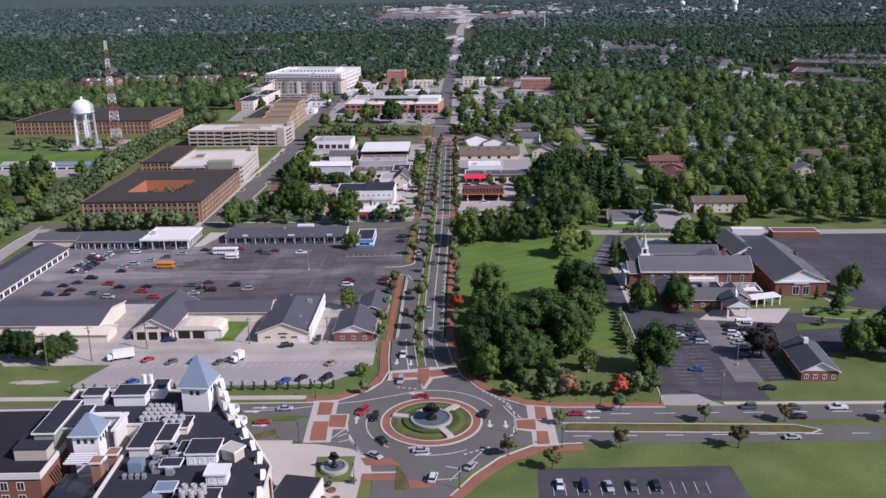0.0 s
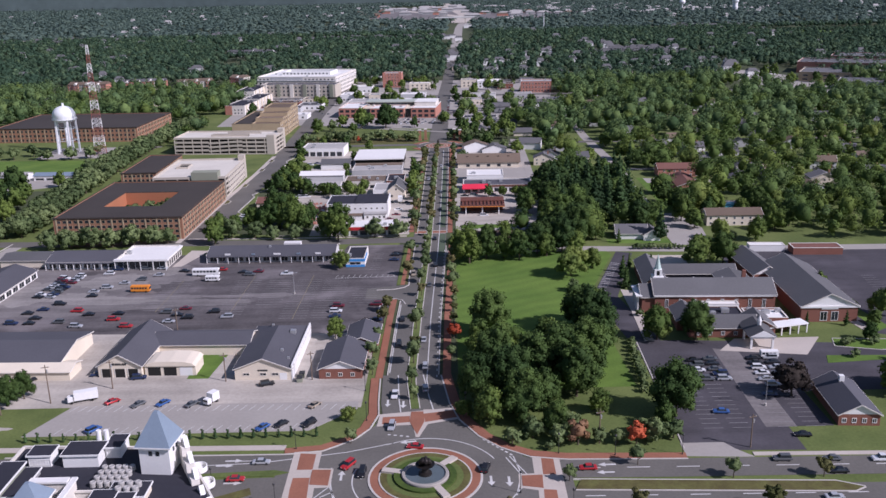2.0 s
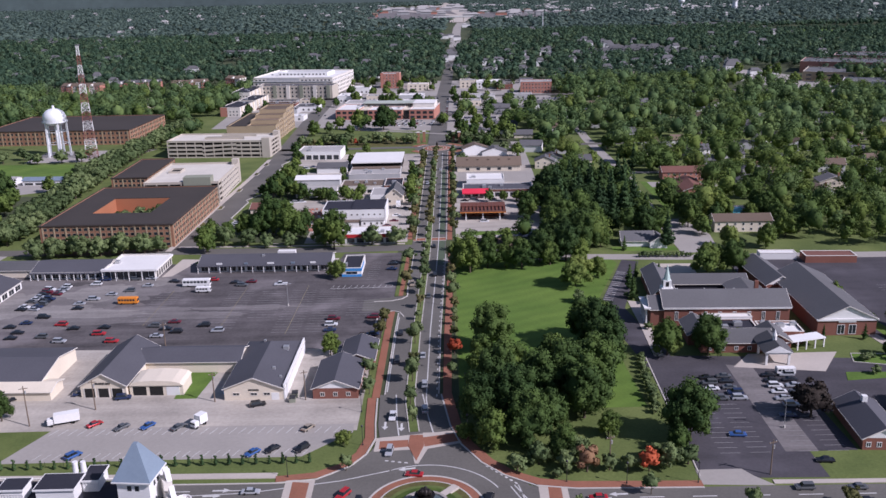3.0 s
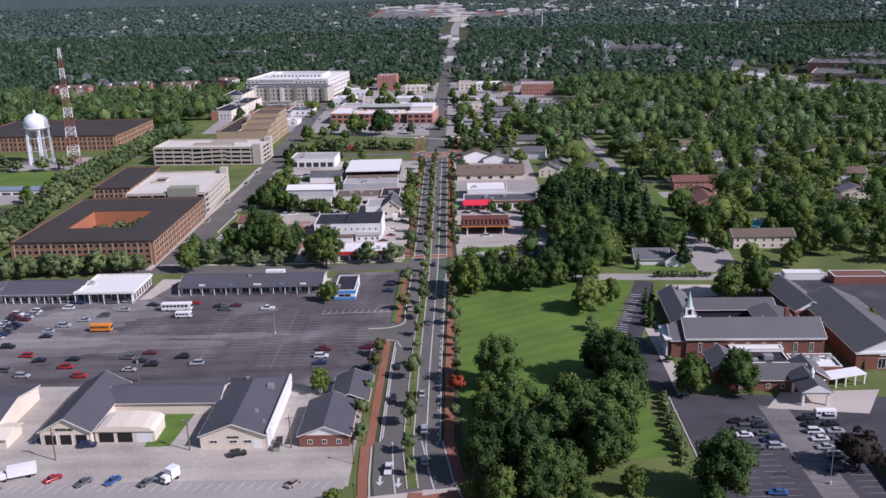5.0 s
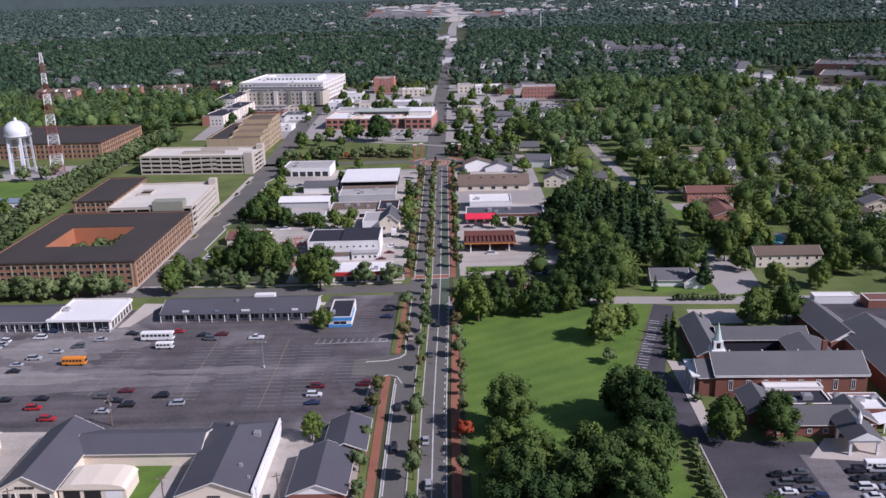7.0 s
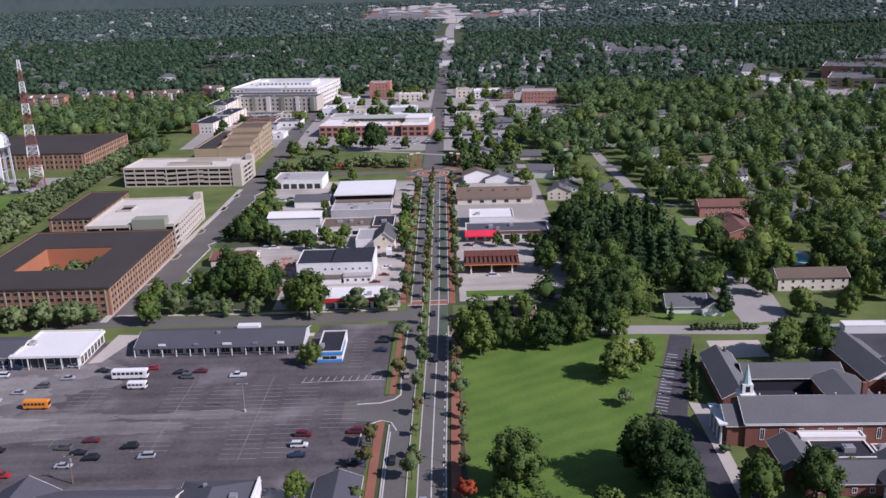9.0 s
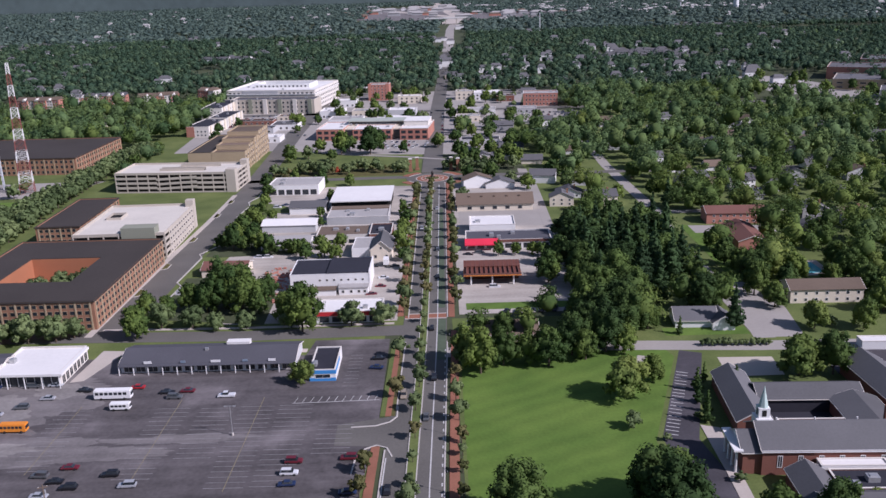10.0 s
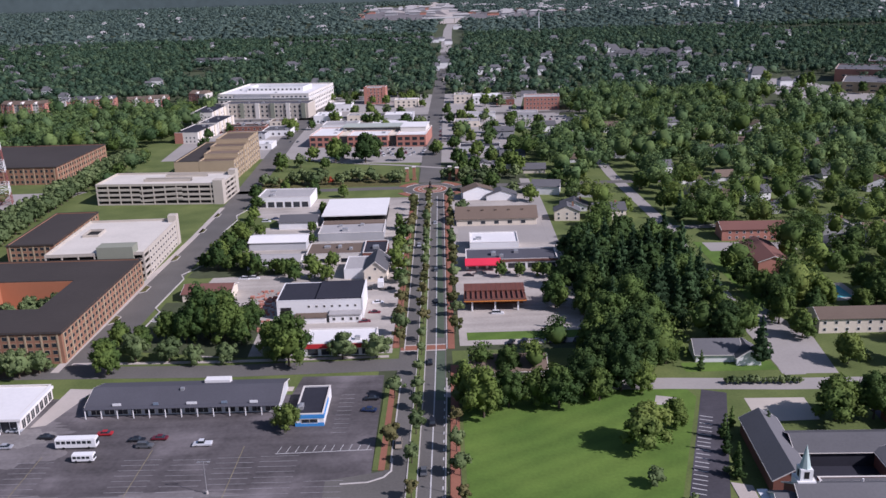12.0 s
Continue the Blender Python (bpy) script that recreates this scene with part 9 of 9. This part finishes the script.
g = np.random.default_rng(3)
for k, (lab, m, share) in enumerate((("green broadleaf woods among the houses", "mid", .42), ("dark green broadleaf woods among the houses", "dark", .38), ("light green trees among the houses", "light", .08), ("mixed green trees among the houses", "woods", .12))):
    if k == 0:
        near = scatter(g, 440, 640, 10.6, .58, 3.5, .16) + scatter(g, 640, 1100, 11.8, .58, 3.5, .12)
        pick = g.choice(4, len(near), p=(.44, .26, .14, .16))
        pick = [1 if p[1] < 640 and 60 < p[0] < 190 and g.random() < .6 else q for p, q in zip(near, pick)]   # darker kinds in the eastern stand
    for y0, y1, n, size, lumps in ((0, 700, 430, .72, 13), (700, 1200, 215, 1.05, 11)):
        some = [p for p, q in zip(near, pick) if q == k and y0 <= p[1] < y1]
        girth = (3.4 if y0 == 0 else 3.8) + (4.8 if y0 == 0 else 6.4) * g.random(len(some)) ** 1.3
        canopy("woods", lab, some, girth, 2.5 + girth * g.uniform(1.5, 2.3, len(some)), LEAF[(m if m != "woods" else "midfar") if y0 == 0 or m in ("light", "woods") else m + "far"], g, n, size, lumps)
# leaf colours from here outward carry distance haze
mid = scatter(g, 1100, 2150, 13.5, .55, 4, .18)
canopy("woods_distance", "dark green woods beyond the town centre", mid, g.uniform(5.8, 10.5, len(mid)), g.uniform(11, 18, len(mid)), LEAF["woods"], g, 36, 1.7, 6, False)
far = scatter(g, 2150, 4850, 26, .53, 6, .14)
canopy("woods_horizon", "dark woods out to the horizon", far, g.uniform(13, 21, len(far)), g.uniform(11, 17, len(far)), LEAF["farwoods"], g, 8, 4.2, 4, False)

# added backdrop that closes the view, with haze in its blue-grey colour
bm = bmesh.new()
pts = [(x, 4890 + 25 * math.sin(x * .003)) for x in range(-4200, 4201, 60)]
low = [bm.verts.new((x, y, -5)) for x, y in pts]
high = [bm.verts.new((x, y + 30, 122 + 14 * noise.noise(Vector((x * .002, 3, 0))) + 6 * noise.noise(Vector((x * .02, 7, 0))))) for x, y in pts]
for k in range(len(pts) - 1):
    bm.faces.new((low[k], low[k + 1], high[k + 1], high[k]))
setting("backdrop", bm, M["haze_backdrop"], "added backdrop for the hazy far woods")
